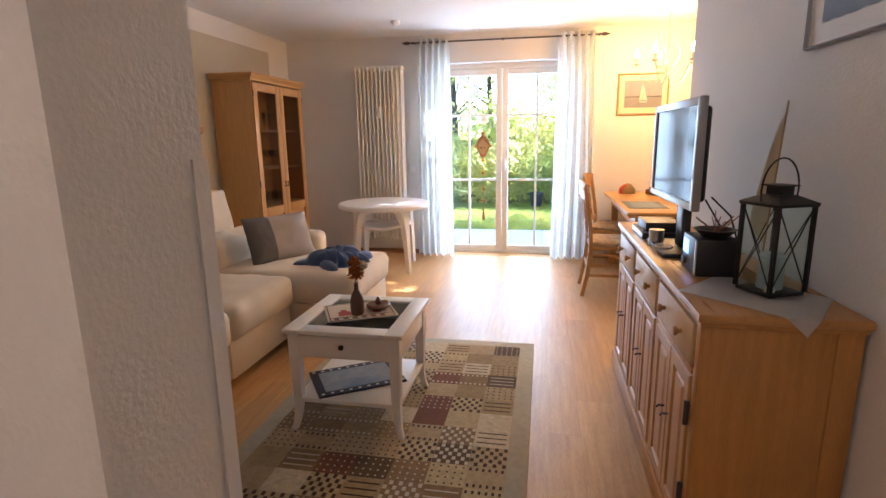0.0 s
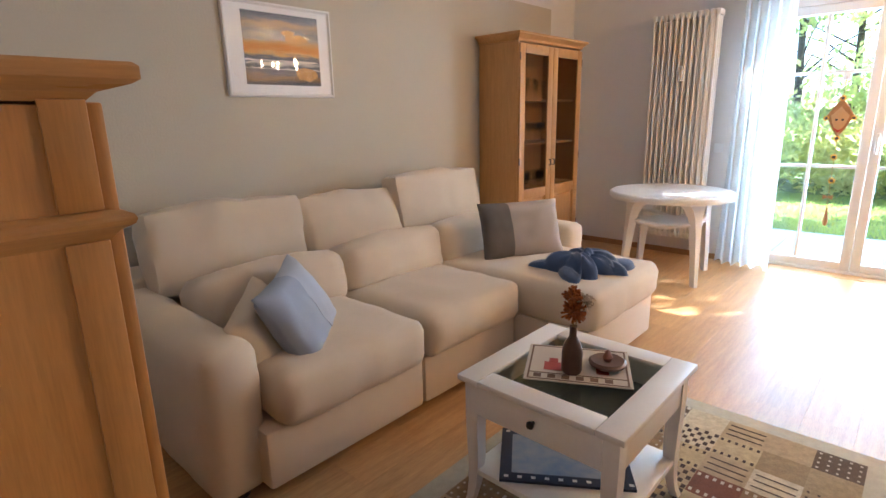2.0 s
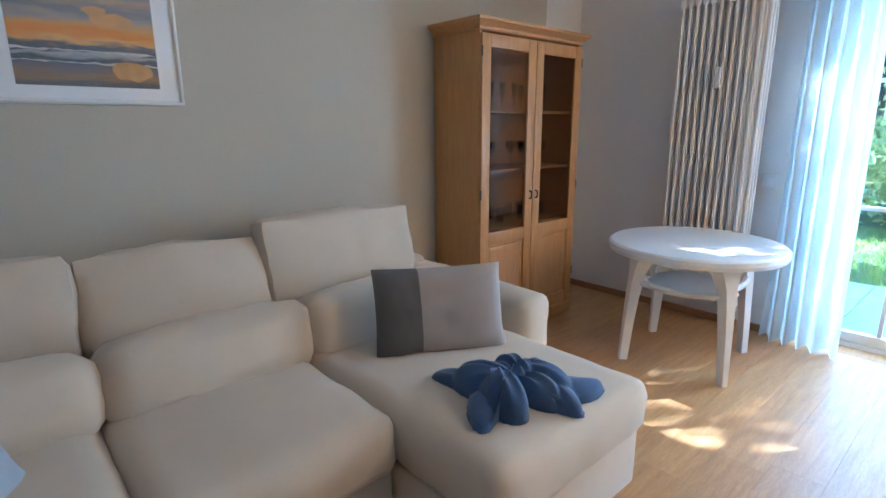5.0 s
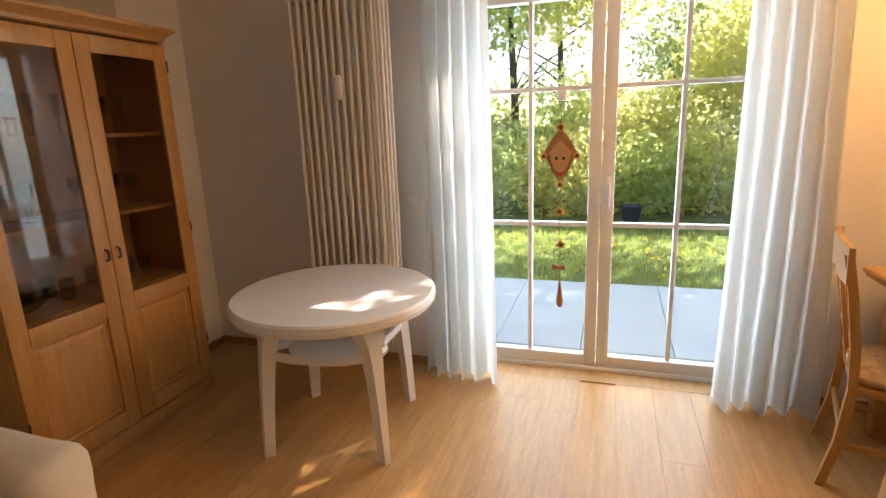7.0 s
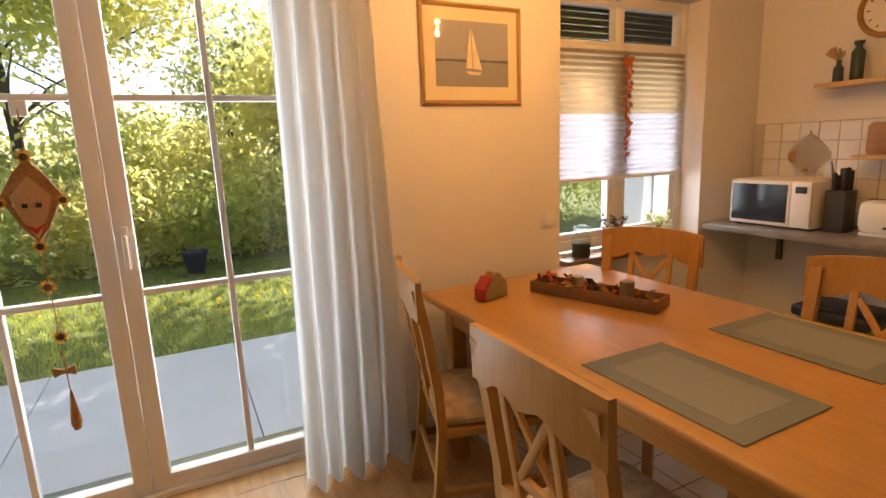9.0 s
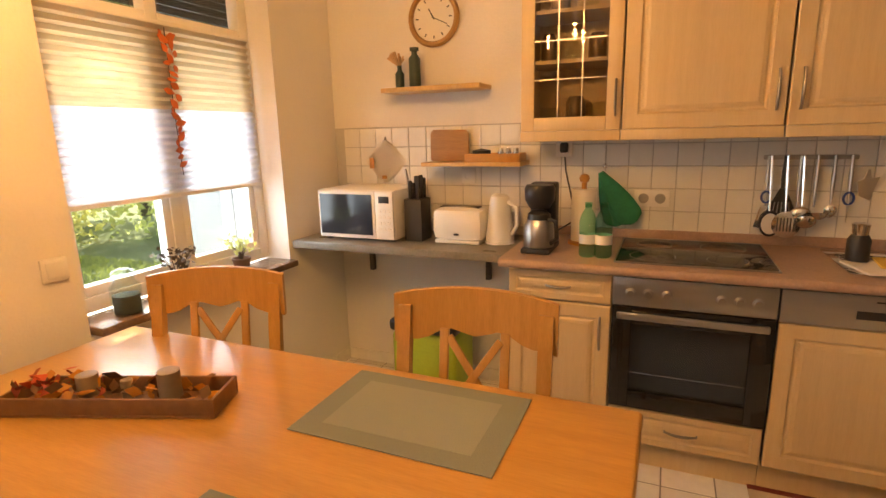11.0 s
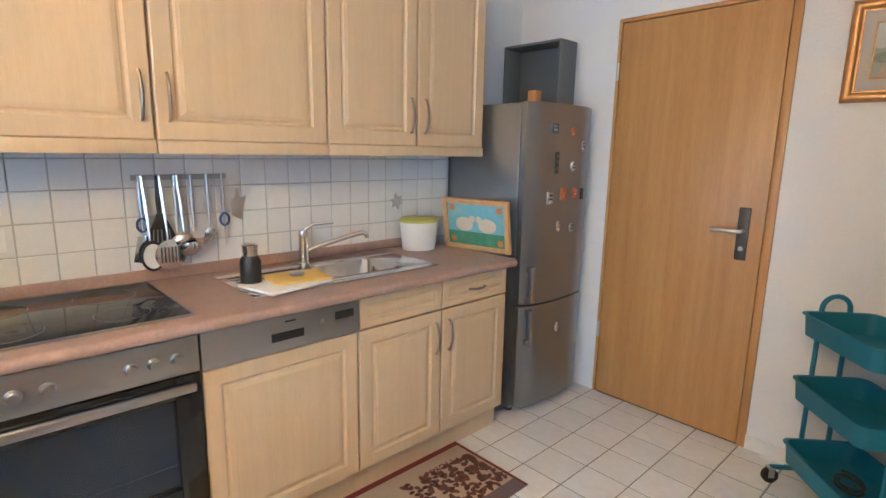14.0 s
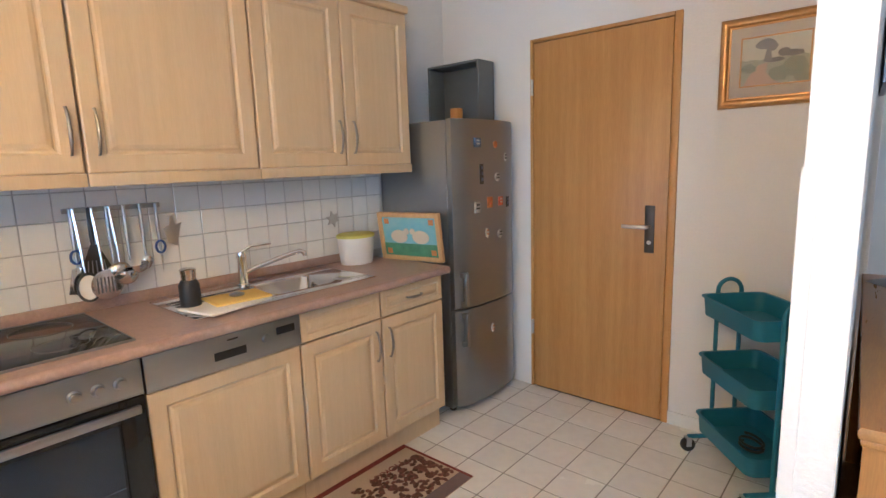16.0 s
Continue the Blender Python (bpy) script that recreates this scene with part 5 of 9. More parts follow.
def lantern():
    cx, cy, z0, w, h = 1.868, 2.735, 0.848, 0.072, 0.30
    t = thing("lantern", "black metal lantern with glass sides and candle", "lantern", (cx, cy, z0))
    rot = Matrix.Translation((cx, cy, 0)) @ Matrix.Rotation(radians(25), 4, "Z")

    def rp(name, bm, mt, label="", parent=None, smooth=40):
        bm.transform(rot)
        return part(name, bm, mt, parent or t, label, smooth)
    rp("base", boxes([(-w, w, -w, w, z0, z0 + 0.012)], 0.002), BLACK_METAL)
    for sx in (-1, 1):
        for sy in (-1, 1):
            rp("post", box(sx * w - 0.006, sx * w + 0.006, sy * w - 0.006, sy * w + 0.006, z0 + 0.012, z0 + h), BLACK_METAL)
    rp("top_frame", frame_ring(-w - 0.01, w + 0.01, -w - 0.01, w + 0.01, 0.02, 0, 0.012, bevel=0).copy() if False else boxes([(-w - 0.01, w + 0.01, -w - 0.01, w + 0.01, z0 + h, z0 + h + 0.010)], 0.002), BLACK_METAL)
    bm = bmesh.new()
    rows = [[bm.verts.new((a * r, b * r, z)) for a, b in ((-1, -1), (1, -1), (1, 1), (-1, 1))] for r, z in ((w + 0.012, z0 + h + 0.010), (0.035, z0 + h + 0.035), (0.028, z0 + h + 0.036), (0.028, z0 + h + 0.062), (0.04, z0 + h + 0.064), (0.0401, z0 + h + 0.068))]
    for a, b in zip(rows, rows[1:]):
        for i in range(4):
            bm.faces.new((a[i], a[(i + 1) % 4], b[(i + 1) % 4], b[i]))
    bm.faces.new(rows[0])
    bm.faces.new(rows[-1])
    rp("roof", bm, BLACK_METAL, smooth=0)
    for k in range(4):
        a = radians(90 * k)
        ca, sa = math.cos(a), math.sin(a)
        def at(u, z):
            return (ca * w - sa * u, sa * w + ca * u, z)
        rp("cross_wire", tube([at(-w, z0 + 0.02), at(w, z0 + h)], 0.0022, 6, tube([at(w, z0 + 0.02), at(-w, z0 + h)], 0.0022, 6)), BLACK_METAL)
        g = rp("glass_side", box(w - 0.004, w - 0.002, -w + 0.006, w - 0.006, z0 + 0.014, z0 + h), GLASS, smooth=0)
        g.data.transform(Matrix.Translation((0, 0, 0)))
        if k:
            g.matrix_basis = Matrix.Rotation(a, 4, "Z")
    rp("bail_handle", tube([(-w, 0, z0 + h + 0.012)] + [(0.076 * math.cos(radians(180 - 180 * i / 12)), 0, z0 + h + 0.05 + 0.105 * math.sin(radians(180 * i / 12))) for i in range(13)] + [(w, 0, z0 + h + 0.012)], 0.003, 6), BLACK_METAL)
    rp("candle", lathe([(0, 0), (0.038, 0), (0.040, 0.004), (0.040, 0.115), (0.034, 0.122), (0, 0.118)], (0, 0, z0 + 0.013)), material("pale_blue_wax", (0.42, 0.55, 0.60), 0.5, vary=0.05), "pale blue pillar candle")
    rp("shell", lathe([(0, 0), (0.018, 0.004), (0.014, 0.018), (0, 0.028)], (-0.05, -0.05, z0 + 0.013), 10), CREAM, "small sea shell")
    t.matrix_basis = ON_SIDEBOARD @ t.matrix_basis


lantern()


def corner_cloth():
    """A square white cloth laid cornerwise over the sideboard's end, one tip hanging."""
    mt = material("white_linen", (0.80, 0.78, 0.75), 0.95, vary=0.06, scale=12, grain=250, bump=0.3)
    bm = bmesh.new()
    n = 28
    left, near, right, far = Vector((1.53, 2.563)), Vector((1.812, 2.27)), Vector((1.968, 2.53)), Vector((1.742, 2.81))
    top, edge, front = 0.8875, 2.333, 1.534
    g = {}
    for i in range(n + 1):
        for j in range(n + 1):
            u, v = i / n, j / n
            q = (left * (1 - u) + near * u) * (1 - v) + (far * (1 - u) + right * u) * v
            x, y = q
            z = top + 0.0012 * noise.noise(Vector((x * 20, y * 20, 0)))
            if y < edge:
                over = edge - y
                z -= max(0.0, over - 0.006) * 0.95
                y = edge - 0.006 - 0.05 * over - 0.006 * math.sin(x * 42) * min(1.0, over * 12)
            if x < front:
                z -= (front - x) * 0.9
                x = front - 0.004
            g[i, j] = bm.verts.new((x, y, z))
    for i in range(n):
        for j in range(n):
            bm.faces.new((g[i, j], g[i + 1, j], g[i + 1, j + 1], g[i, j + 1]))
    bmesh.ops.solidify(bm, geom=bm.faces[:], thickness=-0.002)
    solo("table_cloth", bm, mt, "small white cloth draped over the sideboard corner", "tablecloth", smooth=60)


corner_cloth()


def clutter_on_sideboard():
    r = thing("radio", "black compact radio with a blue lit display", "radio", (1.76, 3.03, 0.84))
    part("body", box(1.68, 1.84, 2.93, 3.13, 0.841, 0.985, 0.006), BLACK, r)
    part("side_strip", box(1.676, 1.681, 2.93, 2.944, 0.845, 0.98), NICKEL, r)
    part("display", box(1.676, 1.679, 3.04, 3.11, 0.91, 0.965), glow("blue_display", (0.15, 0.35, 0.8), 0.8), r, "blue lit display", smooth=0)
    part("dial", lathe([(0.02, 0), (0.018, 0.012), (0, 0.012)], (0, 0, 0)), BLACK, r).matrix_basis = Matrix.Translation((1.68 - 1.76, 3.08 - 3.03, 0.04)) @ Matrix.Rotation(radians(-90), 4, "Y") @ Matrix.Translation((1.76, 3.03, 0.84))
    w = thing("wicker_bowl", "dark woven bowl with dried twigs on the radio", "bowl", (1.77, 3.03, 0.985))
    part("bowl", lathe([(0.05, 0.001), (0.075, 0.025), (0.08, 0.03), (0.07, 0.03), (0.045, 0.008), (0, 0.008)], (1.77, 3.03, 0.985)), IRON, w)
    bm = bmesh.new()
    rr = random.Random(4)
    for k in range(10):
        a = rr.uniform(0, 6.28)
        tube([(1.77, 3.03, 1.0), (1.77 + 0.04 * math.cos(a), 3.03 + 0.04 * math.sin(a), 1.03), (1.77 + 0.08 * math.cos(a), 3.03 + 0.08 * math.sin(a), 1.05 + rr.uniform(0, 0.03))], 0.002, 5, bm)
    part("twigs", bm, material("dry_red_twig", (0.22, 0.10, 0.07), 0.9), w)
    p = thing("set_top_box", "black and grey receiver boxes stacked on the sideboard", "receiver", (1.70, 3.85, 0.84))
    part("lower_box", box(1.62, 1.84, 3.70, 4.02, 0.841, 0.875, 0.004), BLACK, p)
    part("upper_box", box(1.64, 1.82, 3.74, 3.98, 0.876, 0.925, 0.004), BLACK, p)
    part("front_trim", box(1.616, 1.62, 3.70, 4.02, 0.845, 0.87), STEEL, p)
    b = thing("storage_jar", "small silver grey canister on the sideboard", "jar", (1.64, 3.52, 0.84))
    part("body", lathe([(0.0, 0.001), (0.035, 0.001), (0.036, 0.08), (0.0, 0.08)], (1.66, 3.56, 0.84)), NICKEL, b)
    part("foot_plate", lathe([(0.0, 0.0), (0.045, 0.0), (0.045, 0.004), (0.0, 0.004)], (1.66, 3.56, 0.841)), STEEL, b)
    dish = solo("small_dish", lathe([(0.0, 0), (0.03, 0), (0.045, 0.03), (0.042, 0.03), (0.028, 0.005), (0, 0.005)], (1.66, 3.40, 0.841)), WHITE, "small white round dish on the sideboard", "dish")
    s = thing("model_sailboat", "white model sailing boat with tall mast", "model boat", (1.86, 2.82, 0.84))
    part("hull", prism([(2.72, 0.90), (2.92, 0.90), (2.89, 0.845), (2.76, 0.845)], 1.84, 1.875, "x", bevel=0.004), FRAMEWOOD, s)
    part("mast", tube([(1.858, 2.80, 0.90), (1.90, 2.83, 1.49)], 0.003, 6), FRAMEWOOD, s)
    bm = bmesh.new()
    cols = []
    for i in range(9):
        v = i / 8
        cols.append([bm.verts.new((1.865 + 0.034 * v - 0.02 * math.sin(math.pi * u) * (1 - v), 2.81 + 0.02 * v + u * 0.14 * (1 - v) ** 0.6, 1.00 + 0.46 * v + 0.10 * u * (1 - v))) for u in (0, 0.33, 0.66, 1)])
    for a, b2 in zip(cols, cols[1:]):
        for j in range(3):
            bm.faces.new((a[j], a[j + 1], b2[j + 1], b2[j]))
    bmesh.ops.solidify(bm, geom=bm.faces[:], thickness=0.0015)
    part("sail", bm, CREAM, s, "cream cloth sail")
    for ob in (r, w, p, b, dish, s):
        ob.matrix_basis = ON_SIDEBOARD @ ob.matrix_basis


clutter_on_sideboard()
SILVERFRAME = material("dark_silver_frame", (0.22, 0.22, 0.23), 0.35, metal=0.8, vary=0.1)


def slanted_picture():
    t = wall_picture("harbour_picture", "silver framed pale blue picture above the sideboard", 0.0, -0.30, 0.30, 0.0, 0.44, 0.012, SILVERFRAME, WHITE,
                     [("sky", paint("picture_pale_blue", (0.35, 0.42, 0.52), (0.5, 0.52, 0.55)), [FULL]), ("water", paint("picture_blue_water", (0.16, 0.20, 0.27)), [strip(0, 0.35, 0.03, 12)])], "x", -1, (-0.22, 0.22, 0.07, 0.37))
    t.matrix_basis = pose(1.974, 2.575, 1.652, 0, 0, 2.4)


slanted_picture()


# ---- floor lamp, side table and baskets in the corner ----
def floor_lamp():
    x, y = -1.64, 1.68
    t = thing("floor_lamp", "dark iron uplighter lamp with white glass shade", "lamp", (x, y, 0))
    part("base", lathe([(0, 0.001), (0.13, 0.001), (0.13, 0.012), (0.06, 0.03), (0.012, 0.05), (0, 0.05)], (x, y, 0)), IRON, t)
    part("pole", tube([(x, y, 0.04), (x, y, 1.64)], 0.010), IRON, t)
    part("shade", lathe([(0.02, 1.63), (0.05, 1.645), (0.085, 1.68), (0.10, 1.70), (0.105, 1.70), (0.125, 1.735), (0.13, 1.735), (0.165, 1.775), (0.16, 1.775), (0.12, 1.735), (0.08, 1.69), (0.0, 1.65)], (x, y, 0), 32), material("frosted_glass", (0.80, 0.78, 0.74), 0.5, vary=0.02), t, "white stepped glass bowl")
    part("socket_cup", lathe([(0.01, 1.585), (0.024, 1.60), (0.026, 1.635), (0.0, 1.64)], (x, y, 0)), IRON, t)
    for a in (0.4, 0.4 + math.pi):
        d = Vector((math.cos(a), math.sin(a), 0))
        pts = [Vector((x, y, 1.42)) + d * 0.012]
        for i in range(15):
            th = radians(-80 + 300 * i / 14)
            r = 0.050 - 0.0016 * i
            pts.append(Vector((x, y, 1.48)) + d * (0.066 + r * math.cos(th)) + Vector((0, 0, r * math.sin(th))))
        part("scroll", tube(pts, 0.004, 6), IRON, t)
    part("reading_arm", tube([(x - 0.085 * math.sin(math.pi * i / 24) ** 0.6, y + 0.01 + 0.09 * math.sin(math.pi * i / 24) ** 0.6, 1.54 - 0.74 * i / 24) for i in range(25)], 0.003, 6), IRON, t)


floor_lamp()


def side_table():
    x0, x1, y0, y1, H = -1.835, -1.435, 1.855, 2.215, 0.73
    t = thing("side_table", "small white shelf table with three shelves", "side table", ((x0 + x1) / 2, (y0 + y1) / 2, 0))
    part("tabletop", box(x0, x1, y0, y1, H - 0.02, H, 0.004), WHITE, t)
    part("beaded_edge", box(x1 - 0.022, x1 - 0.012, y0 + 0.02, y1 - 0.02, H - 0.045, H - 0.02, 0.003), WHITE, t)
    for z in (0.06, 0.27, 0.48):
        part("shelf", boxes([(x0 + 0.03, x1 - 0.03, y0 + 0.03, y1 - 0.03, z, z + 0.012), (x1 - 0.035, x1 - 0.02, y0 + 0.03, y1 - 0.03, z - 0.01, z + 0.02)], 0.002), WHITE, t)
    for x in (x0 + 0.015, x1 - 0.04):
        for y in (y0 + 0.012, y1 - 0.037):
            part("leg", box(x, x + 0.025, y, y + 0.025, 0.001, H - 0.02, 0.003), WHITE, t)
    for y in (y0 + 0.025, y1 - 0.025):
        for k in range(3):
            z = 0.08 + k * 0.21
            part("cross_brace", tube([(x0 + 0.03, y, z), (x1 - 0.03, y, z + 0.18)], 0.006, 6, tube([(x0 + 0.03, y, z + 0.18), (x1 - 0.03, y, z)], 0.006, 6)), WHITE, t)
    n = thing("newspaper", "folded newspaper with a cross lattice title on the table", "newspaper", (-1.63, 2.03, H))
    part("page", box(-1.80, -1.46, 1.885, 2.19, H + 0.001, H + 0.008, 0.002), WHITE, n)
    for k in range(5):
        part("print_bar", box(-1.77 + k * 0.055, -1.745 + k * 0.055, 1.90, 2.10 - 0.02 * (k % 3), H + 0.0075, H + 0.0092), BLACK, n, smooth=0)
    part("print_block", box(-1.66, -1.56, 2.12, 2.17, H + 0.0075, H + 0.0092), BLACK, n, smooth=0)
    b = thing("tissue_tray", "dark tray with a white tissue on the shelf", "tray", (-1.63, 2.03, 0.492))
    part("tray", boxes([(-1.76, -1.50, 1.92, 2.15, 0.493, 0.50), (-1.76, -1.75, 1.92, 2.15, 0.50, 0.545), (-1.51, -1.50, 1.92, 2.15, 0.50, 0.53), (-1.75, -1.51, 1.92, 1.93, 0.50, 0.55), (-1.75, -1.51, 2.14, 2.15, 0.50, 0.55)], 0.002), BLACK, b)
    part("tissue", lathe([(0.075, 0.501), (0.06, 0.53), (0.03, 0.565), (0.012, 0.60), (0, 0.61)], (-1.60, 2.0, 0), 7), WHITE, b, "crumpled white tissue")
    p = thing("paper_stack", "stack of papers and magazines on the shelf", "papers", (-1.63, 2.03, 0.282))
    part("paper", box(-1.76, -1.48, 1.90, 2.16, 0.283, 0.325, 0.002), WHITE, p)
    part("dark_folder", box(-1.75, -1.50, 1.905, 1.925, 0.326, 0.40, 0.002), BLACK, p)
    q = thing("wooden_box", "dark brown box on the bottom shelf", "box", (-1.63, 2.05, 0.072))
    part("body", box(-1.74, -1.49, 1.98, 2.16, 0.073, 0.19, 0.004), material("dark_brown_card", (0.10, 0.06, 0.035), 0.7), q)
    part("label", box(-1.489, -1.486, 2.04, 2.09, 0.14, 0.155), NICKEL, q)


side_table()


def corner_baskets():
    t = thing("wicker_basket", "round woven basket holding grey bottles", "basket", (-0.93, 1.80, 0))
    WICK = material("natural_wicker", (0.42, 0.28, 0.13), 0.8, vary=0.25, grain=60, bump=0.4)
    bm = bmesh.new()
    for k in range(14):
        z = 0.015 + k * 0.024
        r = 0.115 + 0.02 * k / 14
        tube([(-0.93 + (r + 0.004 * (-1) ** (i + k)) * math.cos(2 * math.pi * i / 26), 1.80 + (r + 0.004 * (-1) ** (i + k)) * math.sin(2 * math.pi * i / 26), z) for i in range(26)], 0.010, 6, bm, closed=True)
    part("weave", bm, WICK, t)
    part("rim", tube([(-0.93 + 0.14 * math.cos(2 * math.pi * i / 30), 1.80 + 0.14 * math.sin(2 * math.pi * i / 30), 0.355) for i in range(30)], 0.015, 8, closed=True), WICK, t)
    part("bottom", lathe([(0, 0.003), (0.112, 0.003), (0.112, 0.012), (0, 0.012)], (-0.93, 1.80, 0)), WICK, t)
    b = thing("water_bottle", "clear plastic bottle standing in the basket", "bottle", (-0.93, 1.80, 0.013))
    part("body", lathe([(0, 0.0), (0.038, 0.0), (0.04, 0.30), (0.035, 0.34), (0.014, 0.38), (0.014, 0.42), (0, 0.42)], (-0.95, 1.82, 0.014), 16), glass("pet_plastic", (0.75, 0.82, 0.86), 0.1), b)
    part("cap", lathe([(0.016, 0.42), (0.016, 0.44), (0, 0.44)], (-0.95, 1.82, 0.014), 12), GREYBLUE, b)
    part("wrapped_cloth", cushion((0.16, 0.16, 0.12), 0.05, Matrix.Translation((-0.92, 1.78, 0.30)), 0.01, 0.02, 3, 10), GREYBLUE, b)
    c = thing("cardboard_box", "grey open box with black cables inside", "box", (-1.22, 1.90, 0))
    m = Matrix.Translation((-1.22, 1.90, 0)) @ Matrix.Rotation(radians(-30), 4, "Z")
    bm = boxes([(-0.17, 0.17, -0.12, 0.12, 0.001, 0.008), (-0.17, -0.163, -0.12, 0.12, 0.008, 0.17), (0.163, 0.17, -0.12, 0.12, 0.008, 0.17), (-0.163, 0.163, -0.12, -0.113, 0.008, 0.17), (-0.163, 0.163, 0.113, 0.12, 0.008, 0.17)])
    bm.transform(m)
    part("carton", bm, material("grey_card", (0.36, 0.33, 0.30), 0.8, vary=0.1), c)
    bm = bmesh.new()
    rr = random.Random(2)
    for k in range(7):
        a = rr.uniform(0, 6)
        tube([m @ Vector((0.11 * math.cos(a + i * 0.7) * rr.uniform(0.7, 1.1), 0.075 * math.sin(a + i * 0.7), 0.08 + 0.013 * k)) for i in range(12)], 0.014, 6, bm)
    part("cables", bm, BLACK, c)


corner_baskets()


def cabinet_ornaments():
    b = thing("wooden_boat", "carved wooden boat ornament on the highboard", "ornament", (0.10, 1.75, 1.421))
    bm = bmesh.new()
    rows = []
    for k in range(9):
        t = k / 8
        y = 1.65 + 0.20 * t
        w = 0.035 * math.sin(math.pi * (0.08 + 0.84 * t)) + 0.004
        up = 0.02 * (2 * t - 1) ** 2
        rows.append([bm.verts.new(p) for p in ((0.10 - w, y, 1.47 + up), (0.10 - w * 0.5, y, 1.424 + up * 0.5), (0.10 + w * 0.5, y, 1.424 + up * 0.5), (0.10 + w, y, 1.47 + up))])
    for p, q in zip(rows, rows[1:]):
        for i in range(4):
            bm.faces.new((p[i], p[(i + 1) % 4], q[(i + 1) % 4], q[i]))
    bm.faces.new(rows[0])
    bm.faces.new(rows[-1])
    part("hull", bm, PALE_PINE, b)
    bm = bmesh.new()
    pts = []
    for i in range(9):
        v = i / 8
        pts.append([bm.verts.new((0.10, 1.66 + 0.13 * v ** 1.6 + u * 0.05 * (1 - v), 1.48 + 0.13 * (1 - (1 - v) ** 2))) for u in (0, 1)])
    for p, q in zip(pts, pts[1:]):
        bm.faces.new((p[0], p[1], q[1], q[0]))
    bmesh.ops.solidify(bm, geom=bm.faces[:], thickness=0.004)
    part("curved_sail", bm, CREAM, b)
    f = thing("photo_frame", "white photo frame leaning on the highboard", "photo frame", (-0.36, 1.64, 1.421))
    part("frame", frame_ring(-0.46, -0.26, 1.422, 1.68, 0.018, 1.62, 1.635), WHITE, f)
    part("photo", box(-0.442, -0.278, 1.622, 1.63, 1.44, 1.662), paint("blue_photo", (0.14, 0.20, 0.30), (0.3, 0.34, 0.36)), f, smooth=0)
    g = thing("teal_ornament", "teal blue standing ornament on a white foot", "ornament", (-0.52, 1.76, 1.421))
    part("foot", box(-0.60, -0.46, 1.71, 1.81, 1.422, 1.436, 0.003), WHITE, g)
    part("sail", prism([(-0.595, 1.436), (-0.47, 1.436), (-0.49, 1.58), (-0.52, 1.70)], 1.755, 1.765, "y", bevel=0.002), material("teal_glaze", (0.02, 0.30, 0.36), 0.3, vary=0.1), g)


cabinet_ornaments()


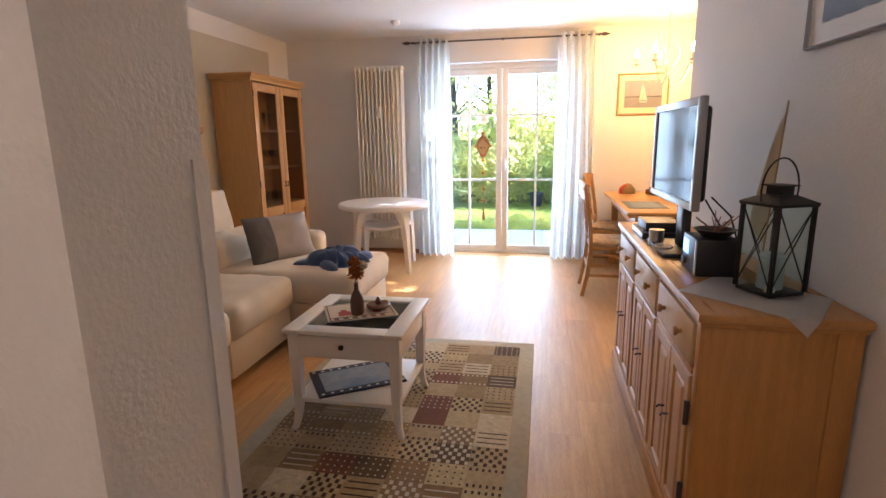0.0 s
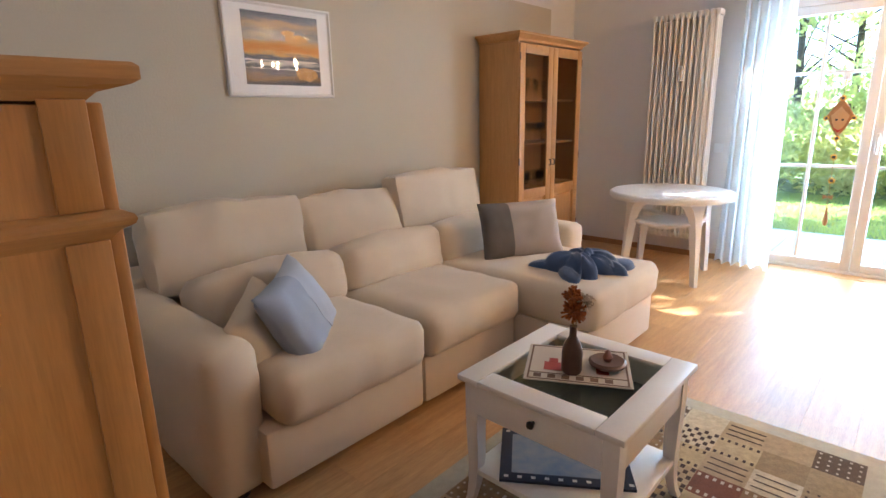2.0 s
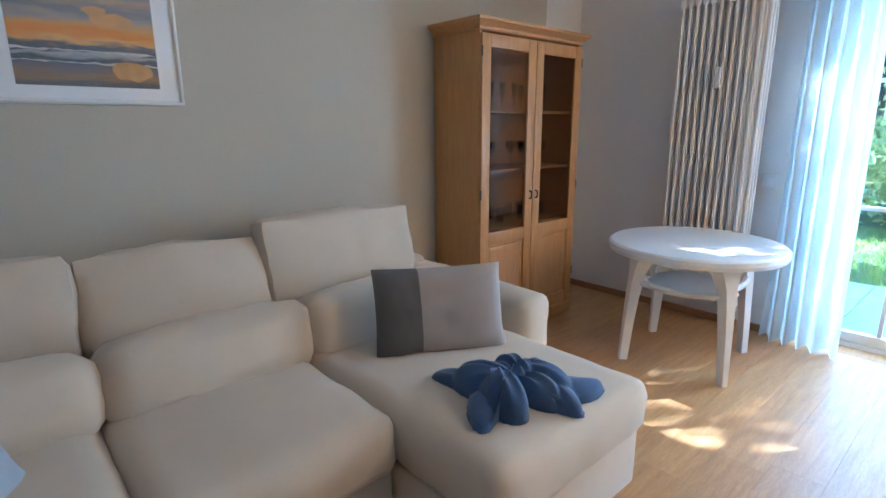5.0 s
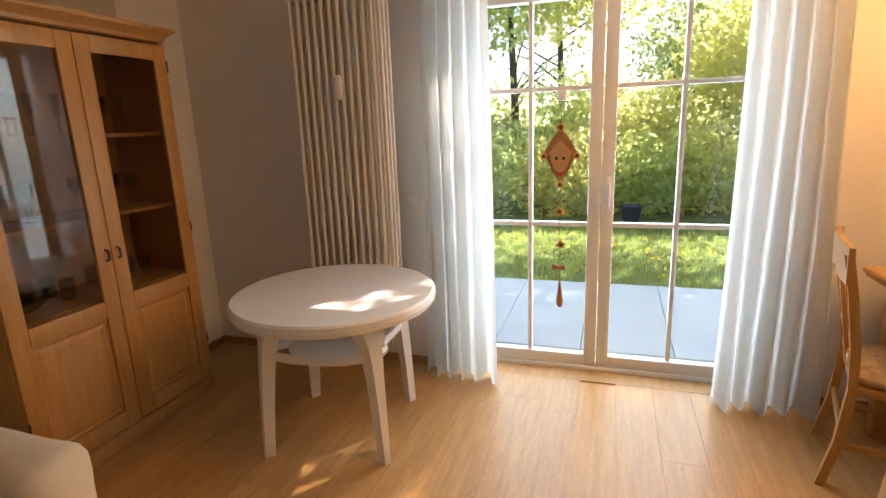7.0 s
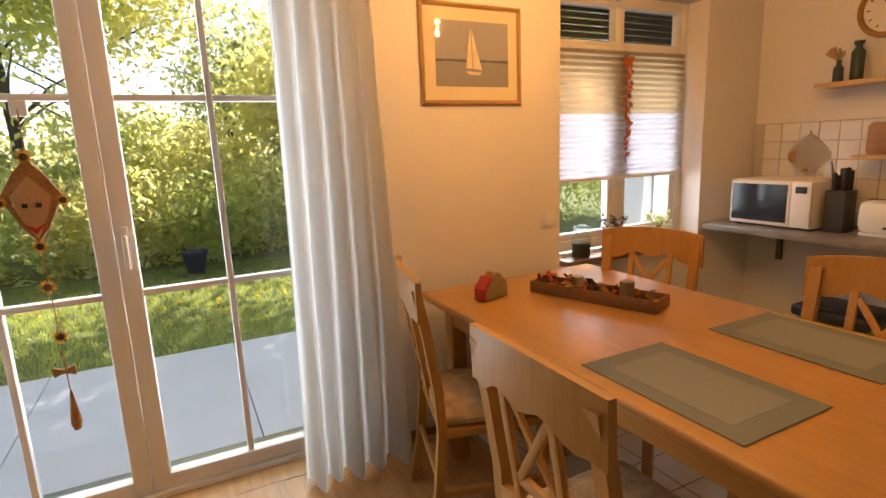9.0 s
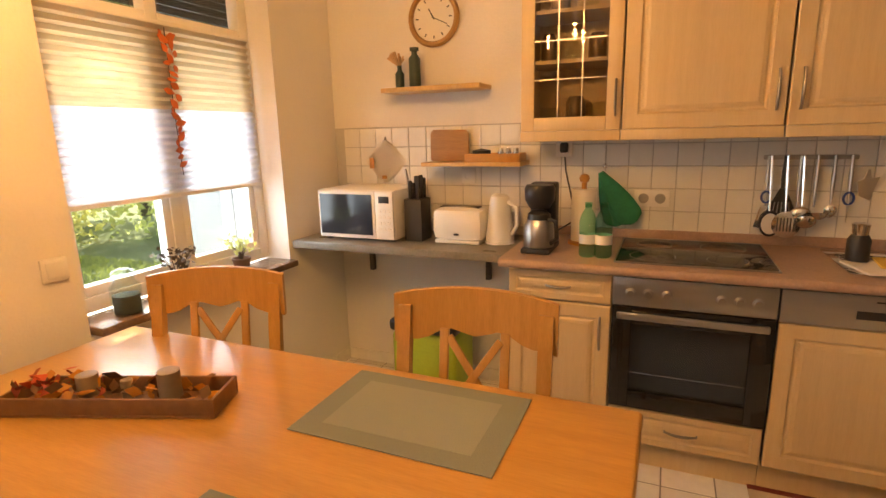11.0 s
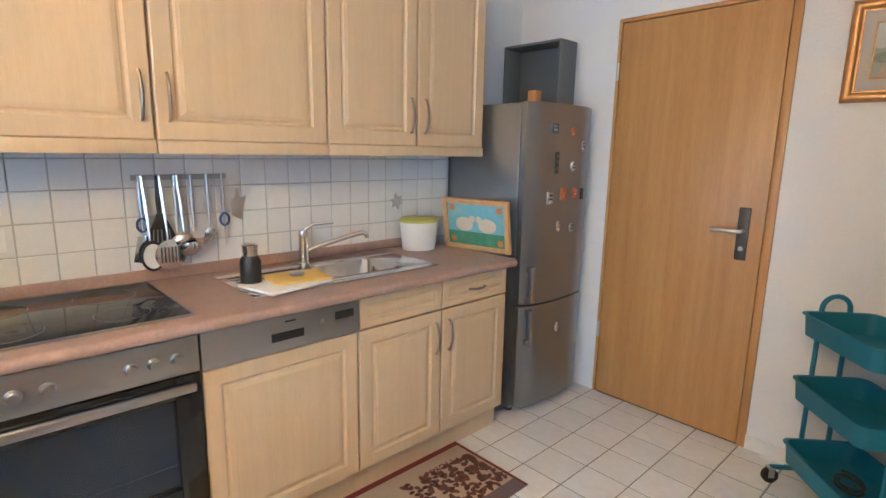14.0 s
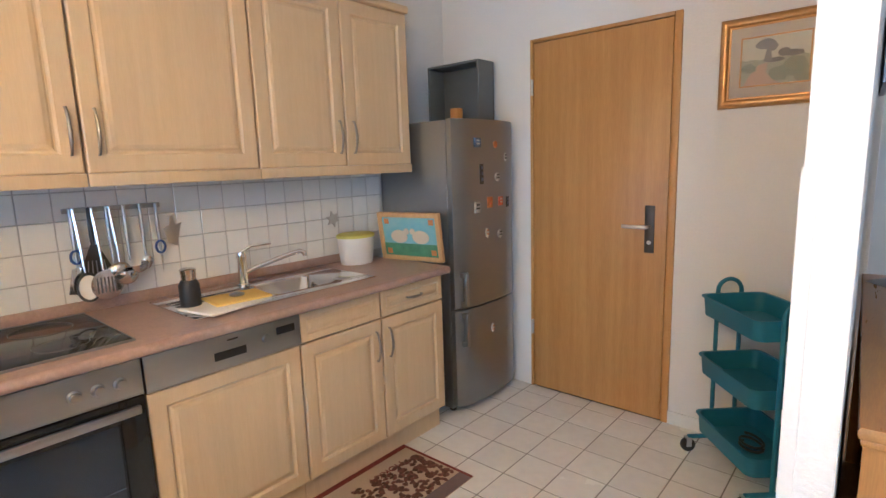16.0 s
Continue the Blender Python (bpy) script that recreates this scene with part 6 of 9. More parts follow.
def coffee_table_things():
    H = 0.525
    n = thing("table_runner", "small printed place mat lying on the coffee table", "mat", (0.19, 3.24, H))
    m = Matrix.Translation((0.19, 3.24, 0)) @ Matrix.Rotation(radians(28), 4, "Z")
    def rp(name, bm, mt, parent=n):
        bm.transform(m)
        return part(name, bm, mt, parent, smooth=0)
    pg = rp("cloth", box(-0.17, 0.17, -0.135, 0.135, H + 0.001, H + 0.004), material("printed_linen", (0.55, 0.48, 0.38), 0.9, vary=0.1, grain=300, bump=0.3))
    red, br = material("red_print", (0.32, 0.05, 0.04), 0.9), material("brown_print", (0.16, 0.10, 0.07), 0.9)
    rp("stripe", boxes([(-0.16, 0.16, -0.128, -0.122, H + 0.004, H + 0.0048), (-0.16, 0.16, 0.122, 0.128, H + 0.004, H + 0.0048), (-0.16, -0.154, -0.12, 0.12, H + 0.004, H + 0.0048), (0.154, 0.16, -0.12, 0.12, H + 0.004, H + 0.0048), (-0.16, 0.16, -0.085, -0.08, H + 0.004, H + 0.0048)]), br)
    for a0, a1, b0, b1 in ((-0.11, -0.05, -0.06, 0.0), (-0.095, -0.065, 0.001, 0.03), (0.06, 0.10, -0.06, -0.02)):
        rp("motif", box(a0, a1, b0, b1, H + 0.004, H + 0.0048), red)
    rp("print_mark", boxes([(-0.14 + 0.045 * k, -0.115 + 0.045 * k, -0.115, -0.09, H + 0.004, H + 0.0048) for k in range(6)]), br)
    v = thing("bud_vase", "brown bottle vase with dried flower heads", "vase", (0.20, 3.18, H + 0.004))
    part("bottle", lathe([(0, 0.0), (0.030, 0.0), (0.034, 0.01), (0.034, 0.07), (0.026, 0.10), (0.012, 0.125), (0.011, 0.155), (0.013, 0.16), (0, 0.155)], (0.20, 3.18, H + 0.0055), 20), material("brown_stoneware", (0.085, 0.045, 0.03), 0.35, vary=0.2), v)
    STEM = material("dry_stem", (0.25, 0.18, 0.08), 0.9)
    for dx, dy in ((0.0, 0.0), (0.012, 0.006), (-0.008, 0.008)):
        part("stem", tube([(0.20, 3.18, H + 0.14), (0.20 + dx, 3.18 + dy, H + 0.20), (0.20 + 2.4 * dx, 3.18 + 2.4 * dy, H + 0.25)], 0.002, 5), STEM, v)
    def burst(cx, cy, cz, r, k, sd, mt):
        rr = random.Random(sd)
        bm = bmesh.new()
        for _ in range(k):
            d = Vector((rr.gauss(0, 1), rr.gauss(0, 1), rr.gauss(0.5, 1))).normalized()
            c = Vector((cx, cy, cz))
            tube([c, c + d * r * rr.uniform(0.6, 1.1)], 0.003, 4, bm, radii=[0.0015, 0.004])
        return part("flower_head", bm, mt, v, smooth=0)
    RUST = material("rust_dried_petal", (0.34, 0.10, 0.02), 0.95, island=0.4)
    burst(0.20, 3.18, H + 0.215, 0.042, 150, 1, RUST)
    burst(0.195, 3.178, H + 0.265, 0.034, 110, 5, RUST)
    burst(0.225, 3.205, H + 0.245, 0.032, 90, 2, material("cream_dried_petal", (0.60, 0.48, 0.32), 0.95, island=0.3))
    p = thing("candle_dish", "dark wooden candle dish with spiral knob", "candle holder", (0.29, 3.30, H + 0.004))
    part("dish", lathe([(0, 0), (0.04, 0), (0.06, 0.012), (0.062, 0.02), (0.054, 0.026), (0.02, 0.022), (0, 0.022)], (0.275, 3.285, H + 0.0055), 24), material("dark_turned_wood", (0.14, 0.07, 0.04), 0.45, vary=0.2, scale=20), p)
    part("knob", lathe([(0.012, 0.022), (0.018, 0.035), (0.010, 0.05), (0.006, 0.058), (0, 0.062)], (0.275, 3.285, H + 0.0055), 14), material("brown_wax", (0.20, 0.08, 0.05), 0.5), p)
    b = thing("calendar_book", "large blue picture book lying on the lower shelf", "book", (0.17, 3.2, 0.172))
    m2 = Matrix.Translation((0.17, 3.205, 0)) @ Matrix.Rotation(radians(34), 4, "Z")
    def rb(name, bm, mt, label=""):
        bm.transform(m2)
        return part(name, bm, mt, b, label, smooth=0)
    rb("cover", box(-0.22, 0.22, -0.15, 0.15, 0.1725, 0.182), material("dark_blue_cover", (0.02, 0.03, 0.06), 0.35, vary=0.2))
    rb("cover_photo", box(-0.18, 0.18, -0.11, 0.11, 0.182, 0.1828), paint("pale_harbour_print", (0.20, 0.26, 0.34), (0.42, 0.40, 0.38)), "faded harbour scene")
    bl = [(-0.205 + 0.045 * k, -0.19 + 0.045 * k, y, y + 0.012, 0.182, 0.1829) for k in range(10) for y in (-0.136, 0.124)]
    rb("border_mark", boxes(bl), WHITE)


coffee_table_things()

# ---- dining area ----
def dining_table():
    x0, x1, y0, y1, H = 1.755, 2.716, 5.14, 6.86, 0.785
    t = thing("dining_table", "light wood dining table with turned under legs", "dining table", (2.235, 6.0, 0))
    part("tabletop", box(x0, x1, y0, y1, H - 0.03, H, 0.012, 3), TABLE_WOOD, t)
    part("edge_moulding", boxes([(x0 + 0.012, x1 - 0.012, y0 + 0.012, y1 - 0.012, H - 0.045, H - 0.03)], 0.006), TABLE_WOOD, t)
    part("apron", boxes([(x0 + 0.08, x1 - 0.08, y0 + 0.08, y0 + 0.10, 0.65, H - 0.045), (x0 + 0.08, x1 - 0.08, y1 - 0.10, y1 - 0.08, 0.65, H - 0.045),
                         (x0 + 0.08, x0 + 0.10, y0 + 0.10, y1 - 0.10, 0.65, H - 0.045), (x1 - 0.10, x1 - 0.08, y0 + 0.10, y1 - 0.10, 0.65, H - 0.045)], 0.003), TABLE_WOOD, t)
    for x in (x0 + 0.11, x1 - 0.11):
        for y in (y0 + 0.11, y1 - 0.11):
            part("leg", box(x - 0.035, x + 0.035, y - 0.035, y + 0.035, 0.002, H - 0.046, 0.006), TABLE_WOOD, t)


dining_table()


def dining_chair():
    """Built facing +y at the origin: seat, X back, curved top rail."""
    CHAIR = material("beech_chair", (0.47, 0.255, 0.08), 0.36, vary=0.12, scale=6, grain=40, bump=0.03, stretch=(8, 8, 0.7), color2=(0.39, 0.20, 0.055))
    c = thing("dining_chair", "light wood dining chair with crossed back slats", "chair", group="chairs round the dining table")
    part("seat_frame", box(-0.215, 0.215, -0.20, 0.22, 0.41, 0.445, 0.008), CHAIR, c)
    for s in (-1, 1):
        part("front_leg", prism([(s * 0.205, 0.0), (s * 0.17, 0.0), (s * 0.165, 0.41), (s * 0.21, 0.41)], 0.165, 0.20, "y", bevel=0.003), CHAIR, c)
        bm = bmesh.new()
        rows = []
        for z, y in ((0.0, -0.255), (0.20, -0.215), (0.43, -0.195), (0.60, -0.205), (0.80, -0.235), (0.955, -0.265)):
            x = s * 0.20
            rows.append([bm.verts.new((x + a * 0.019, y + b * 0.016, z)) for a, b in ((-1, -1), (1, -1), (1, 1), (-1, 1))])
        for p, q in zip(rows, rows[1:]):
            for i in range(4):
                bm.faces.new((p[i], p[(i + 1) % 4], q[(i + 1) % 4], q[i]))
        bm.faces.new(rows[0])
        bm.faces.new(rows[-1])
        part("back_post", bm, CHAIR, c, smooth=50)
    bm = bmesh.new()
    cols = []
    n = 14
    for i in range(n + 1):
        u = 2 * i / n - 1
        x, y = u * 0.232, -0.255 - 0.030 * (1 - u * u)
        lo = 0.845 + 0.035 * (1 - u * u) - 0.012 * math.cos(3 * math.pi * u) * (abs(u) < 0.85)
        hi = 0.985 + 0.022 * (1 - u * u)
        cols.append([bm.verts.new(p) for p in ((x, y - 0.011, lo), (x, y + 0.011, lo), (x, y + 0.005, hi), (x, y - 0.015, hi))])
    for p, q in zip(cols, cols[1:]):
        for i in range(4):
            bm.faces.new((p[i], p[(i + 1) % 4], q[(i + 1) % 4], q[i]))
    bm.faces.new(cols[0])
    bm.faces.new(cols[-1])
    part("top_rail", bm, CHAIR, c, smooth=50)
    for s in (-1, 1):
        part("back_slat", box(s * 0.088 - 0.013, s * 0.088 + 0.013, -0.008, 0.008, -0.19, 0.19, 0.003, m=Matrix.Translation((0, -0.243, 0.70)) @ Matrix.Rotation(radians(9), 4, "X")), CHAIR, c)
        part("cross_slat", box(-0.011, 0.011, -0.006, 0.006, -0.135, 0.135, 0.002, m=Matrix.Translation((0, -0.248 - 0.004 * s, 0.755)) @ Matrix.Rotation(radians(9), 4, "X") @ Matrix.Rotation(radians(34 * s), 4, "Y")), CHAIR, c)
    part("lower_rail", box(-0.182, 0.182, -0.012, 0.012, -0.022, 0.022, 0.003, m=Matrix.Translation((0, -0.208, 0.535))), CHAIR, c)
    part("mid_rail", box(-0.075, 0.075, -0.008, 0.008, -0.013, 0.013, 0.003, m=Matrix.Translation((0, -0.232, 0.645))), CHAIR, c)
    for s in (-1, 1):
        part("side_stretcher", box(s * 0.188 - 0.010, s * 0.188 + 0.010, -0.21, 0.17, 0.17, 0.195, 0.003), CHAIR, c)
    part("front_stretcher", box(-0.18, 0.18, 0.172, 0.19, 0.22, 0.245, 0.003), CHAIR, c)
    part("rear_stretcher", box(-0.18, 0.18, -0.222, -0.205, 0.24, 0.265, 0.003), CHAIR, c)
    pad = material("patterned_seat_cloth", (0.50, 0.38, 0.22), 0.95, vary=0.5, scale=18, grain=200, bump=0.3, color2=(0.26, 0.18, 0.10))
    part("seat_pad", cushion((0.40, 0.40, 0.05), 0.022, Matrix.Translation((0, 0.015, 0.466)), 0.012, 0.004, 2, 12), pad, c, "patterned tie-on seat pad")
    return c


chair = dining_chair()
CHAIR_POSES = [pose(1.71, 5.632, 0.001, 0, 0, -90), pose(1.806, 6.45, 0.001, 0, 0, -105), pose(2.545, 5.57, 0.001, 0, 0, 95), pose(2.53, 6.41, 0.001, 0, 0, 111)]
for m in CHAIR_POSES[1:]:
    copy_thing(chair, m)
chair.matrix_basis = CHAIR_POSES[0]


def chandelier():
    cx, cy = 2.15, 6.0
    SIL = material("aged_silver", (0.50, 0.46, 0.40), 0.35, metal=0.9, vary=0.15)
    t = thing("chandelier", "five armed silver chandelier with lit candle bulbs", "chandelier", (cx, cy, 2.53))
    part("hook", tube([(cx, cy, 2.53), (cx, cy, 2.49), (cx + 0.012, cy, 2.48), (cx, cy, 2.465)], 0.004, 6), SIL, t)
    bm = bmesh.new()
    for k in range(7):
        c = (cx, cy, 2.45 - 0.024 * k)
        ax = (1, 0, 0) if k % 2 else (0, 1, 0)
        tube([Vector(c) + Vector(ax) * 0.008 * math.cos(2 * math.pi * i / 10) + Vector((0, 0, 0.015 * math.sin(2 * math.pi * i / 10))) for i in range(10)], 0.0022, 5, bm, closed=True)
    part("chain", bm, SIL, t)
    part("swag_cable", tube([(cx, cy, 2.44), (cx + 0.06, cy + 0.02, 2.38), (cx + 0.16, cy + 0.05, 2.35), (cx + 0.28, cy + 0.09, 2.40), (cx + 0.36, cy + 0.12, 2.528)], 0.003, 6), SIL, t)
    part("stem", lathe([(0.004, 2.28), (0.012, 2.24), (0.006, 2.20), (0.016, 2.16), (0.007, 2.10), (0.014, 2.02), (0.022, 1.97), (0.012, 1.93), (0.016, 1.90), (0.004, 1.86), (0, 1.84)], (cx, cy, 0), 14), SIL, t)
    hot = glow("lit_bulb", (1.0, 0.72, 0.38), 28.0)
    for k in range(5):
        a = radians(72 * k + 20)
        d = Vector((math.cos(a), math.sin(a), 0))
        pts = [Vector((cx, cy, 1.94))]
        for i in range(1, 13):
            u = i / 12
            pts.append(Vector((cx, cy, 0)) + d * (0.26 * u) + Vector((0, 0, 1.94 - 0.10 * math.sin(math.pi * min(1, u * 1.15)) + 0.06 * max(0, u - 0.7) / 0.3)))
        arm = part("arm", tube(pts, 0.0045, 6), SIL, t)
        pts2 = [Vector((cx, cy, 0)) + d * (0.02 + 0.10 * math.sin(math.pi * i / 12)) + Vector((0, 0, 2.24 - 0.30 * i / 12)) for i in range(13)]
        part("scroll", tube(pts2, 0.003, 6), SIL, t)
        e = pts[-1]
        part("drip_pan", lathe([(0.004, 0), (0.03, 0.012), (0.032, 0.016), (0.01, 0.012), (0, 0.012)], e, 16), SIL, t)
        part("candle_sleeve", lathe([(0.010, 0.012), (0.010, 0.075), (0, 0.075)], e, 12), CREAM, t)
        b = part("bulb", lathe([(0.006, 0.075), (0.014, 0.09), (0.017, 0.105), (0.011, 0.125), (0.003, 0.145), (0, 0.147)], e, 12), hot, t, "lit candle bulb")
        lamp("bulb_light", "POINT", Matrix.Translation(e + Vector((0, 0, 0.165))), BULB, (1.0, 0.52, 0.15), radius=0.016)


chandelier()

# ---- kitchen ----
WORKTOP = material("rose_brown_worktop", (0.41, 0.28, 0.225), 0.35, vary=0.2, scale=14, grain=90, bump=0.02)
GREYTOP = material("grey_stone_counter", (0.22, 0.21, 0.19), 0.3, vary=0.25, scale=10, grain=80, bump=0.02)
FX = 3.66  # front plane of the base units


def bow_handle(parent, p0, p1, out):
    """A bow handle between two points, standing off along out."""
    a, b, o = Vector(p0), Vector(p1), Vector(out)
    pts = [a] + [a + (b - a) * (i / 8) + o * 0.028 * math.sin(math.pi * (0.12 + 0.76 * i / 8)) for i in range(9)] + [b]
    return part("handle", tube(pts, 0.006, 8, radii=[0.004] + [0.0045 + 0.002 * math.sin(math.pi * i / 8) for i in range(9)] + [0.004]), PEWTER, parent, "aged pewter bow handle")


def base_unit(name, label, y0, y1, fronts):
    u = thing(name, label, "kitchen unit", (3.95, (y0 + y1) / 2, 0), "kitchen base units")
    part("carcass", boxes([(FX + 0.02, 4.24, y0 + 0.001, y0 + 0.017, 0.12, 0.86), (FX + 0.02, 4.24, y1 - 0.017, y1 - 0.001, 0.12, 0.86), (FX + 0.02, 4.24, y0 + 0.017, y1 - 0.017, 0.12, 0.136)]), MAPLE, u)
    part("plinth", box(FX + 0.05, FX + 0.066, y0, y1, 0.0, 0.12), MAPLE, u)
    for kind, a, b, z0, z1, hy in fronts:
        if kind == "drawer":
            d = part("drawer", raised_panel(a + 0.002, b - 0.002, z0, z1, FX, -1, 0.03, 0.006), MAPLE, u, smooth=8)
            if hy:
                bow_handle(d, (FX, hy - 0.05, (z0 + z1) / 2), (FX, hy + 0.05, (z0 + z1) / 2), (-1, 0, 0))
        else:
            d = part("door", raised_panel(a + 0.002, b - 0.002, z0, z1, FX, -1, 0.055, 0.009), MAPLE, u, smooth=8)
            if hy:
                bow_handle(d, (FX, hy, z1 - 0.19), (FX, hy, z1 - 0.05), (-1, 0, 0))
    return u


base_unit("base_unit", "maple base unit with drawer over a panel door", 5.302, 5.738, [("drawer", 5.302, 5.738, 0.725, 0.852, 5.52), ("door", 5.302, 5.738, 0.125, 0.718, 5.345)])
base_unit("sink_unit", "maple sink unit with two panel doors", 3.262, 4.134, [("drawer", 3.698, 4.134, 0.725, 0.852, 0), ("drawer", 3.262, 3.694, 0.725, 0.852, 3.478), ("door", 3.698, 4.134, 0.125, 0.718, 3.735), ("door", 3.262, 3.694, 0.125, 0.718, 3.655)])


def oven():
    y0, y1 = 4.722, 5.298
    o = thing("oven", "built-in steel oven with black glass door", "oven", (3.95, 5.01, 0))
    GLOSSBLACK = material("black_oven_glass", (0.012, 0.012, 0.013), 0.07, vary=0.0, bump=0)
    part("body", box(FX + 0.02, 4.20, y0 + 0.004, y1 - 0.004, 0.13, 0.855), BLACK, o)
    part("control_panel", box(FX - 0.012, FX + 0.02, y0, y1, 0.735, 0.852, 0.003), STEEL, o)
    for y in (5.23, 5.165, 5.095, 4.905, 4.845, 4.785):
        part("control_knob", lathe([(0.020, 0), (0.019, 0.004), (0.015, 0.006), (0.014, 0.020), (0, 0.021)], (0, 0, 0), 18), STEEL, o).matrix_basis = Matrix.Translation((FX - 0.012 - 3.95, y - 5.01, 0.79)) @ Matrix.Rotation(radians(-90), 4, "Y") @ Matrix.Translation((3.95, 5.01, 0))
    d = part("oven_door", boxes([(FX - 0.012, FX + 0.02, y0, y0 + 0.075, 0.29, 0.73), (FX - 0.012, FX + 0.02, y1 - 0.075, y1, 0.29, 0.73), (FX - 0.012, FX + 0.02, y0 + 0.075, y1 - 0.075, 0.66, 0.73), (FX - 0.012, FX + 0.02, y0 + 0.075, y1 - 0.075, 0.29, 0.365)], 0.003), GLOSSBLACK, o)
    part("oven_window", box(FX - 0.008, FX - 0.004, y0 + 0.074, y1 - 0.074, 0.364, 0.661), glass("tinted_oven_glass", (0.72, 0.75, 0.80)), d, smooth=0)
    part("oven_cavity", boxes([(FX + 0.019, FX + 0.0195, y0 + 0.076, y1 - 0.076, 0.366, 0.659)]), material("grey_enamel", (0.10, 0.11, 0.125), 0.3), d, smooth=0)
    bm = bmesh.new()
    for k in range(9):
        y = y0 + 0.10 + k * 0.047
        tube([(FX + 0.012, y, 0.44), (FX + 0.016, y, 0.44)], 0.0015, 5, bm)
    tube([(FX + 0.010, y0 + 0.08, 0.44), (FX + 0.010, y1 - 0.08, 0.44)], 0.0025, 6, bm)
    part("oven_rack", bm, CHROME, d)
    part("door_handle", boxes([(FX - 0.040, FX - 0.022, y0 + 0.02, y1 - 0.02, 0.683, 0.712)], 0.006), STEEL, d, "flat steel bar handle")
    part("handle_post", boxes([(FX - 0.024, FX - 0.012, y0 + 0.05, y0 + 0.07, 0.69, 0.705), (FX - 0.024, FX - 0.012, y1 - 0.07, y1 - 0.05, 0.69, 0.705)]), STEEL, d)
    w = part("drawer", raised_panel(y0 + 0.002, y1 - 0.002, 0.125, 0.283, FX, -1, 0.03, 0.006), MAPLE, o, "maple drawer under the oven", smooth=8)
    bow_handle(w, (FX, 4.95, 0.205), (FX, 5.07, 0.205), (-1, 0, 0))
    part("plinth", box(FX + 0.05, FX + 0.066, y0 - 0.002, y1 + 0.002, 0.0, 0.12), MAPLE, o)


oven()


def dishwasher():
    y0, y1 = 4.138, 4.716
    d = thing("dishwasher", "built-in dishwasher with steel panel and maple front", "dishwasher", (3.95, 4.427, 0))
    part("body", box(FX + 0.02, 4.20, y0 + 0.004, y1 - 0.004, 0.12, 0.855), STEEL, d)
    part("control_panel", box(FX - 0.010, FX + 0.02, y0, y1, 0.728, 0.852, 0.003), STEEL, d)
    part("grip_recess", box(FX - 0.0115, FX - 0.009, 4.37, 4.49, 0.765, 0.795, 0.001), BLACK, d)
    part("display", box(FX - 0.0115, FX - 0.009, 4.165, 4.245, 0.795, 0.825, 0.001), BLACK, d)
    part("small_button", box(FX - 0.013, FX - 0.009, 4.40, 4.44, 0.828, 0.833), BLACK, d)
    part("dial", lathe([(0.017, 0), (0.015, 0.012), (0, 0.013)], (0, 0, 0), 18), STEEL, d).matrix_basis = Matrix.Translation((FX - 0.010 - 3.95, 4.29 - 4.427, 0.795)) @ Matrix.Rotation(radians(-90), 4, "Y") @ Matrix.Translation((3.95, 4.427, 0))
    part("front_panel", raised_panel(y0 + 0.002, y1 - 0.002, 0.125, 0.722, FX, -1, 0.055, 0.009), MAPLE, d, smooth=8)
    part("plinth", box(FX + 0.05, FX + 0.066, y0 - 0.002, y1 + 0.002, 0.0, 0.12), MAPLE, d)


dishwasher()


def worktop():
    t = thing("worktop", "rose brown laminate worktop with back upstand", "worktop", (3.94, 4.5, 0.86))
    sx0, sx1, sy0, sy1 = 3.80, 4.10, 3.79, 4.14
    bm = bmesh.new()
    xs, ys = (3.628, sx0, sx1, 4.245), (3.25, sy0, sy1, 5.77)
    grid = {(i, j, k): bm.verts.new((xs[i], ys[j], (0.861, 0.90)[k])) for i in range(4) for j in range(4) for k in range(2)}
    solid = [(i, j) for i in range(3) for j in range(3) if (i, j) != (1, 1)]
    for i, j in solid:
        for k in range(2):
            bm.faces.new([grid[q] for q in ((i, j, k), (i + 1, j, k), (i + 1, j + 1, k), (i, j + 1, k))])
        for di, dj, p, q in ((0, -1, (i, j), (i + 1, j)), (0, 1, (i, j + 1), (i + 1, j + 1)), (-1, 0, (i, j), (i, j + 1)), (1, 0, (i + 1, j), (i + 1, j + 1))):
            if (i + di, j + dj) not in solid:
                bm.faces.new([grid[p + (0,)], grid[q + (0,)], grid[q + (1,)], grid[p + (1,)]])
    bmesh.ops.recalc_face_normals(bm, faces=bm.faces[:])
    part("slab", bm, WORKTOP, t, smooth=0)
    part("front_edge", tube([(3.628, 3.25, 0.8805), (3.628, 5.77, 0.8805)], 0.0195, 12), WORKTOP, t)
    part("upstand", box(4.228, 4.246, 3.25, 5.77, 0.90, 0.945, 0.005), WORKTOP, t)


worktop()


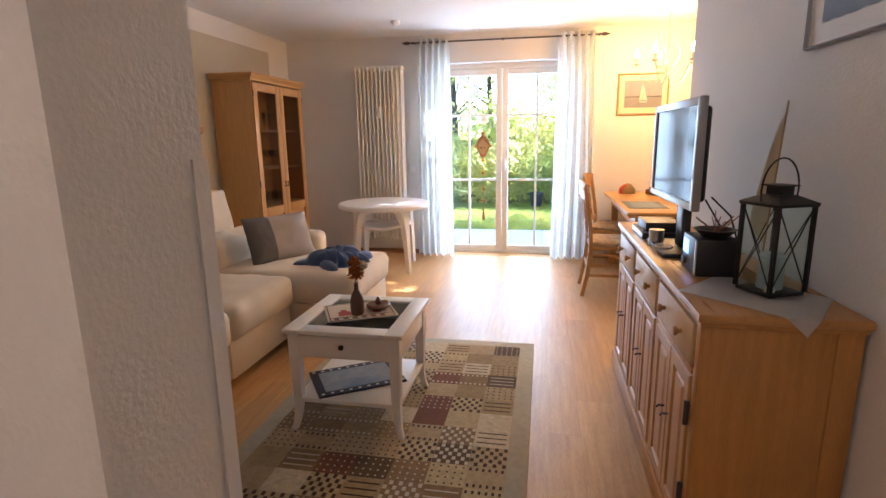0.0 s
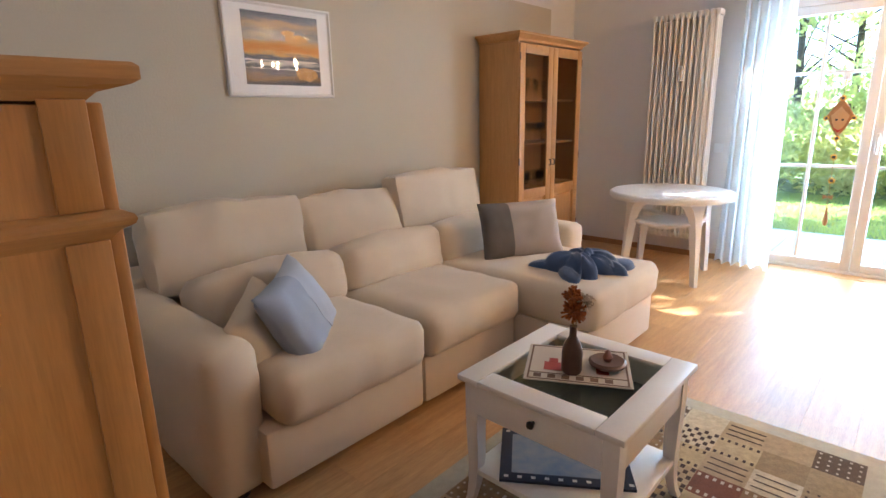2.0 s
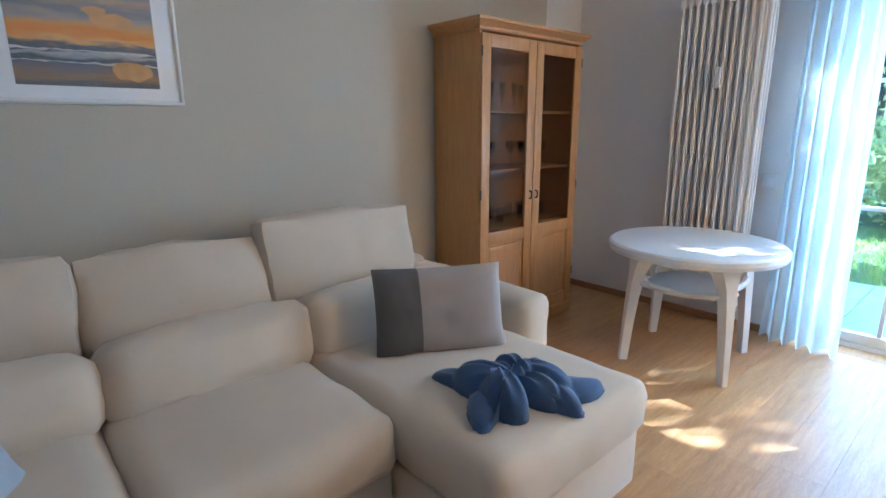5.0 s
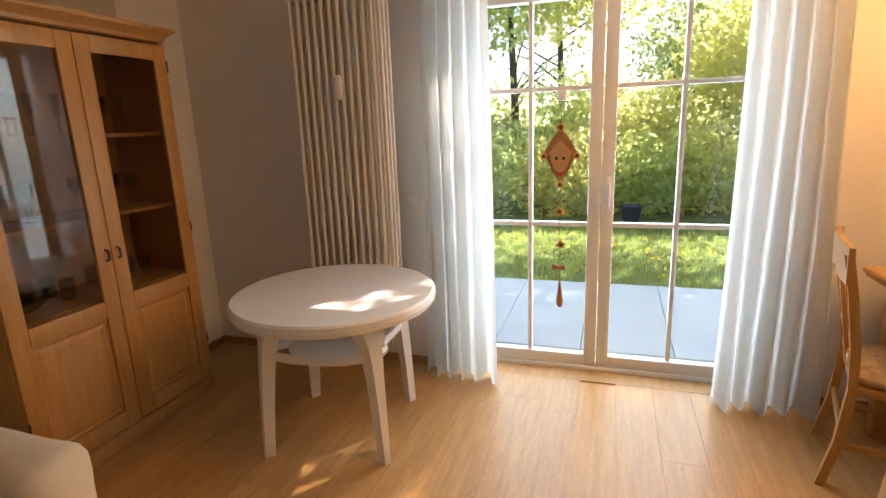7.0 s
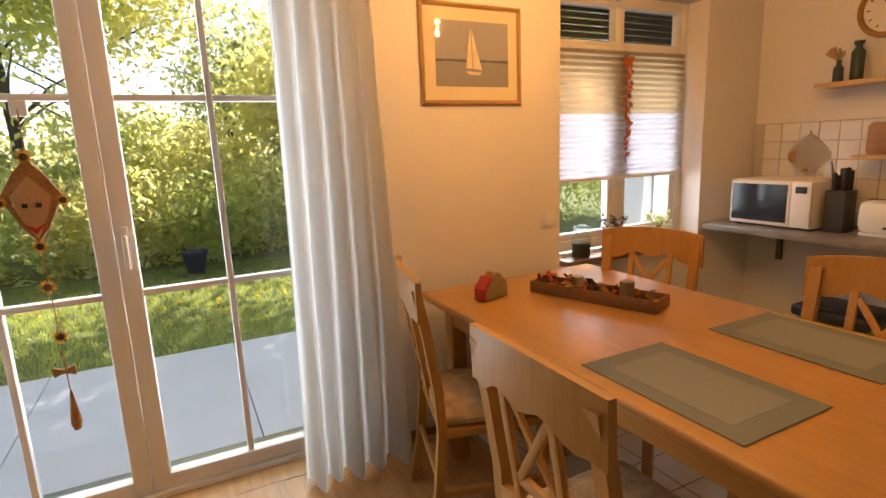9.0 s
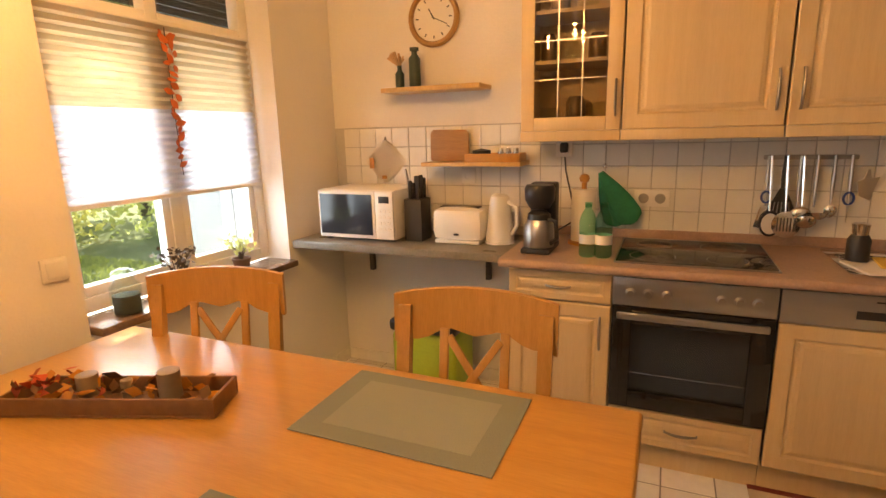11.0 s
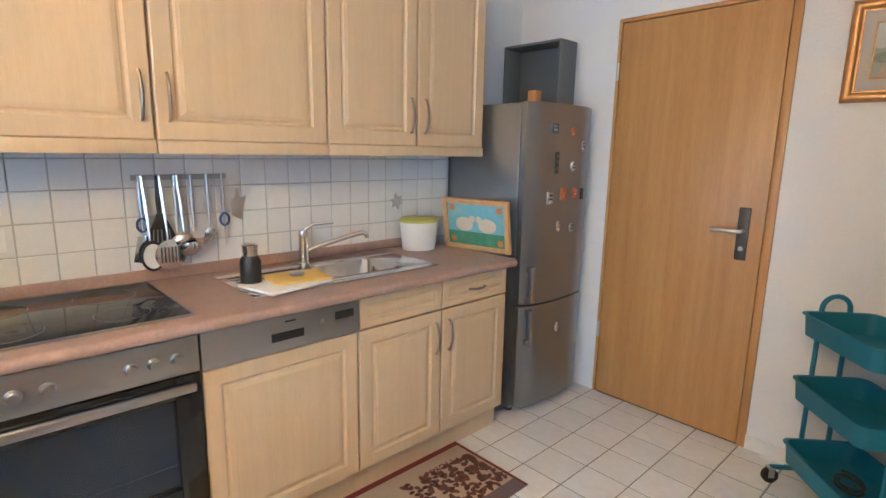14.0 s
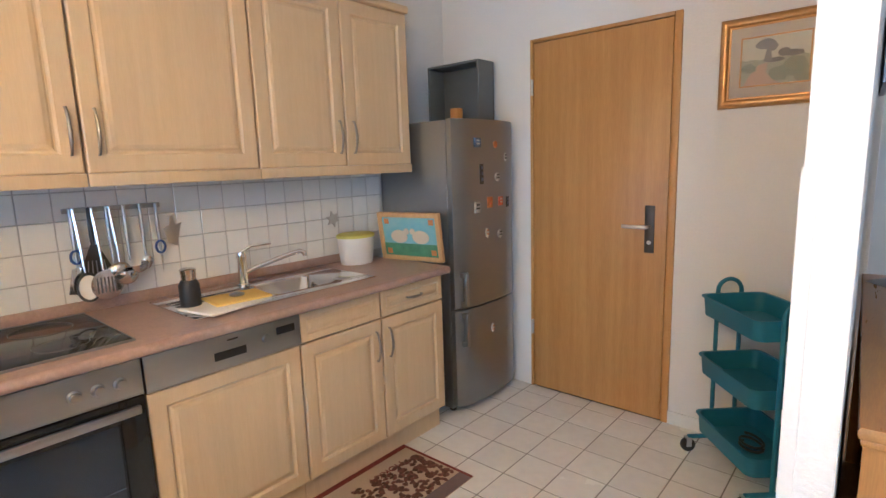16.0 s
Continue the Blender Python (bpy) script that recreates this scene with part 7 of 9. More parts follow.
def sink():
    s = thing("sink", "steel inset sink with drainer and mixer tap", "sink", (3.95, 3.8, 0.90))
    part("rim", boxes([(3.745, 3.82, 3.64, 4.50, 0.9005, 0.905), (4.08, 4.16, 3.64, 4.50, 0.9005, 0.905), (3.82, 4.08, 3.64, 3.80, 0.9005, 0.905), (3.82, 4.08, 4.13, 4.50, 0.9005, 0.905)], 0.002), CHROME, s)
    bm = bmesh.new()
    rows = []
    for ins, z in ((0.0, 0.904), (0.006, 0.895), (0.02, 0.79), (0.05, 0.765)):
        r = 0.05
        ring = []
        for cx, cy, a0 in ((4.08 - ins - r, 4.13 - ins - r, 0), (3.82 + ins + r, 4.13 - ins - r, 90), (3.82 + ins + r, 3.80 + ins + r, 180), (4.08 - ins - r, 3.80 + ins + r, 270)):
            for k in range(5):
                a = radians(a0 + 90 * k / 4)
                ring.append(bm.verts.new((cx + r * math.cos(a), cy + r * math.sin(a), z)))
        rows.append(ring)
    for p, q in zip(rows, rows[1:]):
        for i in range(20):
            bm.faces.new((p[i], p[(i + 1) % 20], q[(i + 1) % 20], q[i]))
    bm.faces.new(rows[-1])
    part("bowl", bm, CHROME, s, smooth=60)
    part("drainer_ribs", boxes([(3.84 + 0.045 * k, 3.852 + 0.045 * k, 4.18, 4.47, 0.905, 0.908) for k in range(6)], 0.001), CHROME, s)
    tp = part("tap_body", lathe([(0, 0.905), (0.026, 0.905), (0.026, 0.915), (0.021, 0.92), (0.021, 1.03), (0.024, 1.04), (0.020, 1.06), (0, 1.065)], (4.10, 4.12, 0), 20), CHROME, s)
    part("tap_spout", tube([(4.10, 4.12, 0.96), (4.08, 4.06, 0.985), (4.02, 3.92, 1.03), (4.0, 3.88, 1.04), (3.99, 3.865, 1.03), (3.99, 3.865, 1.015)], 0.011, 10), CHROME, tp)
    part("tap_lever", tube([(4.10, 4.12, 1.06), (4.08, 4.08, 1.085), (4.05, 4.0, 1.09)], 0.007, 8), CHROME, tp)


sink()


def hob():
    h = thing("hob", "black ceramic hob set in the worktop", "hob", (3.95, 5.0, 0.90))
    part("glass_plate", box(3.69, 4.19, 4.72, 5.298, 0.9005, 0.907, 0.002), material("black_ceramic_glass", (0.012, 0.012, 0.014), 0.05, vary=0, bump=0), h)
    part("steel_edge", boxes([(3.686, 3.69, 4.716, 5.302, 0.9005, 0.908), (4.19, 4.194, 4.716, 5.302, 0.9005, 0.908), (3.69, 4.19, 4.716, 4.72, 0.9005, 0.908), (3.69, 4.19, 5.298, 5.302, 0.9005, 0.908)]), STEEL, h)
    for x, y, r in ((3.82, 5.16, 0.09), (4.06, 5.16, 0.075), (3.82, 4.88, 0.075), (4.06, 4.88, 0.09)):
        part("zone_ring", tube([(x + r * math.cos(2 * math.pi * i / 32), y + r * math.sin(2 * math.pi * i / 32), 0.907) for i in range(32)], 0.0012, 4, closed=True), material("grey_ring_print", (0.15, 0.15, 0.15), 0.3), h)


hob()


def wall_unit(name, label, y0, y1, doors, glazed=False):
    u = thing(name, label, "wall cabinet", (4.09, (y0 + y1) / 2, 1.43), "kitchen wall units")
    z0, z1 = 1.428, 2.20
    part("carcass", boxes([(3.95, 4.245, y0 + 0.001, y0 + 0.017, z0, z1), (3.95, 4.245, y1 - 0.017, y1 - 0.001, z0, z1), (3.95, 4.245, y0 + 0.017, y1 - 0.017, z0, z0 + 0.016), (3.95, 4.245, y0 + 0.017, y1 - 0.017, z1 - 0.016, z1), (4.235, 4.245, y0 + 0.017, y1 - 0.017, z0 + 0.016, z1 - 0.016)]), MAPLE, u)
    part("light_rail", box(3.925, 3.945, y0, y1, 1.383, 1.427, 0.004), MAPLE, u)
    part("cornice", box(3.905, 3.96, y0, y1, 2.20, 2.24, 0.012), MAPLE, u)
    for a, b, hy in doors:
        if glazed:
            d = part("door", boxes([(3.93, 3.95, a + 0.002, a + 0.062, z0, z1), (3.93, 3.95, b - 0.062, b - 0.002, z0, z1), (3.93, 3.95, a + 0.062, b - 0.062, z0, z0 + 0.06), (3.93, 3.95, a + 0.062, b - 0.062, z1 - 0.06, z1)], 0.005), MAPLE, u)
            part("glass_pane", box(3.938, 3.941, a + 0.062, b - 0.062, z0 + 0.06, z1 - 0.06), DARKGLASS, d, "leaded glass pane", smooth=0).visible_shadow = False
            bars = [(3.936, 3.937, a + 0.062 + (b - a - 0.124) * k / 3 - 0.002, a + 0.062 + (b - a - 0.124) * k / 3 + 0.002, z0 + 0.06, z1 - 0.06) for k in (1, 2)]
            bars += [(3.935, 3.936, a + 0.062, b - 0.062, z0 + 0.06 + (z1 - z0 - 0.12) * k / 4 - 0.002, z0 + 0.06 + (z1 - z0 - 0.12) * k / 4 + 0.002) for k in (1, 2, 3)]
            part("lead_bar", boxes(bars), NICKEL, d)
        else:
            d = part("door", raised_panel(a + 0.002, b - 0.002, z0, z1, 3.93, -1, 0.06, 0.009), MAPLE, u, smooth=8)
        bow_handle(d, (3.93, hy, z0 + 0.06), (3.93, hy, z0 + 0.21), (-1, 0, 0))
    if glazed:
        for z in (1.72, 1.93):
            part("shelf", box(3.96, 4.235, y0 + 0.017, y1 - 0.017, z, z + 0.016), MAPLE, u)
    return u


wall_unit("wall_unit", "maple wall cabinet with leaded glass door", 5.322, 5.76, [(5.322, 5.76, 5.345)], True)
wall_unit("wall_unit", "maple wall cabinet with a wide panel door", 4.719, 5.318, [(4.719, 5.318, 4.755)])
wall_unit("wall_unit", "maple wall cabinet with a wide panel door", 4.09, 4.715, [(4.09, 4.715, 4.675)])
wall_unit("wall_unit", "maple wall cabinet with two panel doors", 3.176, 4.086, [(3.622, 4.086, 3.66), (3.176, 3.618, 3.575)])
CROCK = material("brown_crockery", (0.20, 0.14, 0.08), 0.3, vary=0.4, scale=20)
for k, (y, z, r, h) in enumerate(((5.42, 1.4445, 0.05, 0.11), (5.54, 1.4445, 0.045, 0.14), (5.66, 1.4445, 0.05, 0.09), (5.45, 1.7365, 0.04, 0.12), (5.57, 1.7365, 0.05, 0.09), (5.67, 1.7365, 0.035, 0.13), (5.5, 1.9465, 0.05, 0.11), (5.62, 1.9465, 0.045, 0.13))):
    solo("crockery_jar", lathe([(0, 0), (r * 0.8, 0), (r, 0.02), (r, h * 0.8), (r * 0.7, h), (0, h)], (4.10, y, z), 16), CROCK if k % 2 else GLASS, "brown crockery jar inside the glazed cabinet" if k % 2 else "clear glass jar inside the glazed cabinet", "jar", group="crockery in the wall cabinet")


def fridge():
    y0, y1 = 2.555, 3.13
    f = thing("fridge_freezer", "silver grey fridge freezer with curved doors", "refrigerator", (3.95, 2.84, 0))
    part("cabinet", box(3.72, 4.235, y0, y1, 0.03, 1.65, 0.008), FRIDGE, f)
    for nm, z0, z1 in (("upper_door", 0.625, 1.655), ("lower_door", 0.05, 0.615)):
        bm = bmesh.new()
        n = 12
        out = [(y0 + (y1 - y0) * i / n, 3.665 - 0.030 * (1 - (2 * i / n - 1) ** 2) + 0.02 * (abs(2 * i / n - 1) > 0.95)) for i in range(n + 1)]
        pts = [(x, y) for y, x in out] + [(3.715, y1), (3.715, y0)]
        prism(pts, z0, z1, "z", bm, bevel=0.008)
        d = part(nm, bm, FRIDGE, f, smooth=50)
        h0, h1 = (0.64, 0.83) if nm == "upper_door" else (0.41, 0.60)
        part("handle", box(3.628, 3.652, 3.07, 3.095, h0, h1, 0.006), STEEL, d, "grey vertical grip")
        for hz in (h0, h1 - 0.03):
            part("handle_mount", box(3.64, 3.67, 3.06, 3.10, hz, hz + 0.03, 0.004), STEEL, d)
    for y in (y0 + 0.05, y1 - 0.05):
        part("foot", lathe([(0.02, 0), (0.02, 0.03)], (3.76, y, 0.001), 12), BLACK, f)
    rr = random.Random(8)
    cols = [(0.5, 0.5, 0.48), (0.55, 0.12, 0.05), (0.03, 0.03, 0.03), (0.6, 0.55, 0.45), (0.10, 0.14, 0.22), (0.50, 0.20, 0.06)]
    spots = [(2.96, 1.53, 4, 0.055, 0.05), (2.80, 1.52, 5, 0.04, 0.045), (2.69, 1.45, 0, 0.03, 0.05), (2.93, 1.36, 2, 0.025, 0.11), (2.78, 1.34, 0, 0.05, 0.05), (2.97, 1.18, 0, 0.045, 0.06), (2.86, 1.20, 5, 0.045, 0.06), (2.75, 1.20, 1, 0.04, 0.05), (2.67, 1.19, 2, 0.025, 0.06), (2.89, 1.03, 3, 0.035, 0.06), (2.76, 1.01, 0, 0.05, 0.05), (2.85, 0.46, 3, 0.03, 0.06)]
    for k, (y, z, c, w, h) in enumerate(spots):
        u = (y - y0) / (y1 - y0) * 2 - 1
        x = 3.665 - 0.030 * (1 - u * u)
        if k in (4, 10):
            bm = lathe([(0, 0), (w / 2, 0), (w / 2, 0.006), (0, 0.008)], (0, 0, 0), 16)
            bm.transform(Matrix.Translation((x + 0.001, y, z)) @ Matrix.Rotation(radians(-90), 4, "Y"))
        else:
            bm = prism([(y + w / 2 * math.cos(2 * math.pi * i / 7) * rr.uniform(0.7, 1.1), z + h / 2 * math.sin(2 * math.pi * i / 7) * rr.uniform(0.8, 1.1)) for i in range(7)] if k in (1, 2, 9, 11) else [(y - w / 2, z - h / 2), (y + w / 2, z - h / 2), (y + w / 2, z + h / 2), (y - w / 2, z + h / 2)], x - 0.006, x + 0.002, "x")
        g = thing("fridge_magnet", ("white", "rust red", "black", "cream", "dark blue", "orange")[c] + " souvenir magnet stuck on the fridge door", "magnet", (x, y, z), "magnets on the fridge")
        part("plate", bm, material("magnet_enamel", cols[c], 0.5, vary=0.4, scale=40), g)
        ink = material("magnet_print", cols[(c + 2) % 6], 0.5, vary=0.3, scale=60)
        for dz in ((-0.28, 0.02, 0.30) if k == 3 else (-0.12, 0.22)):
            wide = w * rr.uniform(0.22, 0.36)
            part("print", box(x - 0.0085, x - 0.0055, y - wide + 0.004 * dz, y + wide * rr.uniform(0.3, 0.9), z + dz * h - 0.07 * h, z + dz * h + 0.09 * h), ink, g, smooth=0)


fridge()


def fridge_top_tray():
    t = thing("grey_crate", "grey plastic crate standing on edge on the fridge", "crate", (4.0, 2.66, 1.65))
    G = material("grey_plastic", (0.13, 0.14, 0.14), 0.55, vary=0.08)
    part("base_plate", box(3.80, 4.20, 2.56, 2.575, 1.652, 2.02, 0.006), G, t)
    part("rim", boxes([(3.80, 3.815, 2.575, 2.72, 1.652, 2.02), (4.185, 4.20, 2.575, 2.72, 1.652, 2.02), (3.815, 4.185, 2.575, 2.72, 1.652, 1.667), (3.815, 4.185, 2.575, 2.72, 2.005, 2.02)], 0.004), G, t)
    solo("wooden_block", box(3.74, 3.79, 2.95, 3.0, 1.656, 1.72, 0.004), PINE, "small wooden block on the fridge top", "block")


fridge_top_tray()


def left_counter():
    t = thing("side_counter", "narrow grey stone counter on the kitchen wall", "counter", (4.0, 6.38, 0.84))
    part("slab", box(3.76, 4.245, 5.775, 6.985, 0.842, 0.882, 0.006), GREYTOP, t)
    for y in (6.0, 6.75):
        part("bracket", boxes([(4.215, 4.245, y, y + 0.03, 0.62, 0.841), (3.95, 4.215, y, y + 0.03, 0.81, 0.841)], 0.003), IRON, t)


left_counter()
CZ0 = 0.883  # side counter surface


def microwave():
    m = thing("microwave", "white microwave oven with dark window", "microwave", (4.0, 6.62, CZ0))
    part("body", box(3.87, 4.20, 6.40, 6.86, CZ0 + 0.01, CZ0 + 0.27, 0.006), PVC, m)
    d = part("door", box(3.85, 3.869, 6.51, 6.858, CZ0 + 0.015, CZ0 + 0.265, 0.004), PVC, m)
    part("window", box(3.847, 3.8505, 6.525, 6.845, CZ0 + 0.035, CZ0 + 0.248), material("dark_microwave_glass", (0.02, 0.03, 0.05), 0.08, vary=0, bump=0), d, smooth=0)
    part("control_panel", box(3.852, 3.869, 6.403, 6.507, CZ0 + 0.015, CZ0 + 0.265, 0.003), PVC, m)
    part("display", box(3.850, 3.853, 6.425, 6.485, CZ0 + 0.205, CZ0 + 0.24, 0.001), BLACK, m)
    part("button", boxes([(3.850, 3.853, 6.42 + 0.026 * i, 6.438 + 0.026 * i, CZ0 + 0.06 + 0.032 * j, CZ0 + 0.075 + 0.032 * j) for i in range(3) for j in range(4)]), WHITE, m)
    for x in (3.89, 4.16):
        for y in (6.42, 6.82):
            part("foot", box(x, x + 0.02, y, y + 0.02, CZ0, CZ0 + 0.01), BLACK, m)


microwave()


def counter_things():
    k = thing("knife_block", "dark grey knife block with black handled knives", "knife block", (3.98, 6.32, CZ0))
    part("block", box(3.92, 4.04, 6.275, 6.375, CZ0, CZ0 + 0.22, 0.006), material("dark_grey_block", (0.05, 0.05, 0.052), 0.5), k)
    rr = random.Random(6)
    for i in range(6):
        x, y, h = 3.945 + 0.035 * (i % 3), 6.30 + 0.045 * (i // 3), rr.uniform(0.08, 0.13)
        part("knife", box(x - 0.007, x + 0.007, y - 0.010, y + 0.010, CZ0 + 0.22, CZ0 + 0.22 + h, 0.004), BLACK, k)
    for i in range(3):
        part("utensil", tube([(3.96 + 0.02 * i, 6.36, CZ0 + 0.22), (3.955 + 0.02 * i, 6.375 + 0.01 * i, CZ0 + 0.37)], 0.006, 6), NICKEL, k)
    t = thing("toaster", "white two slot toaster", "toaster", (3.98, 6.10, CZ0))
    part("body", cushion((0.15, 0.27, 0.165), 0.035, Matrix.Translation((3.99, 6.085, CZ0 + 0.095)), 0.006, 0, 0, 14), PVC, t)
    part("slot", boxes([(3.965, 3.98, 5.98, 6.19, CZ0 + 0.178, CZ0 + 0.1835), (4.0, 4.015, 5.98, 6.19, CZ0 + 0.178, CZ0 + 0.1835)]), BLACK, t)
    part("base", box(3.925, 4.055, 5.965, 6.205, CZ0, CZ0 + 0.018, 0.004), PVC, t)
    part("lever", box(3.98, 4.0, 6.215, 6.24, CZ0 + 0.10, CZ0 + 0.115, 0.003), BLACK, t)
    part("dial", box(3.910, 3.916, 6.07, 6.095, CZ0 + 0.045, CZ0 + 0.055), BLACK, t)
    w = thing("kettle", "white jug kettle with handle", "kettle", (4.02, 5.885, CZ0))
    part("jug", lathe([(0, 0.01), (0.07, 0.01), (0.072, 0.03), (0.058, 0.14), (0.052, 0.19), (0.054, 0.20), (0.045, 0.235), (0.03, 0.245), (0, 0.247)], (4.02, 5.885, CZ0), 24), PVC, w)
    part("handle", tube([(4.0, 5.835, CZ0 + 0.21), (3.985, 5.79, CZ0 + 0.19), (3.985, 5.785, CZ0 + 0.10), (4.0, 5.82, CZ0 + 0.05)], 0.010, 8), PVC, w)
    part("base", lathe([(0, 0), (0.075, 0), (0.075, 0.009), (0, 0.009)], (4.02, 5.885, CZ0), 24), PVC, w)
    W0 = 0.901
    c = thing("coffee_maker", "black coffee maker with steel thermos jug", "coffee maker", (3.93, 5.64, W0))
    part("base", box(3.73, 3.96, 5.575, 5.705, W0, W0 + 0.022, 0.006), BLACK, c)
    part("tower", box(3.89, 3.96, 5.58, 5.70, W0 + 0.022, W0 + 0.30, 0.01), BLACK, c)
    part("filter_head", lathe([(0, 0.195), (0.045, 0.195), (0.065, 0.23), (0.068, 0.28), (0.060, 0.297), (0, 0.30)], (3.82, 5.64, W0), 24), BLACK, c)
    part("jug", lathe([(0, 0.023), (0.066, 0.023), (0.068, 0.03), (0.066, 0.12), (0.05, 0.145), (0, 0.146)], (3.81, 5.64, W0), 24), STEEL, c, "brushed steel thermos jug")
    part("jug_lid", lathe([(0, 0.146), (0.052, 0.146), (0.05, 0.17), (0.03, 0.185), (0, 0.186)], (3.81, 5.64, W0), 20), BLACK, c)
    part("jug_handle", tube([(3.78, 5.59, W0 + 0.15), (3.76, 5.555, W0 + 0.145), (3.758, 5.55, W0 + 0.07), (3.785, 5.585, W0 + 0.04)], 0.010, 8), BLACK, c)
    part("power_cord", tube([(3.95, 5.60, W0 + 0.06), (4.15, 5.55, W0 + 0.08), (4.20, 5.56, W0 + 0.18), (4.225, 5.60, W0 + 0.33), (4.235, 5.61, W0 + 0.43)], 0.004, 6), BLACK, c)
    part("plug", box(4.20, 4.246, 5.59, 5.63, W0 + 0.42, W0 + 0.47, 0.01), BLACK, c)
    p = thing("paper_towel_roll", "white paper towel roll on a wooden stand", "paper towel", (4.03, 5.478, W0))
    part("stand", lathe([(0, 0), (0.07, 0), (0.07, 0.012), (0.012, 0.016), (0.012, 0.29), (0.020, 0.295), (0.024, 0.31), (0.018, 0.325), (0, 0.33)], (4.03, 5.478, W0), 20), PINE, p)
    part("roll", lathe([(0.021, 0.017), (0.056, 0.017), (0.057, 0.26), (0.021, 0.26)], (4.03, 5.478, W0), 28), WHITE, p)
    g = glass("green_bottle_plastic", (0.60, 0.90, 0.78), 0.04)
    src = None
    for y in (5.42, 5.355):
        if src is None:
            b = src = thing("water_bottle", "pale green plastic water bottle on the worktop", "bottle", (3.765, 5.42, W0), "water bottles")
            part("body", lathe([(0, 0), (0.028, 0), (0.036, 0.01), (0.036, 0.03), (0.033, 0.036), (0.036, 0.042), (0.035, 0.05), (0.035, 0.112), (0.037, 0.12), (0.034, 0.126), (0.037, 0.133), (0.036, 0.15), (0.031, 0.172), (0.022, 0.192), (0.014, 0.205), (0.013, 0.225), (0, 0.225)], (3.765, 5.42, W0), 20), g, b)
            part("label_band", lathe([(0.0360, 0.058), (0.0366, 0.058), (0.0366, 0.098), (0.0360, 0.098)], (3.765, 5.42, W0), 20, caps=False), WHITE, b, "pale paper label")
            part("cap", lathe([(0.015, 0.212), (0.015, 0.232), (0, 0.233)], (3.765, 5.42, W0), 14), g, b)
        else:
            copy_thing(src, Matrix.Translation((3.765, y, W0)))
    cl = thing("oven_mitts", "pair of green quilted oven mitts on a wall hook", "oven mitts", (4.2, 5.38, 1.25))
    GREEN = material("green_quilted_cloth", (0.012, 0.19, 0.10), 0.95, vary=0.2, scale=30, grain=200, bump=0.5)
    for k, (dy, dz, wide, x) in enumerate(((-0.085, -0.245, 0.060, 4.214), (-0.155, -0.225, 0.062, 4.192))):
        d = Vector((0, dy, dz))
        n = Vector((0, -d.z, d.y)).normalized()
        bm = bmesh.new()
        rings = []
        for i in range(15):
            v = i / 14
            w = wide * (0.22 + 0.78 * math.sin(math.pi * min(0.5, v * 0.62))) * (1.0 if v < 0.85 else math.sqrt(max(0.02, 1 - ((v - 0.85) / 0.155) ** 2)))
            c = Vector((x, 5.425, 1.225)) + d * v * 1.08
            rings.append([bm.verts.new(c + n * w * math.cos(2 * math.pi * q / 16) + Vector((0.018 * (0.4 + 0.6 * v) * math.sin(2 * math.pi * q / 16) * (0.9 + 0.1 * math.sin(v * 40)), 0, 0))) for q in range(16)])
        for p, q in zip(rings, rings[1:]):
            for j in range(16):
                bm.faces.new((p[j], p[(j + 1) % 16], q[(j + 1) % 16], q[j]))
        bm.faces.new(rings[0])
        bm.faces.new(rings[-1])
        part("mitt", bm, GREEN, cl, smooth=70)
    part("hook", lathe([(0, 0), (0.010, 0), (0.006, 0.012), (0.009, 0.02), (0, 0.022)], (4.225, 5.41, 1.245), 10), CHROME, cl)


counter_things()


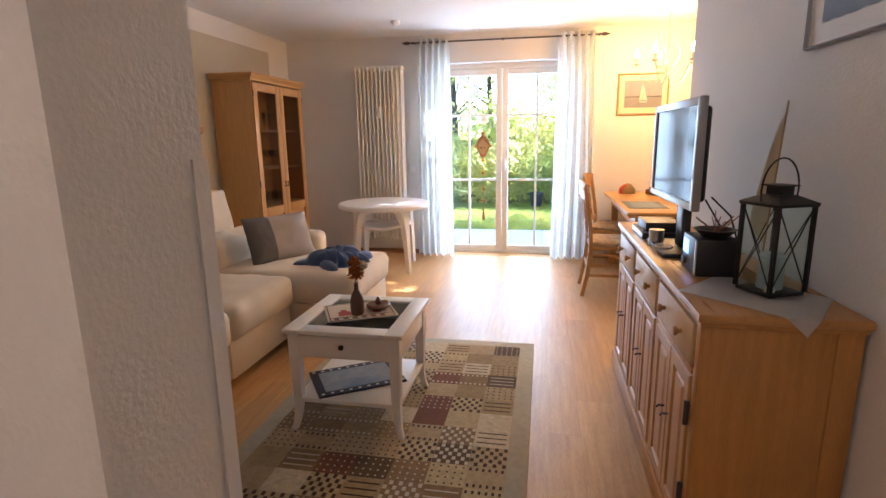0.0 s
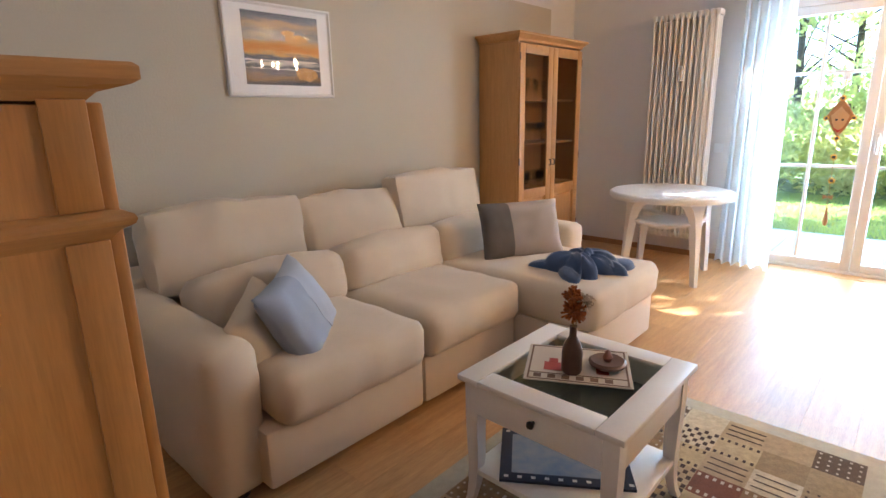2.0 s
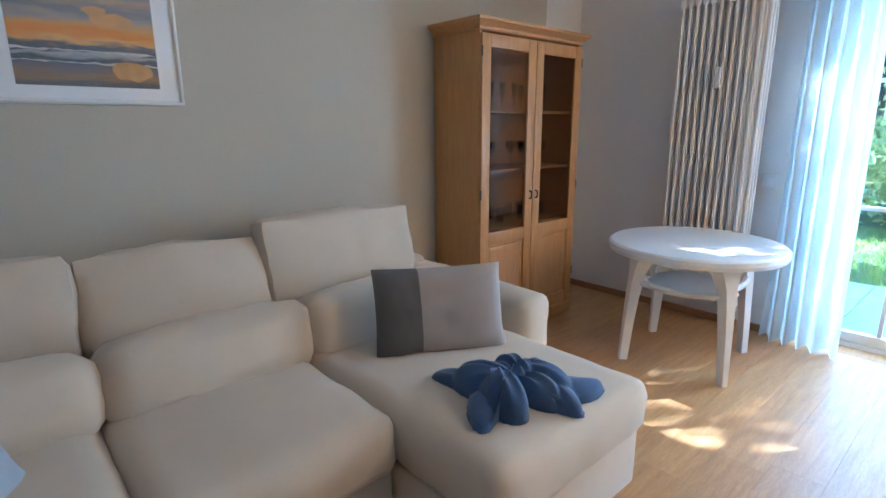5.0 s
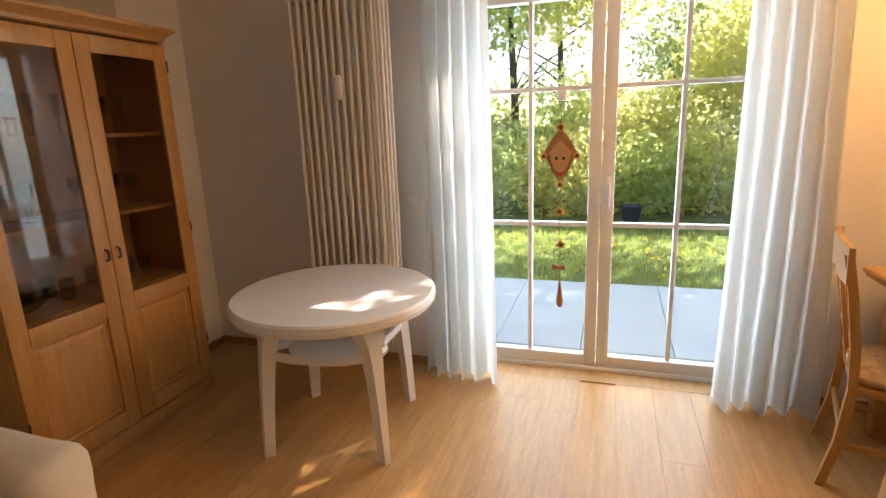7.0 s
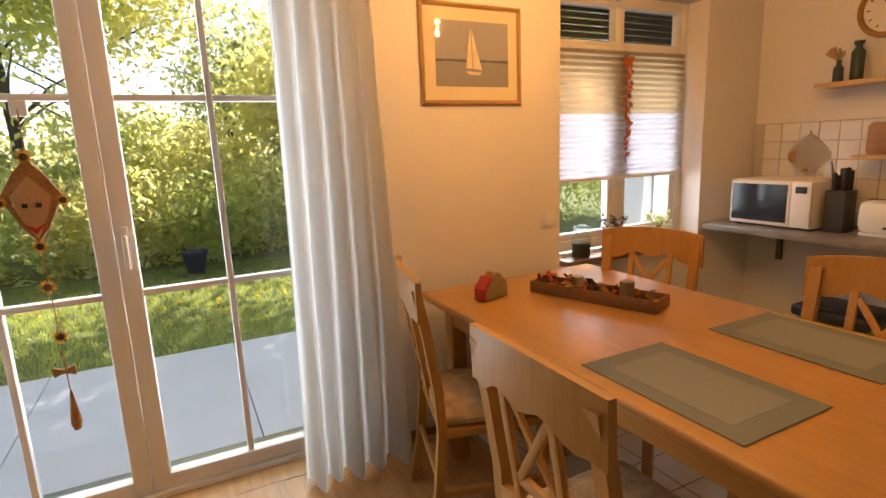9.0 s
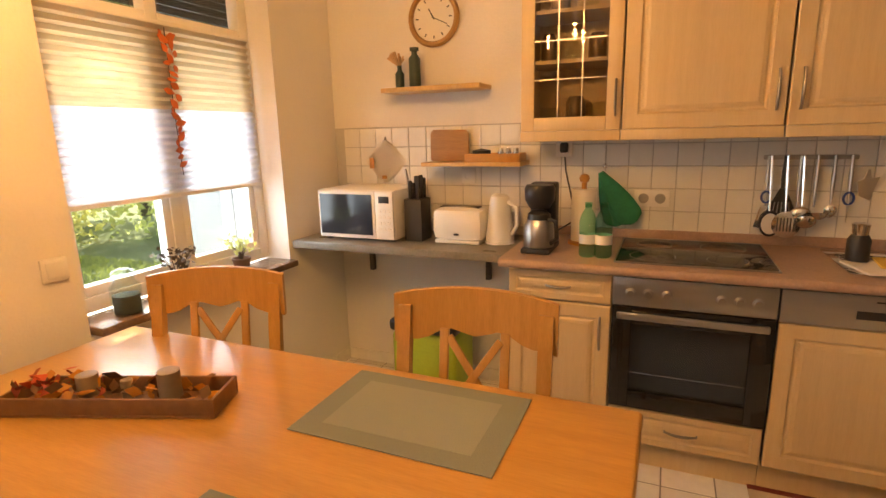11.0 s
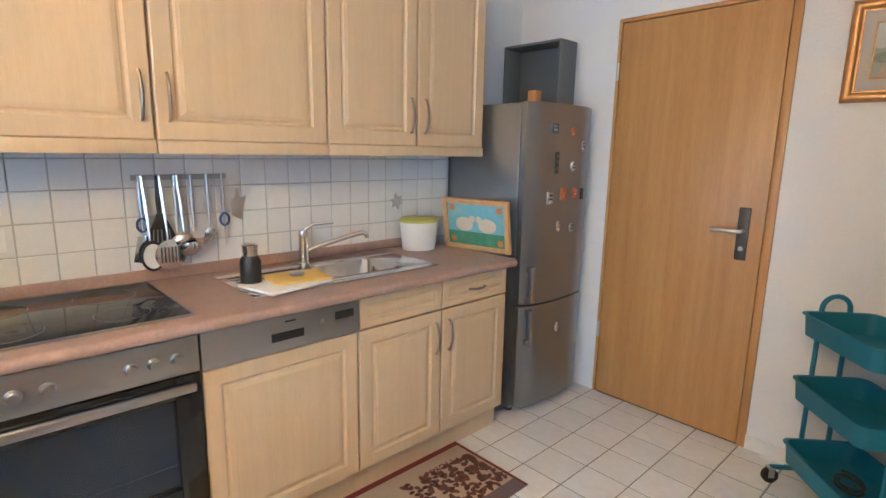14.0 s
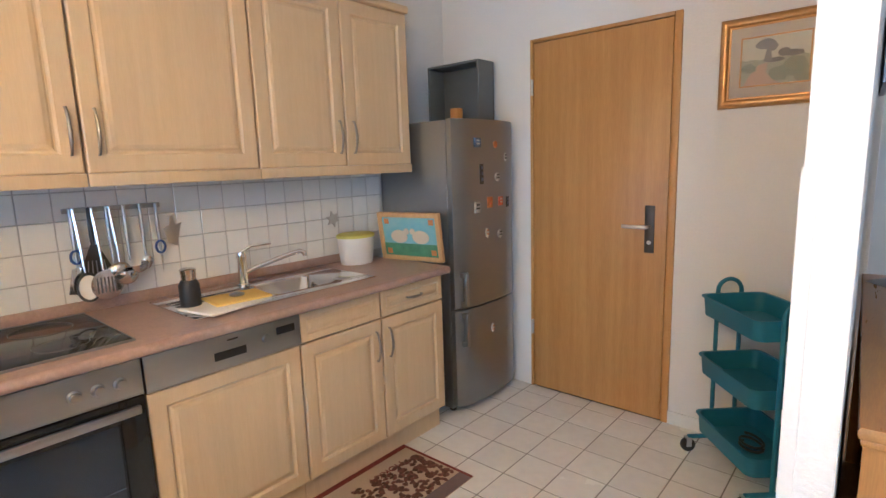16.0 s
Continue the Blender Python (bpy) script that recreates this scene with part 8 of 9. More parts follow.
def utensil_rail():
    r = thing("utensil_rail", "steel rail with many hanging steel and black utensils", "utensil rail", (4.22, 4.56, 1.29))
    part("rail", box(4.225, 4.236, 4.39, 4.735, 1.282, 1.302, 0.003), STEEL, r)
    heads = ("turner", "whisk", "skimmer", "ladle", "spoon", "scissors")
    for k, hd in enumerate(heads):
        y = 4.715 - k * 0.060
        part("hook", tube([(4.235, y, 1.295), (4.21, y, 1.295), (4.205, y, 1.305)], 0.003, 6), CHROME, r)
        u = part(hd, tube([(4.21, y, 1.30), (4.208, y, 1.20), (4.20, y, 1.08)], 0.006, 8, radii=[0.006, 0.009, 0.004]), STEEL if k != 1 else BLACK, r)
        if hd == "turner":
            part("blade", prism([(y - 0.02, 1.08), (y + 0.02, 1.08), (y + 0.04, 0.985), (y - 0.03, 0.97)], 4.195, 4.199, "x", bevel=0.001), CHROME, u)
        elif hd == "whisk":
            # black fan-shaped spatula with a slotted blade
            fan = [(y - 0.012, 1.16), (y + 0.012, 1.16), (y + 0.055, 1.06), (y + 0.04, 1.03), (y - 0.04, 1.03), (y - 0.055, 1.06)]
            part("fan_blade", prism(fan, 4.192, 4.198, "x", bevel=0.001), BLACK, u, "black slotted plastic blade")
            for q in range(5):
                part("slot", prism([(y - 0.026 + q * 0.013 - 0.0015, 1.10), (y - 0.026 + q * 0.013 + 0.0015, 1.10), (y - 0.032 + q * 0.016 + 0.002, 1.042), (y - 0.032 + q * 0.016 - 0.002, 1.042)], 4.190, 4.1925, "x"), STEEL, u)
        if k < 3:
            # a second tool on the same hook, hanging in front
            v = part("front_tool", tube([(4.204, y - 0.008, 1.30), (4.19, y - 0.012, 1.19), (4.178, y - 0.016, 1.05)], 0.006, 8, radii=[0.006, 0.008, 0.004]), CHROME, r)
            oval = [(y - 0.02 + 0.056 * math.cos(math.pi * q / 10) * (0.75 if k == 0 else 1), 1.005 + 0.058 * math.sin(math.pi * q / 10)) for q in range(20)]
            if k == 0:
                part("pan_slice", prism(oval, 4.170, 4.175, "x", bevel=0.001), BLACK, v, "black rimmed slice")
                part("slice_face", prism([(y - 0.02 + (p - y + 0.02) * 0.8, 1.005 + (z - 1.005) * 0.8) for p, z in oval], 4.166, 4.1702, "x"), WHITE, v)
            elif k == 1:
                part("slotted_spoon", prism(oval, 4.164, 4.169, "x", bevel=0.001), CHROME, v)
                for q in range(6):
                    part("slot", box(4.1625, 4.1642, y - 0.052 + q * 0.0125, y - 0.047 + q * 0.0125, 0.975, 1.035), IRON, v)
            else:
                bm = lathe([(0.0, 0.0), (0.02, 0.003), (0.038, 0.014), (0.045, 0.03), (0.042, 0.03), (0.033, 0.016), (0.0, 0.004)], (0, 0, 0), 20)
                bm.transform(Matrix.Translation((4.15, y - 0.03, 1.0)) @ Matrix.Rotation(radians(35), 4, "Y"))
                part("bowl", bm, CHROME, v)
        if hd in ("skimmer", "ladle"):
            bm = lathe([(0.0, 0.0), (0.02, 0.003), (0.038, 0.014), (0.045, 0.03), (0.042, 0.03), (0.033, 0.016), (0.0, 0.004)], (0, 0, 0), 20)
            bm.transform(Matrix.Translation((4.16, y - 0.01, 1.03)) @ Matrix.Rotation(radians(62 if hd == "skimmer" else 10), 4, "Y"))
            part("bowl", bm, CHROME, u)
        elif hd == "spoon":
            bm = lathe([(0.0, 0.0), (0.02, 0.003), (0.03, 0.012), (0.028, 0.012), (0.0, 0.004)], (0, 0, 0), 16, sy=0.8)
            bm.transform(Matrix.Translation((4.185, y, 1.06)) @ Matrix.Rotation(radians(75), 4, "Y"))
            part("bowl", bm, CHROME, u)
        else:
            part("grip", tube([(4.20, y + 0.018 * math.cos(2 * math.pi * i / 14), 1.12 + 0.025 * math.sin(2 * math.pi * i / 14)) for i in range(14)], 0.005, 6, closed=True), material("blue_grip", (0.03, 0.07, 0.25), 0.4), u)
            part("blade", prism([(y - 0.006, 1.10), (y + 0.006, 1.10), (y + 0.001, 1.01)], 4.197, 4.20, "x"), CHROME, u)
    d = thing("hanging_decoration", "small grey metal rabbit shaped wall hanger", "wall decor", (4.24, 4.35, 1.17))
    part("body", prism([(4.375, 1.13), (4.335, 1.11), (4.325, 1.17), (4.31, 1.21), (4.34, 1.20), (4.345, 1.24), (4.355, 1.24), (4.36, 1.20), (4.385, 1.19)], 4.226, 4.234, "x", bevel=0.002), NICKEL, d)


utensil_rail()


def sink_things():
    W0 = 0.9085
    s = thing("soap_bottle", "black soap dispenser with chrome top", "soap dispenser", (3.91, 4.44, W0))
    part("body", lathe([(0, 0), (0.036, 0), (0.038, 0.01), (0.038, 0.09), (0.028, 0.11), (0, 0.112)], (3.91, 4.44, W0), 20), BLACK, s)
    part("top", lathe([(0, 0.110), (0.026, 0.110), (0.028, 0.13), (0.03, 0.15), (0.02, 0.155), (0, 0.156)], (3.91, 4.44, W0), 18), CHROME, s)
    y = thing("yellow_cloths", "folded yellow and white dish cloths on the drainer", "cloth", (3.86, 4.30, W0))
    part("white_cloth", box(-0.10, 0.10, -0.14, 0.14, 0, 0.010, 0.004, m=Matrix.Translation((3.83, 4.34, W0)) @ Matrix.Rotation(radians(12), 4, "Z")), WHITE, y)
    part("yellow_cloth", box(-0.10, 0.10, -0.13, 0.13, 0.011, 0.022, 0.005, m=Matrix.Translation((3.86, 4.28, W0)) @ Matrix.Scale(0.85, 4) @ Matrix.Rotation(radians(-6), 4, "Z")), material("yellow_sponge_cloth", (0.72, 0.50, 0.12), 0.95, vary=0.08, grain=200, bump=0.4), y)
    part("plug", lathe([(0, 0), (0.028, 0), (0.03, 0.006), (0.01, 0.012), (0, 0.012)], (3.86, 4.28, W0 + 0.023), 16), STEEL, y)
    b = thing("food_bin", "white oval plastic bin with yellow green lid", "bin", (4.10, 3.40, 0.90))
    part("tub", lathe([(0, 0), (0.075, 0), (0.08, 0.01), (0.092, 0.145), (0, 0.145)], (4.11, 3.45, 0.901), 28, sy=1.15), PVC, b)
    part("lid", lathe([(0, 0.145), (0.095, 0.145), (0.095, 0.158), (0.08, 0.165), (0, 0.165)], (4.11, 3.45, 0.901), 28, sy=1.15), material("yellow_green_lid", (0.55, 0.55, 0.10), 0.45), b)
    t = thing("sheep_tray", "wooden framed tray printed with two white sheep", "tray", (4.0, 3.22, 0.90))
    m = Matrix.Translation((3.90, 3.215, 0.902)) @ Matrix.Rotation(radians(10), 4, "Z") @ Matrix.Rotation(radians(-9), 4, "X")
    def tp(name, bm, mt, label=""):
        bm.transform(m)
        return part(name, bm, mt, t, label, smooth=0)
    tp("frame", frame_ring(-0.20, 0.20, 0.0, 0.27, 0.025, -0.004, 0.024), PALE_PINE)
    tp("sky_print", box(-0.175, 0.175, 0.008, 0.012, 0.025, 0.245), paint("tray_blue", (0.15, 0.38, 0.46), (0.28, 0.50, 0.55)))
    tp("meadow_print", box(-0.175, 0.175, 0.012, 0.0135, 0.025, 0.095), paint("tray_green", (0.10, 0.28, 0.16)))
    for x in (-0.07, 0.07):
        tp("sheep_print", prism([(x + 0.055 * math.cos(2 * math.pi * i / 14), 0.135 + 0.038 * math.sin(2 * math.pi * i / 14)) for i in range(14)], 0.0135, 0.015, "y"), CREAM)
        s2 = -1 if x > 0 else 1
        tp("sheep_head", prism([(x + s2 * 0.05 + 0.018 * math.cos(2 * math.pi * i / 10), 0.165 + 0.018 * math.sin(2 * math.pi * i / 10)) for i in range(10)], 0.0135, 0.0155, "y"), CREAM)
    for x in (-0.16, 0.13):
        for z in (0.035, 0.205):
            tp("corner_print", box(x, x + 0.03, 0.0135, 0.015, z, z + 0.03), material("tray_orange", (0.55, 0.22, 0.06), 0.7))


sink_things()


def wall_things():
    c = thing("wall_clock", "round wooden wall clock with white face", "clock", (4.25, 6.315, 2.03))
    R = Matrix.Translation((4.248, 6.315, 2.03)) @ Matrix.Rotation(radians(-90), 4, "Y")
    def cp(name, bm, mt, label=""):
        bm.transform(R)
        return part(name, bm, mt, c, label)
    cp("rim", lathe([(0.118, 0), (0.145, 0.0), (0.148, 0.015), (0.138, 0.03), (0.125, 0.03), (0.118, 0.018), (0.118, 0.001)], (0, 0, 0), 48, caps=False), material("clock_wood", (0.40, 0.22, 0.08), 0.35, vary=0.2, grain=40))
    f = cp("face", lathe([(0, 0), (0.120, 0), (0.120, 0.012), (0, 0.012)], (0, 0, 0), 40), WHITE)
    for k in range(12):
        a = radians(30 * k)
        cp("hour_mark", box(-0.003, 0.003, 0.088, 0.104, 0.012, 0.0135, m=Matrix.Rotation(a, 4, "Z")), BLACK)
    cp("hour_hand", box(-0.003, 0.003, -0.01, 0.055, 0.014, 0.0155, m=Matrix.Rotation(radians(-60), 4, "Z")), BLACK)
    cp("minute_hand", box(-0.002, 0.002, -0.01, 0.085, 0.016, 0.0175, m=Matrix.Rotation(radians(155), 4, "Z")), BLACK)
    s = thing("wall_shelf", "narrow light wood wall shelf", "shelf", (4.15, 6.27, 1.66), "wall shelves")
    part("board", box(4.055, 4.247, 6.0, 6.555, 1.648, 1.672, 0.003), PALE_PINE, s)
    s2 = thing("wall_shelf", "narrow light wood wall shelf with a cutting board", "shelf", (4.15, 6.0, 1.26), "wall shelves")
    part("board", box(4.05, 4.236, 5.79, 6.33, 1.262, 1.282, 0.003), PALE_PINE, s2)
    DG = material("dark_green_bottle", (0.03, 0.055, 0.045), 0.35, vary=0.15)
    v = thing("bottle_vase", "small dark green bottle vase with dried flowers", "vase", (4.12, 6.48, 1.672), "bottle vases")
    part("bottle", lathe([(0, 0), (0.022, 0), (0.024, 0.008), (0.024, 0.075), (0.012, 0.09), (0.011, 0.11), (0.014, 0.115), (0, 0.112)], (4.13, 6.475, 1.673), 18), DG, v)
    rr = random.Random(3)
    bm = bmesh.new()
    for k in range(40):
        d = Vector((rr.gauss(0, 1), rr.gauss(0, 1), abs(rr.gauss(0.6, 0.7)))).normalized()
        e = Vector((4.13, 6.49, 1.82)) + d * rr.uniform(0.02, 0.05)
        tube([(4.13, 6.475, 1.78), e], 0.0012, 4, bm, radii=[0.001, 0.005])
    part("dried_flowers", bm, material("beige_dried_flower", (0.50, 0.33, 0.20), 0.95, island=0.3), v, smooth=0)
    v2 = thing("bottle_vase", "tall dark green bottle vase", "vase", (4.13, 6.385, 1.672), "bottle vases")
    part("bottle", lathe([(0, 0), (0.028, 0), (0.031, 0.01), (0.031, 0.145), (0.016, 0.165), (0.015, 0.18), (0.024, 0.185), (0.024, 0.20), (0, 0.20)], (4.13, 6.385, 1.673), 20), DG, v2)
    b = thing("cutting_board", "rounded wooden cutting board standing on the shelf", "cutting board", (4.22, 6.22, 1.283))
    bm = prism([(6.11 + a, 1.283 + z) for a, z in ((0.01, 0), (0.215, 0), (0.225, 0.01), (0.222, 0.15), (0.205, 0.168), (0.02, 0.165), (0.003, 0.15), (0, 0.01))], 0, 0.018, "x", bevel=0.003)
    bm.transform(Matrix.Translation((4.19, 0, 0)) )
    part("board", bm, material("oiled_board_wood", (0.36, 0.19, 0.08), 0.5, vary=0.2, scale=5, grain=40, stretch=(4, 0.6, 8)), b)
    t = thing("spice_crate", "small wooden crate with jars and glasses", "crate", (4.13, 5.88, 1.283))
    part("crate", boxes([(4.07, 4.20, 5.80, 6.09, 1.283, 1.289), (4.07, 4.078, 5.80, 6.09, 1.289, 1.325), (4.192, 4.20, 5.80, 6.09, 1.289, 1.325), (4.078, 4.192, 5.80, 5.808, 1.289, 1.325), (4.078, 4.192, 6.082, 6.09, 1.289, 1.325)], 0.001), PINE, t)
    part("dark_bowl", lathe([(0, 0), (0.03, 0), (0.05, 0.03), (0.048, 0.05), (0, 0.06)], (4.135, 6.02, 1.29), 18), BLACK, t)
    for y in (5.83, 5.87, 5.91):
        part("small_jar", lathe([(0, 0), (0.014, 0), (0.016, 0.04), (0.012, 0.06), (0, 0.06)], (4.12, y, 1.29), 12), CHROME, t)
    o = thing("oven_mitt_cloth", "white cloth with brown motifs on a wall hook", "cloth", (4.24, 6.6, 1.35))
    bm = bmesh.new()
    rows = []
    for i in range(11):
        v = i / 10
        rows.append([bm.verts.new((4.225 + 0.008 * math.sin(7 * u + 3 * v), 6.64 + (0.012 + 0.125 * (1 - abs(2 * v - 1)) ** 0.8) * (1 - 2 * u), 1.40 - 0.24 * v)) for u in (0, 0.2, 0.4, 0.6, 0.8, 1)])
    for p, q in zip(rows, rows[1:]):
        for j in range(5):
            bm.faces.new((p[j], p[j + 1], q[j + 1], q[j]))
    bmesh.ops.solidify(bm, geom=bm.faces[:], thickness=0.006)
    part("cloth", bm, material("white_cotton", (0.76, 0.72, 0.66), 0.95, vary=0.06, grain=200, bump=0.3), o, smooth=70)
    part("motif", box(4.212, 4.216, 6.71, 6.74, 1.24, 1.30, 0.0015), PINE, o)
    part("motif", box(4.212, 4.216, 6.63, 6.66, 1.18, 1.20, 0.0015), PINE, o)
    part("hook", lathe([(0, 0), (0.008, 0), (0.006, 0.02), (0, 0.022)], (4.238, 6.64, 1.40), 10), CHROME, o)
    for k, (y, z, n) in enumerate(((5.186, 1.099, 2), (6.127, 1.198, 1), (5.612, 1.339, 1), (3.503, 1.142, 1))):
        s = thing("wall_socket", "white wall socket on the kitchen tiles" if k < 3 else "dark star shaped hook on the tiles", "socket" if k < 3 else "hook", (4.25, y, z))
        if k < 3:
            part("plate", box(4.226, 4.234, y - 0.04 * n, y + 0.04 * n, z - 0.04, z + 0.04, 0.004), PVC, s)
            for q in range(n):
                yy = y + (q - (n - 1) / 2) * 0.075
                bm = lathe([(0.022, 0), (0.024, 0.004), (0.018, 0.004), (0.017, 0.001), (0, 0.001)], (0, 0, 0), 20)
                bm.transform(Matrix.Translation((4.2255, yy, z)) @ Matrix.Rotation(radians(-90), 4, "Y"))
                part("outlet", bm, PVC if k else STEEL, s)
        else:
            part("star", prism([(y + (0.045 if i % 2 == 0 else 0.022) * math.cos(math.pi * i / 6 + 0.3), z + (0.045 if i % 2 == 0 else 0.022) * math.sin(math.pi * i / 6 + 0.3)) for i in range(12)], 4.226, 4.234, "x", bevel=0.001), NICKEL, s)


wall_things()


def trolley():
    cx, cy = 2.29, 2.79
    T = material("teal_enamel", (0.03, 0.17, 0.27), 0.4, vary=0.05, bump=0.02)
    t = thing("kitchen_trolley", "teal metal trolley with three tray shelves on wheels", "trolley", (cx, cy, 0))
    R = Matrix.Translation((cx, cy, 0)) @ Matrix.Rotation(radians(-48), 4, "Z")
    L, W = 0.215, 0.145

    def rp(name, bm, mt, label="", parent=None, smooth=40):
        bm.transform(R)
        return part(name, bm, mt, parent or t, label, smooth)
    def ring(l, w, r, z):
        return [(sx * (l - r) + r * math.cos(radians(a0 + 90 * k / 4)), sy * (w - r) + r * math.sin(radians(a0 + 90 * k / 4)), z) for sx, sy, a0 in ((1, 1, 0), (-1, 1, 90), (-1, -1, 180), (1, -1, 270)) for k in range(5)]
    for z in (0.13, 0.42, 0.70):
        bm = bmesh.new()
        prof = [(L - 0.02, W - 0.02, z), (L - 0.006, W - 0.006, z + 0.004), (L, W, z + 0.085), (L + 0.008, W + 0.008, z + 0.087), (L + 0.008, W + 0.008, z + 0.092), (L - 0.004, W - 0.004, z + 0.092), (L - 0.012, W - 0.012, z + 0.006), (L - 0.03, W - 0.03, z + 0.004)]
        rows = [[bm.verts.new(p) for p in ring(l, w, 0.04, zz)] for l, w, zz in prof]
        for p, q in zip(rows, rows[1:]):
            for i in range(20):
                bm.faces.new((p[i], p[(i + 1) % 20], q[(i + 1) % 20], q[i]))
        bm.faces.new(rows[0])
        bm.faces.new(rows[-1])
        rp("tray", bm, T)
    for sx in (-1, 1):
        x = sx * (L + 0.018)
        pts = [(x, -0.055, 0.085), (x, -0.055, 0.80)] + [(x, 0.055 * math.cos(radians(180 - 180 * i / 10)), 0.80 + 0.055 * math.sin(radians(180 * i / 10))) for i in range(1, 10)] + [(x, 0.055, 0.80), (x, 0.055, 0.085)]
        rp("side_hoop", tube(pts, 0.010, 8), T)
        rp("foot_bar", tube([(x, -W - 0.02, 0.075), (x, W + 0.02, 0.075)], 0.011, 8), T)
        for sy in (-1, 1):
            bm = lathe([(0, -0.012), (0.032, -0.012), (0.034, -0.008), (0.034, 0.008), (0.032, 0.012), (0, 0.012)], (0, 0, 0), 20)
            bm.transform(Matrix.Translation((x, sy * (W + 0.02), 0.035)) @ Matrix.Rotation(radians(90), 4, "Y"))
            w = rp("wheel", bm, BLACK)
            rp("wheel_fork", boxes([(x - 0.018, x - 0.014, sy * (W + 0.02) - 0.012, sy * (W + 0.02) + 0.012, 0.03, 0.068), (x + 0.014, x + 0.018, sy * (W + 0.02) - 0.012, sy * (W + 0.02) + 0.012, 0.03, 0.068), (x - 0.018, x + 0.018, sy * (W + 0.02) - 0.012, sy * (W + 0.02) + 0.012, 0.068, 0.074)]), NICKEL, parent=w)
    solo("black_cable_coil", tube([(R @ Vector((0.06 * math.cos(i * 0.5), 0.04 * math.sin(i * 0.5), 0.145 + 0.0015 * i))) for i in range(26)], 0.006, 6), BLACK, "coiled black cable in the lowest trolley tray", "cable")


trolley()


def kitchen_mat():
    t = thing("coffee_mat", "kitchen mat printed with coffee beans and words", "mat", (3.4, 4.1, 0))
    x0, x1, y0, y1 = 3.26, 3.73, 3.545, 4.75
    part("mat", box(x0, x1, y0, y1, 0.001, 0.006, 0.002), material("beige_mat", (0.48, 0.38, 0.27), 0.8, vary=0.1, grain=200), t)
    RED = material("dark_red_band", (0.16, 0.025, 0.025), 0.8, vary=0.1)
    part("band", boxes([(x1 - 0.05, x1, y0, y1, 0.006, 0.0068), (x0, x1 - 0.05, y0, y0 + 0.015, 0.006, 0.0068)]), RED, t, smooth=0)
    part("grey_field", box(x0, x0 + 0.07, y0 + 0.015, y0 + 0.30, 0.006, 0.0068), material("grey_mat_field", (0.16, 0.12, 0.13), 0.8), t, smooth=0)
    rr = random.Random(9)
    bean = material("bean_print", (0.10, 0.035, 0.025), 0.6, vary=0.3, scale=60, island=0.5)
    bm = bmesh.new()
    for k in range(230):
        x, y, a = rr.uniform(x0 + 0.08, x1 - 0.13), rr.uniform(y0 + 0.03, y0 + 0.42), rr.uniform(0, 6.28)
        m = Matrix.Translation((x, y, 0.0062)) @ Matrix.Rotation(a, 4, "Z")
        b2 = [m @ Vector((0.016 * math.cos(2 * math.pi * i / 8), 0.010 * math.sin(2 * math.pi * i / 8), 0)) for i in range(8)]
        lo = [bm.verts.new(p) for p in b2]
        hi = [bm.verts.new((p.x * 0.7 + x * 0.3, p.y * 0.7 + y * 0.3, 0.0085 + 0.00001 * k)) for p in b2]
        for i in range(8):
            bm.faces.new((lo[i], lo[(i + 1) % 8], hi[(i + 1) % 8], hi[i]))
        bm.faces.new(hi)
    part("bean_print", bm, bean, t, smooth=0)
    for txt, y, sz in (("MOKKA", y0 + 0.22, 0.055), ("CAPPUCCINO", y0 + 0.80, 0.055)):
        cu = bpy.data.curves.new("mat_word", "FONT")
        cu.body, cu.size, cu.align_x, cu.extrude = txt, sz, "CENTER", 0.0006
        o = new("mat_word", cu)
        o.parent = t
        o.matrix_basis = Matrix.Translation((x1 - 0.115 - 3.4, y - 4.1, 0.0068)) @ Matrix.Rotation(radians(90), 4, "Z")
        cu.materials.append(RED)


kitchen_mat()
GOLD = material("gilt_frame", (0.48, 0.26, 0.08), 0.32, metal=0.6, vary=0.2, scale=8, grain=60)
gp = wall_picture("landscape_painting", "gold framed small landscape painting", 2.50, 2.131, 2.565, 1.632, 2.024, 0.045, GOLD, material("grey_linen_mount", (0.50, 0.45, 0.40), 0.9, vary=0.05, grain=200),
                  [("sky", paint("painting_sky", (0.48, 0.50, 0.46), (0.56, 0.53, 0.46)), [FULL]),
                   ("hill", paint("painting_hill", (0.27, 0.30, 0.26), (0.36, 0.36, 0.31)), [strip(0.3, 0.55, 0.03, 21), strip(0.0, 0.35, 0.01, 22)]),
                   ("path", paint("painting_path", (0.46, 0.32, 0.25), (0.38, 0.30, 0.24)), [[(0.42, 0.0), (0.95, 0.0), (0.88, 0.2), (0.74, 0.42), (0.60, 0.46), (0.62, 0.25)]]),
                   ("bush", paint("painting_bush", (0.17, 0.22, 0.19), (0.25, 0.27, 0.20)), [blob(0.2, 0.34, 0.2, 0.2, seed=4), blob(0.42, 0.2, 0.16, 0.16, seed=5), blob(0.88, 0.36, 0.12, 0.1, seed=15), blob(0.1, 0.1, 0.12, 0.12, seed=16)]),
                   ("dark_bush", paint("painting_dark_bush", (0.11, 0.10, 0.12), (0.17, 0.16, 0.17)), [blob(0.24, 0.60, 0.17, 0.07, seed=7), blob(0.37, 0.64, 0.10, 0.09, seed=8), blob(0.5, 0.5, 0.14, 0.05, seed=17)]),
                   ("tree", paint("painting_tree", (0.15, 0.15, 0.17), (0.22, 0.22, 0.21)), [blob(0.64, 0.84, 0.15, 0.11, seed=6), blob(0.55, 0.78, 0.09, 0.09, seed=9), [(0.54, 0.48), (0.66, 0.48), (0.62, 0.80), (0.57, 0.80)]])],
                  "y", 1, (2.215, 2.475, 1.725, 1.93), depth=0.028)
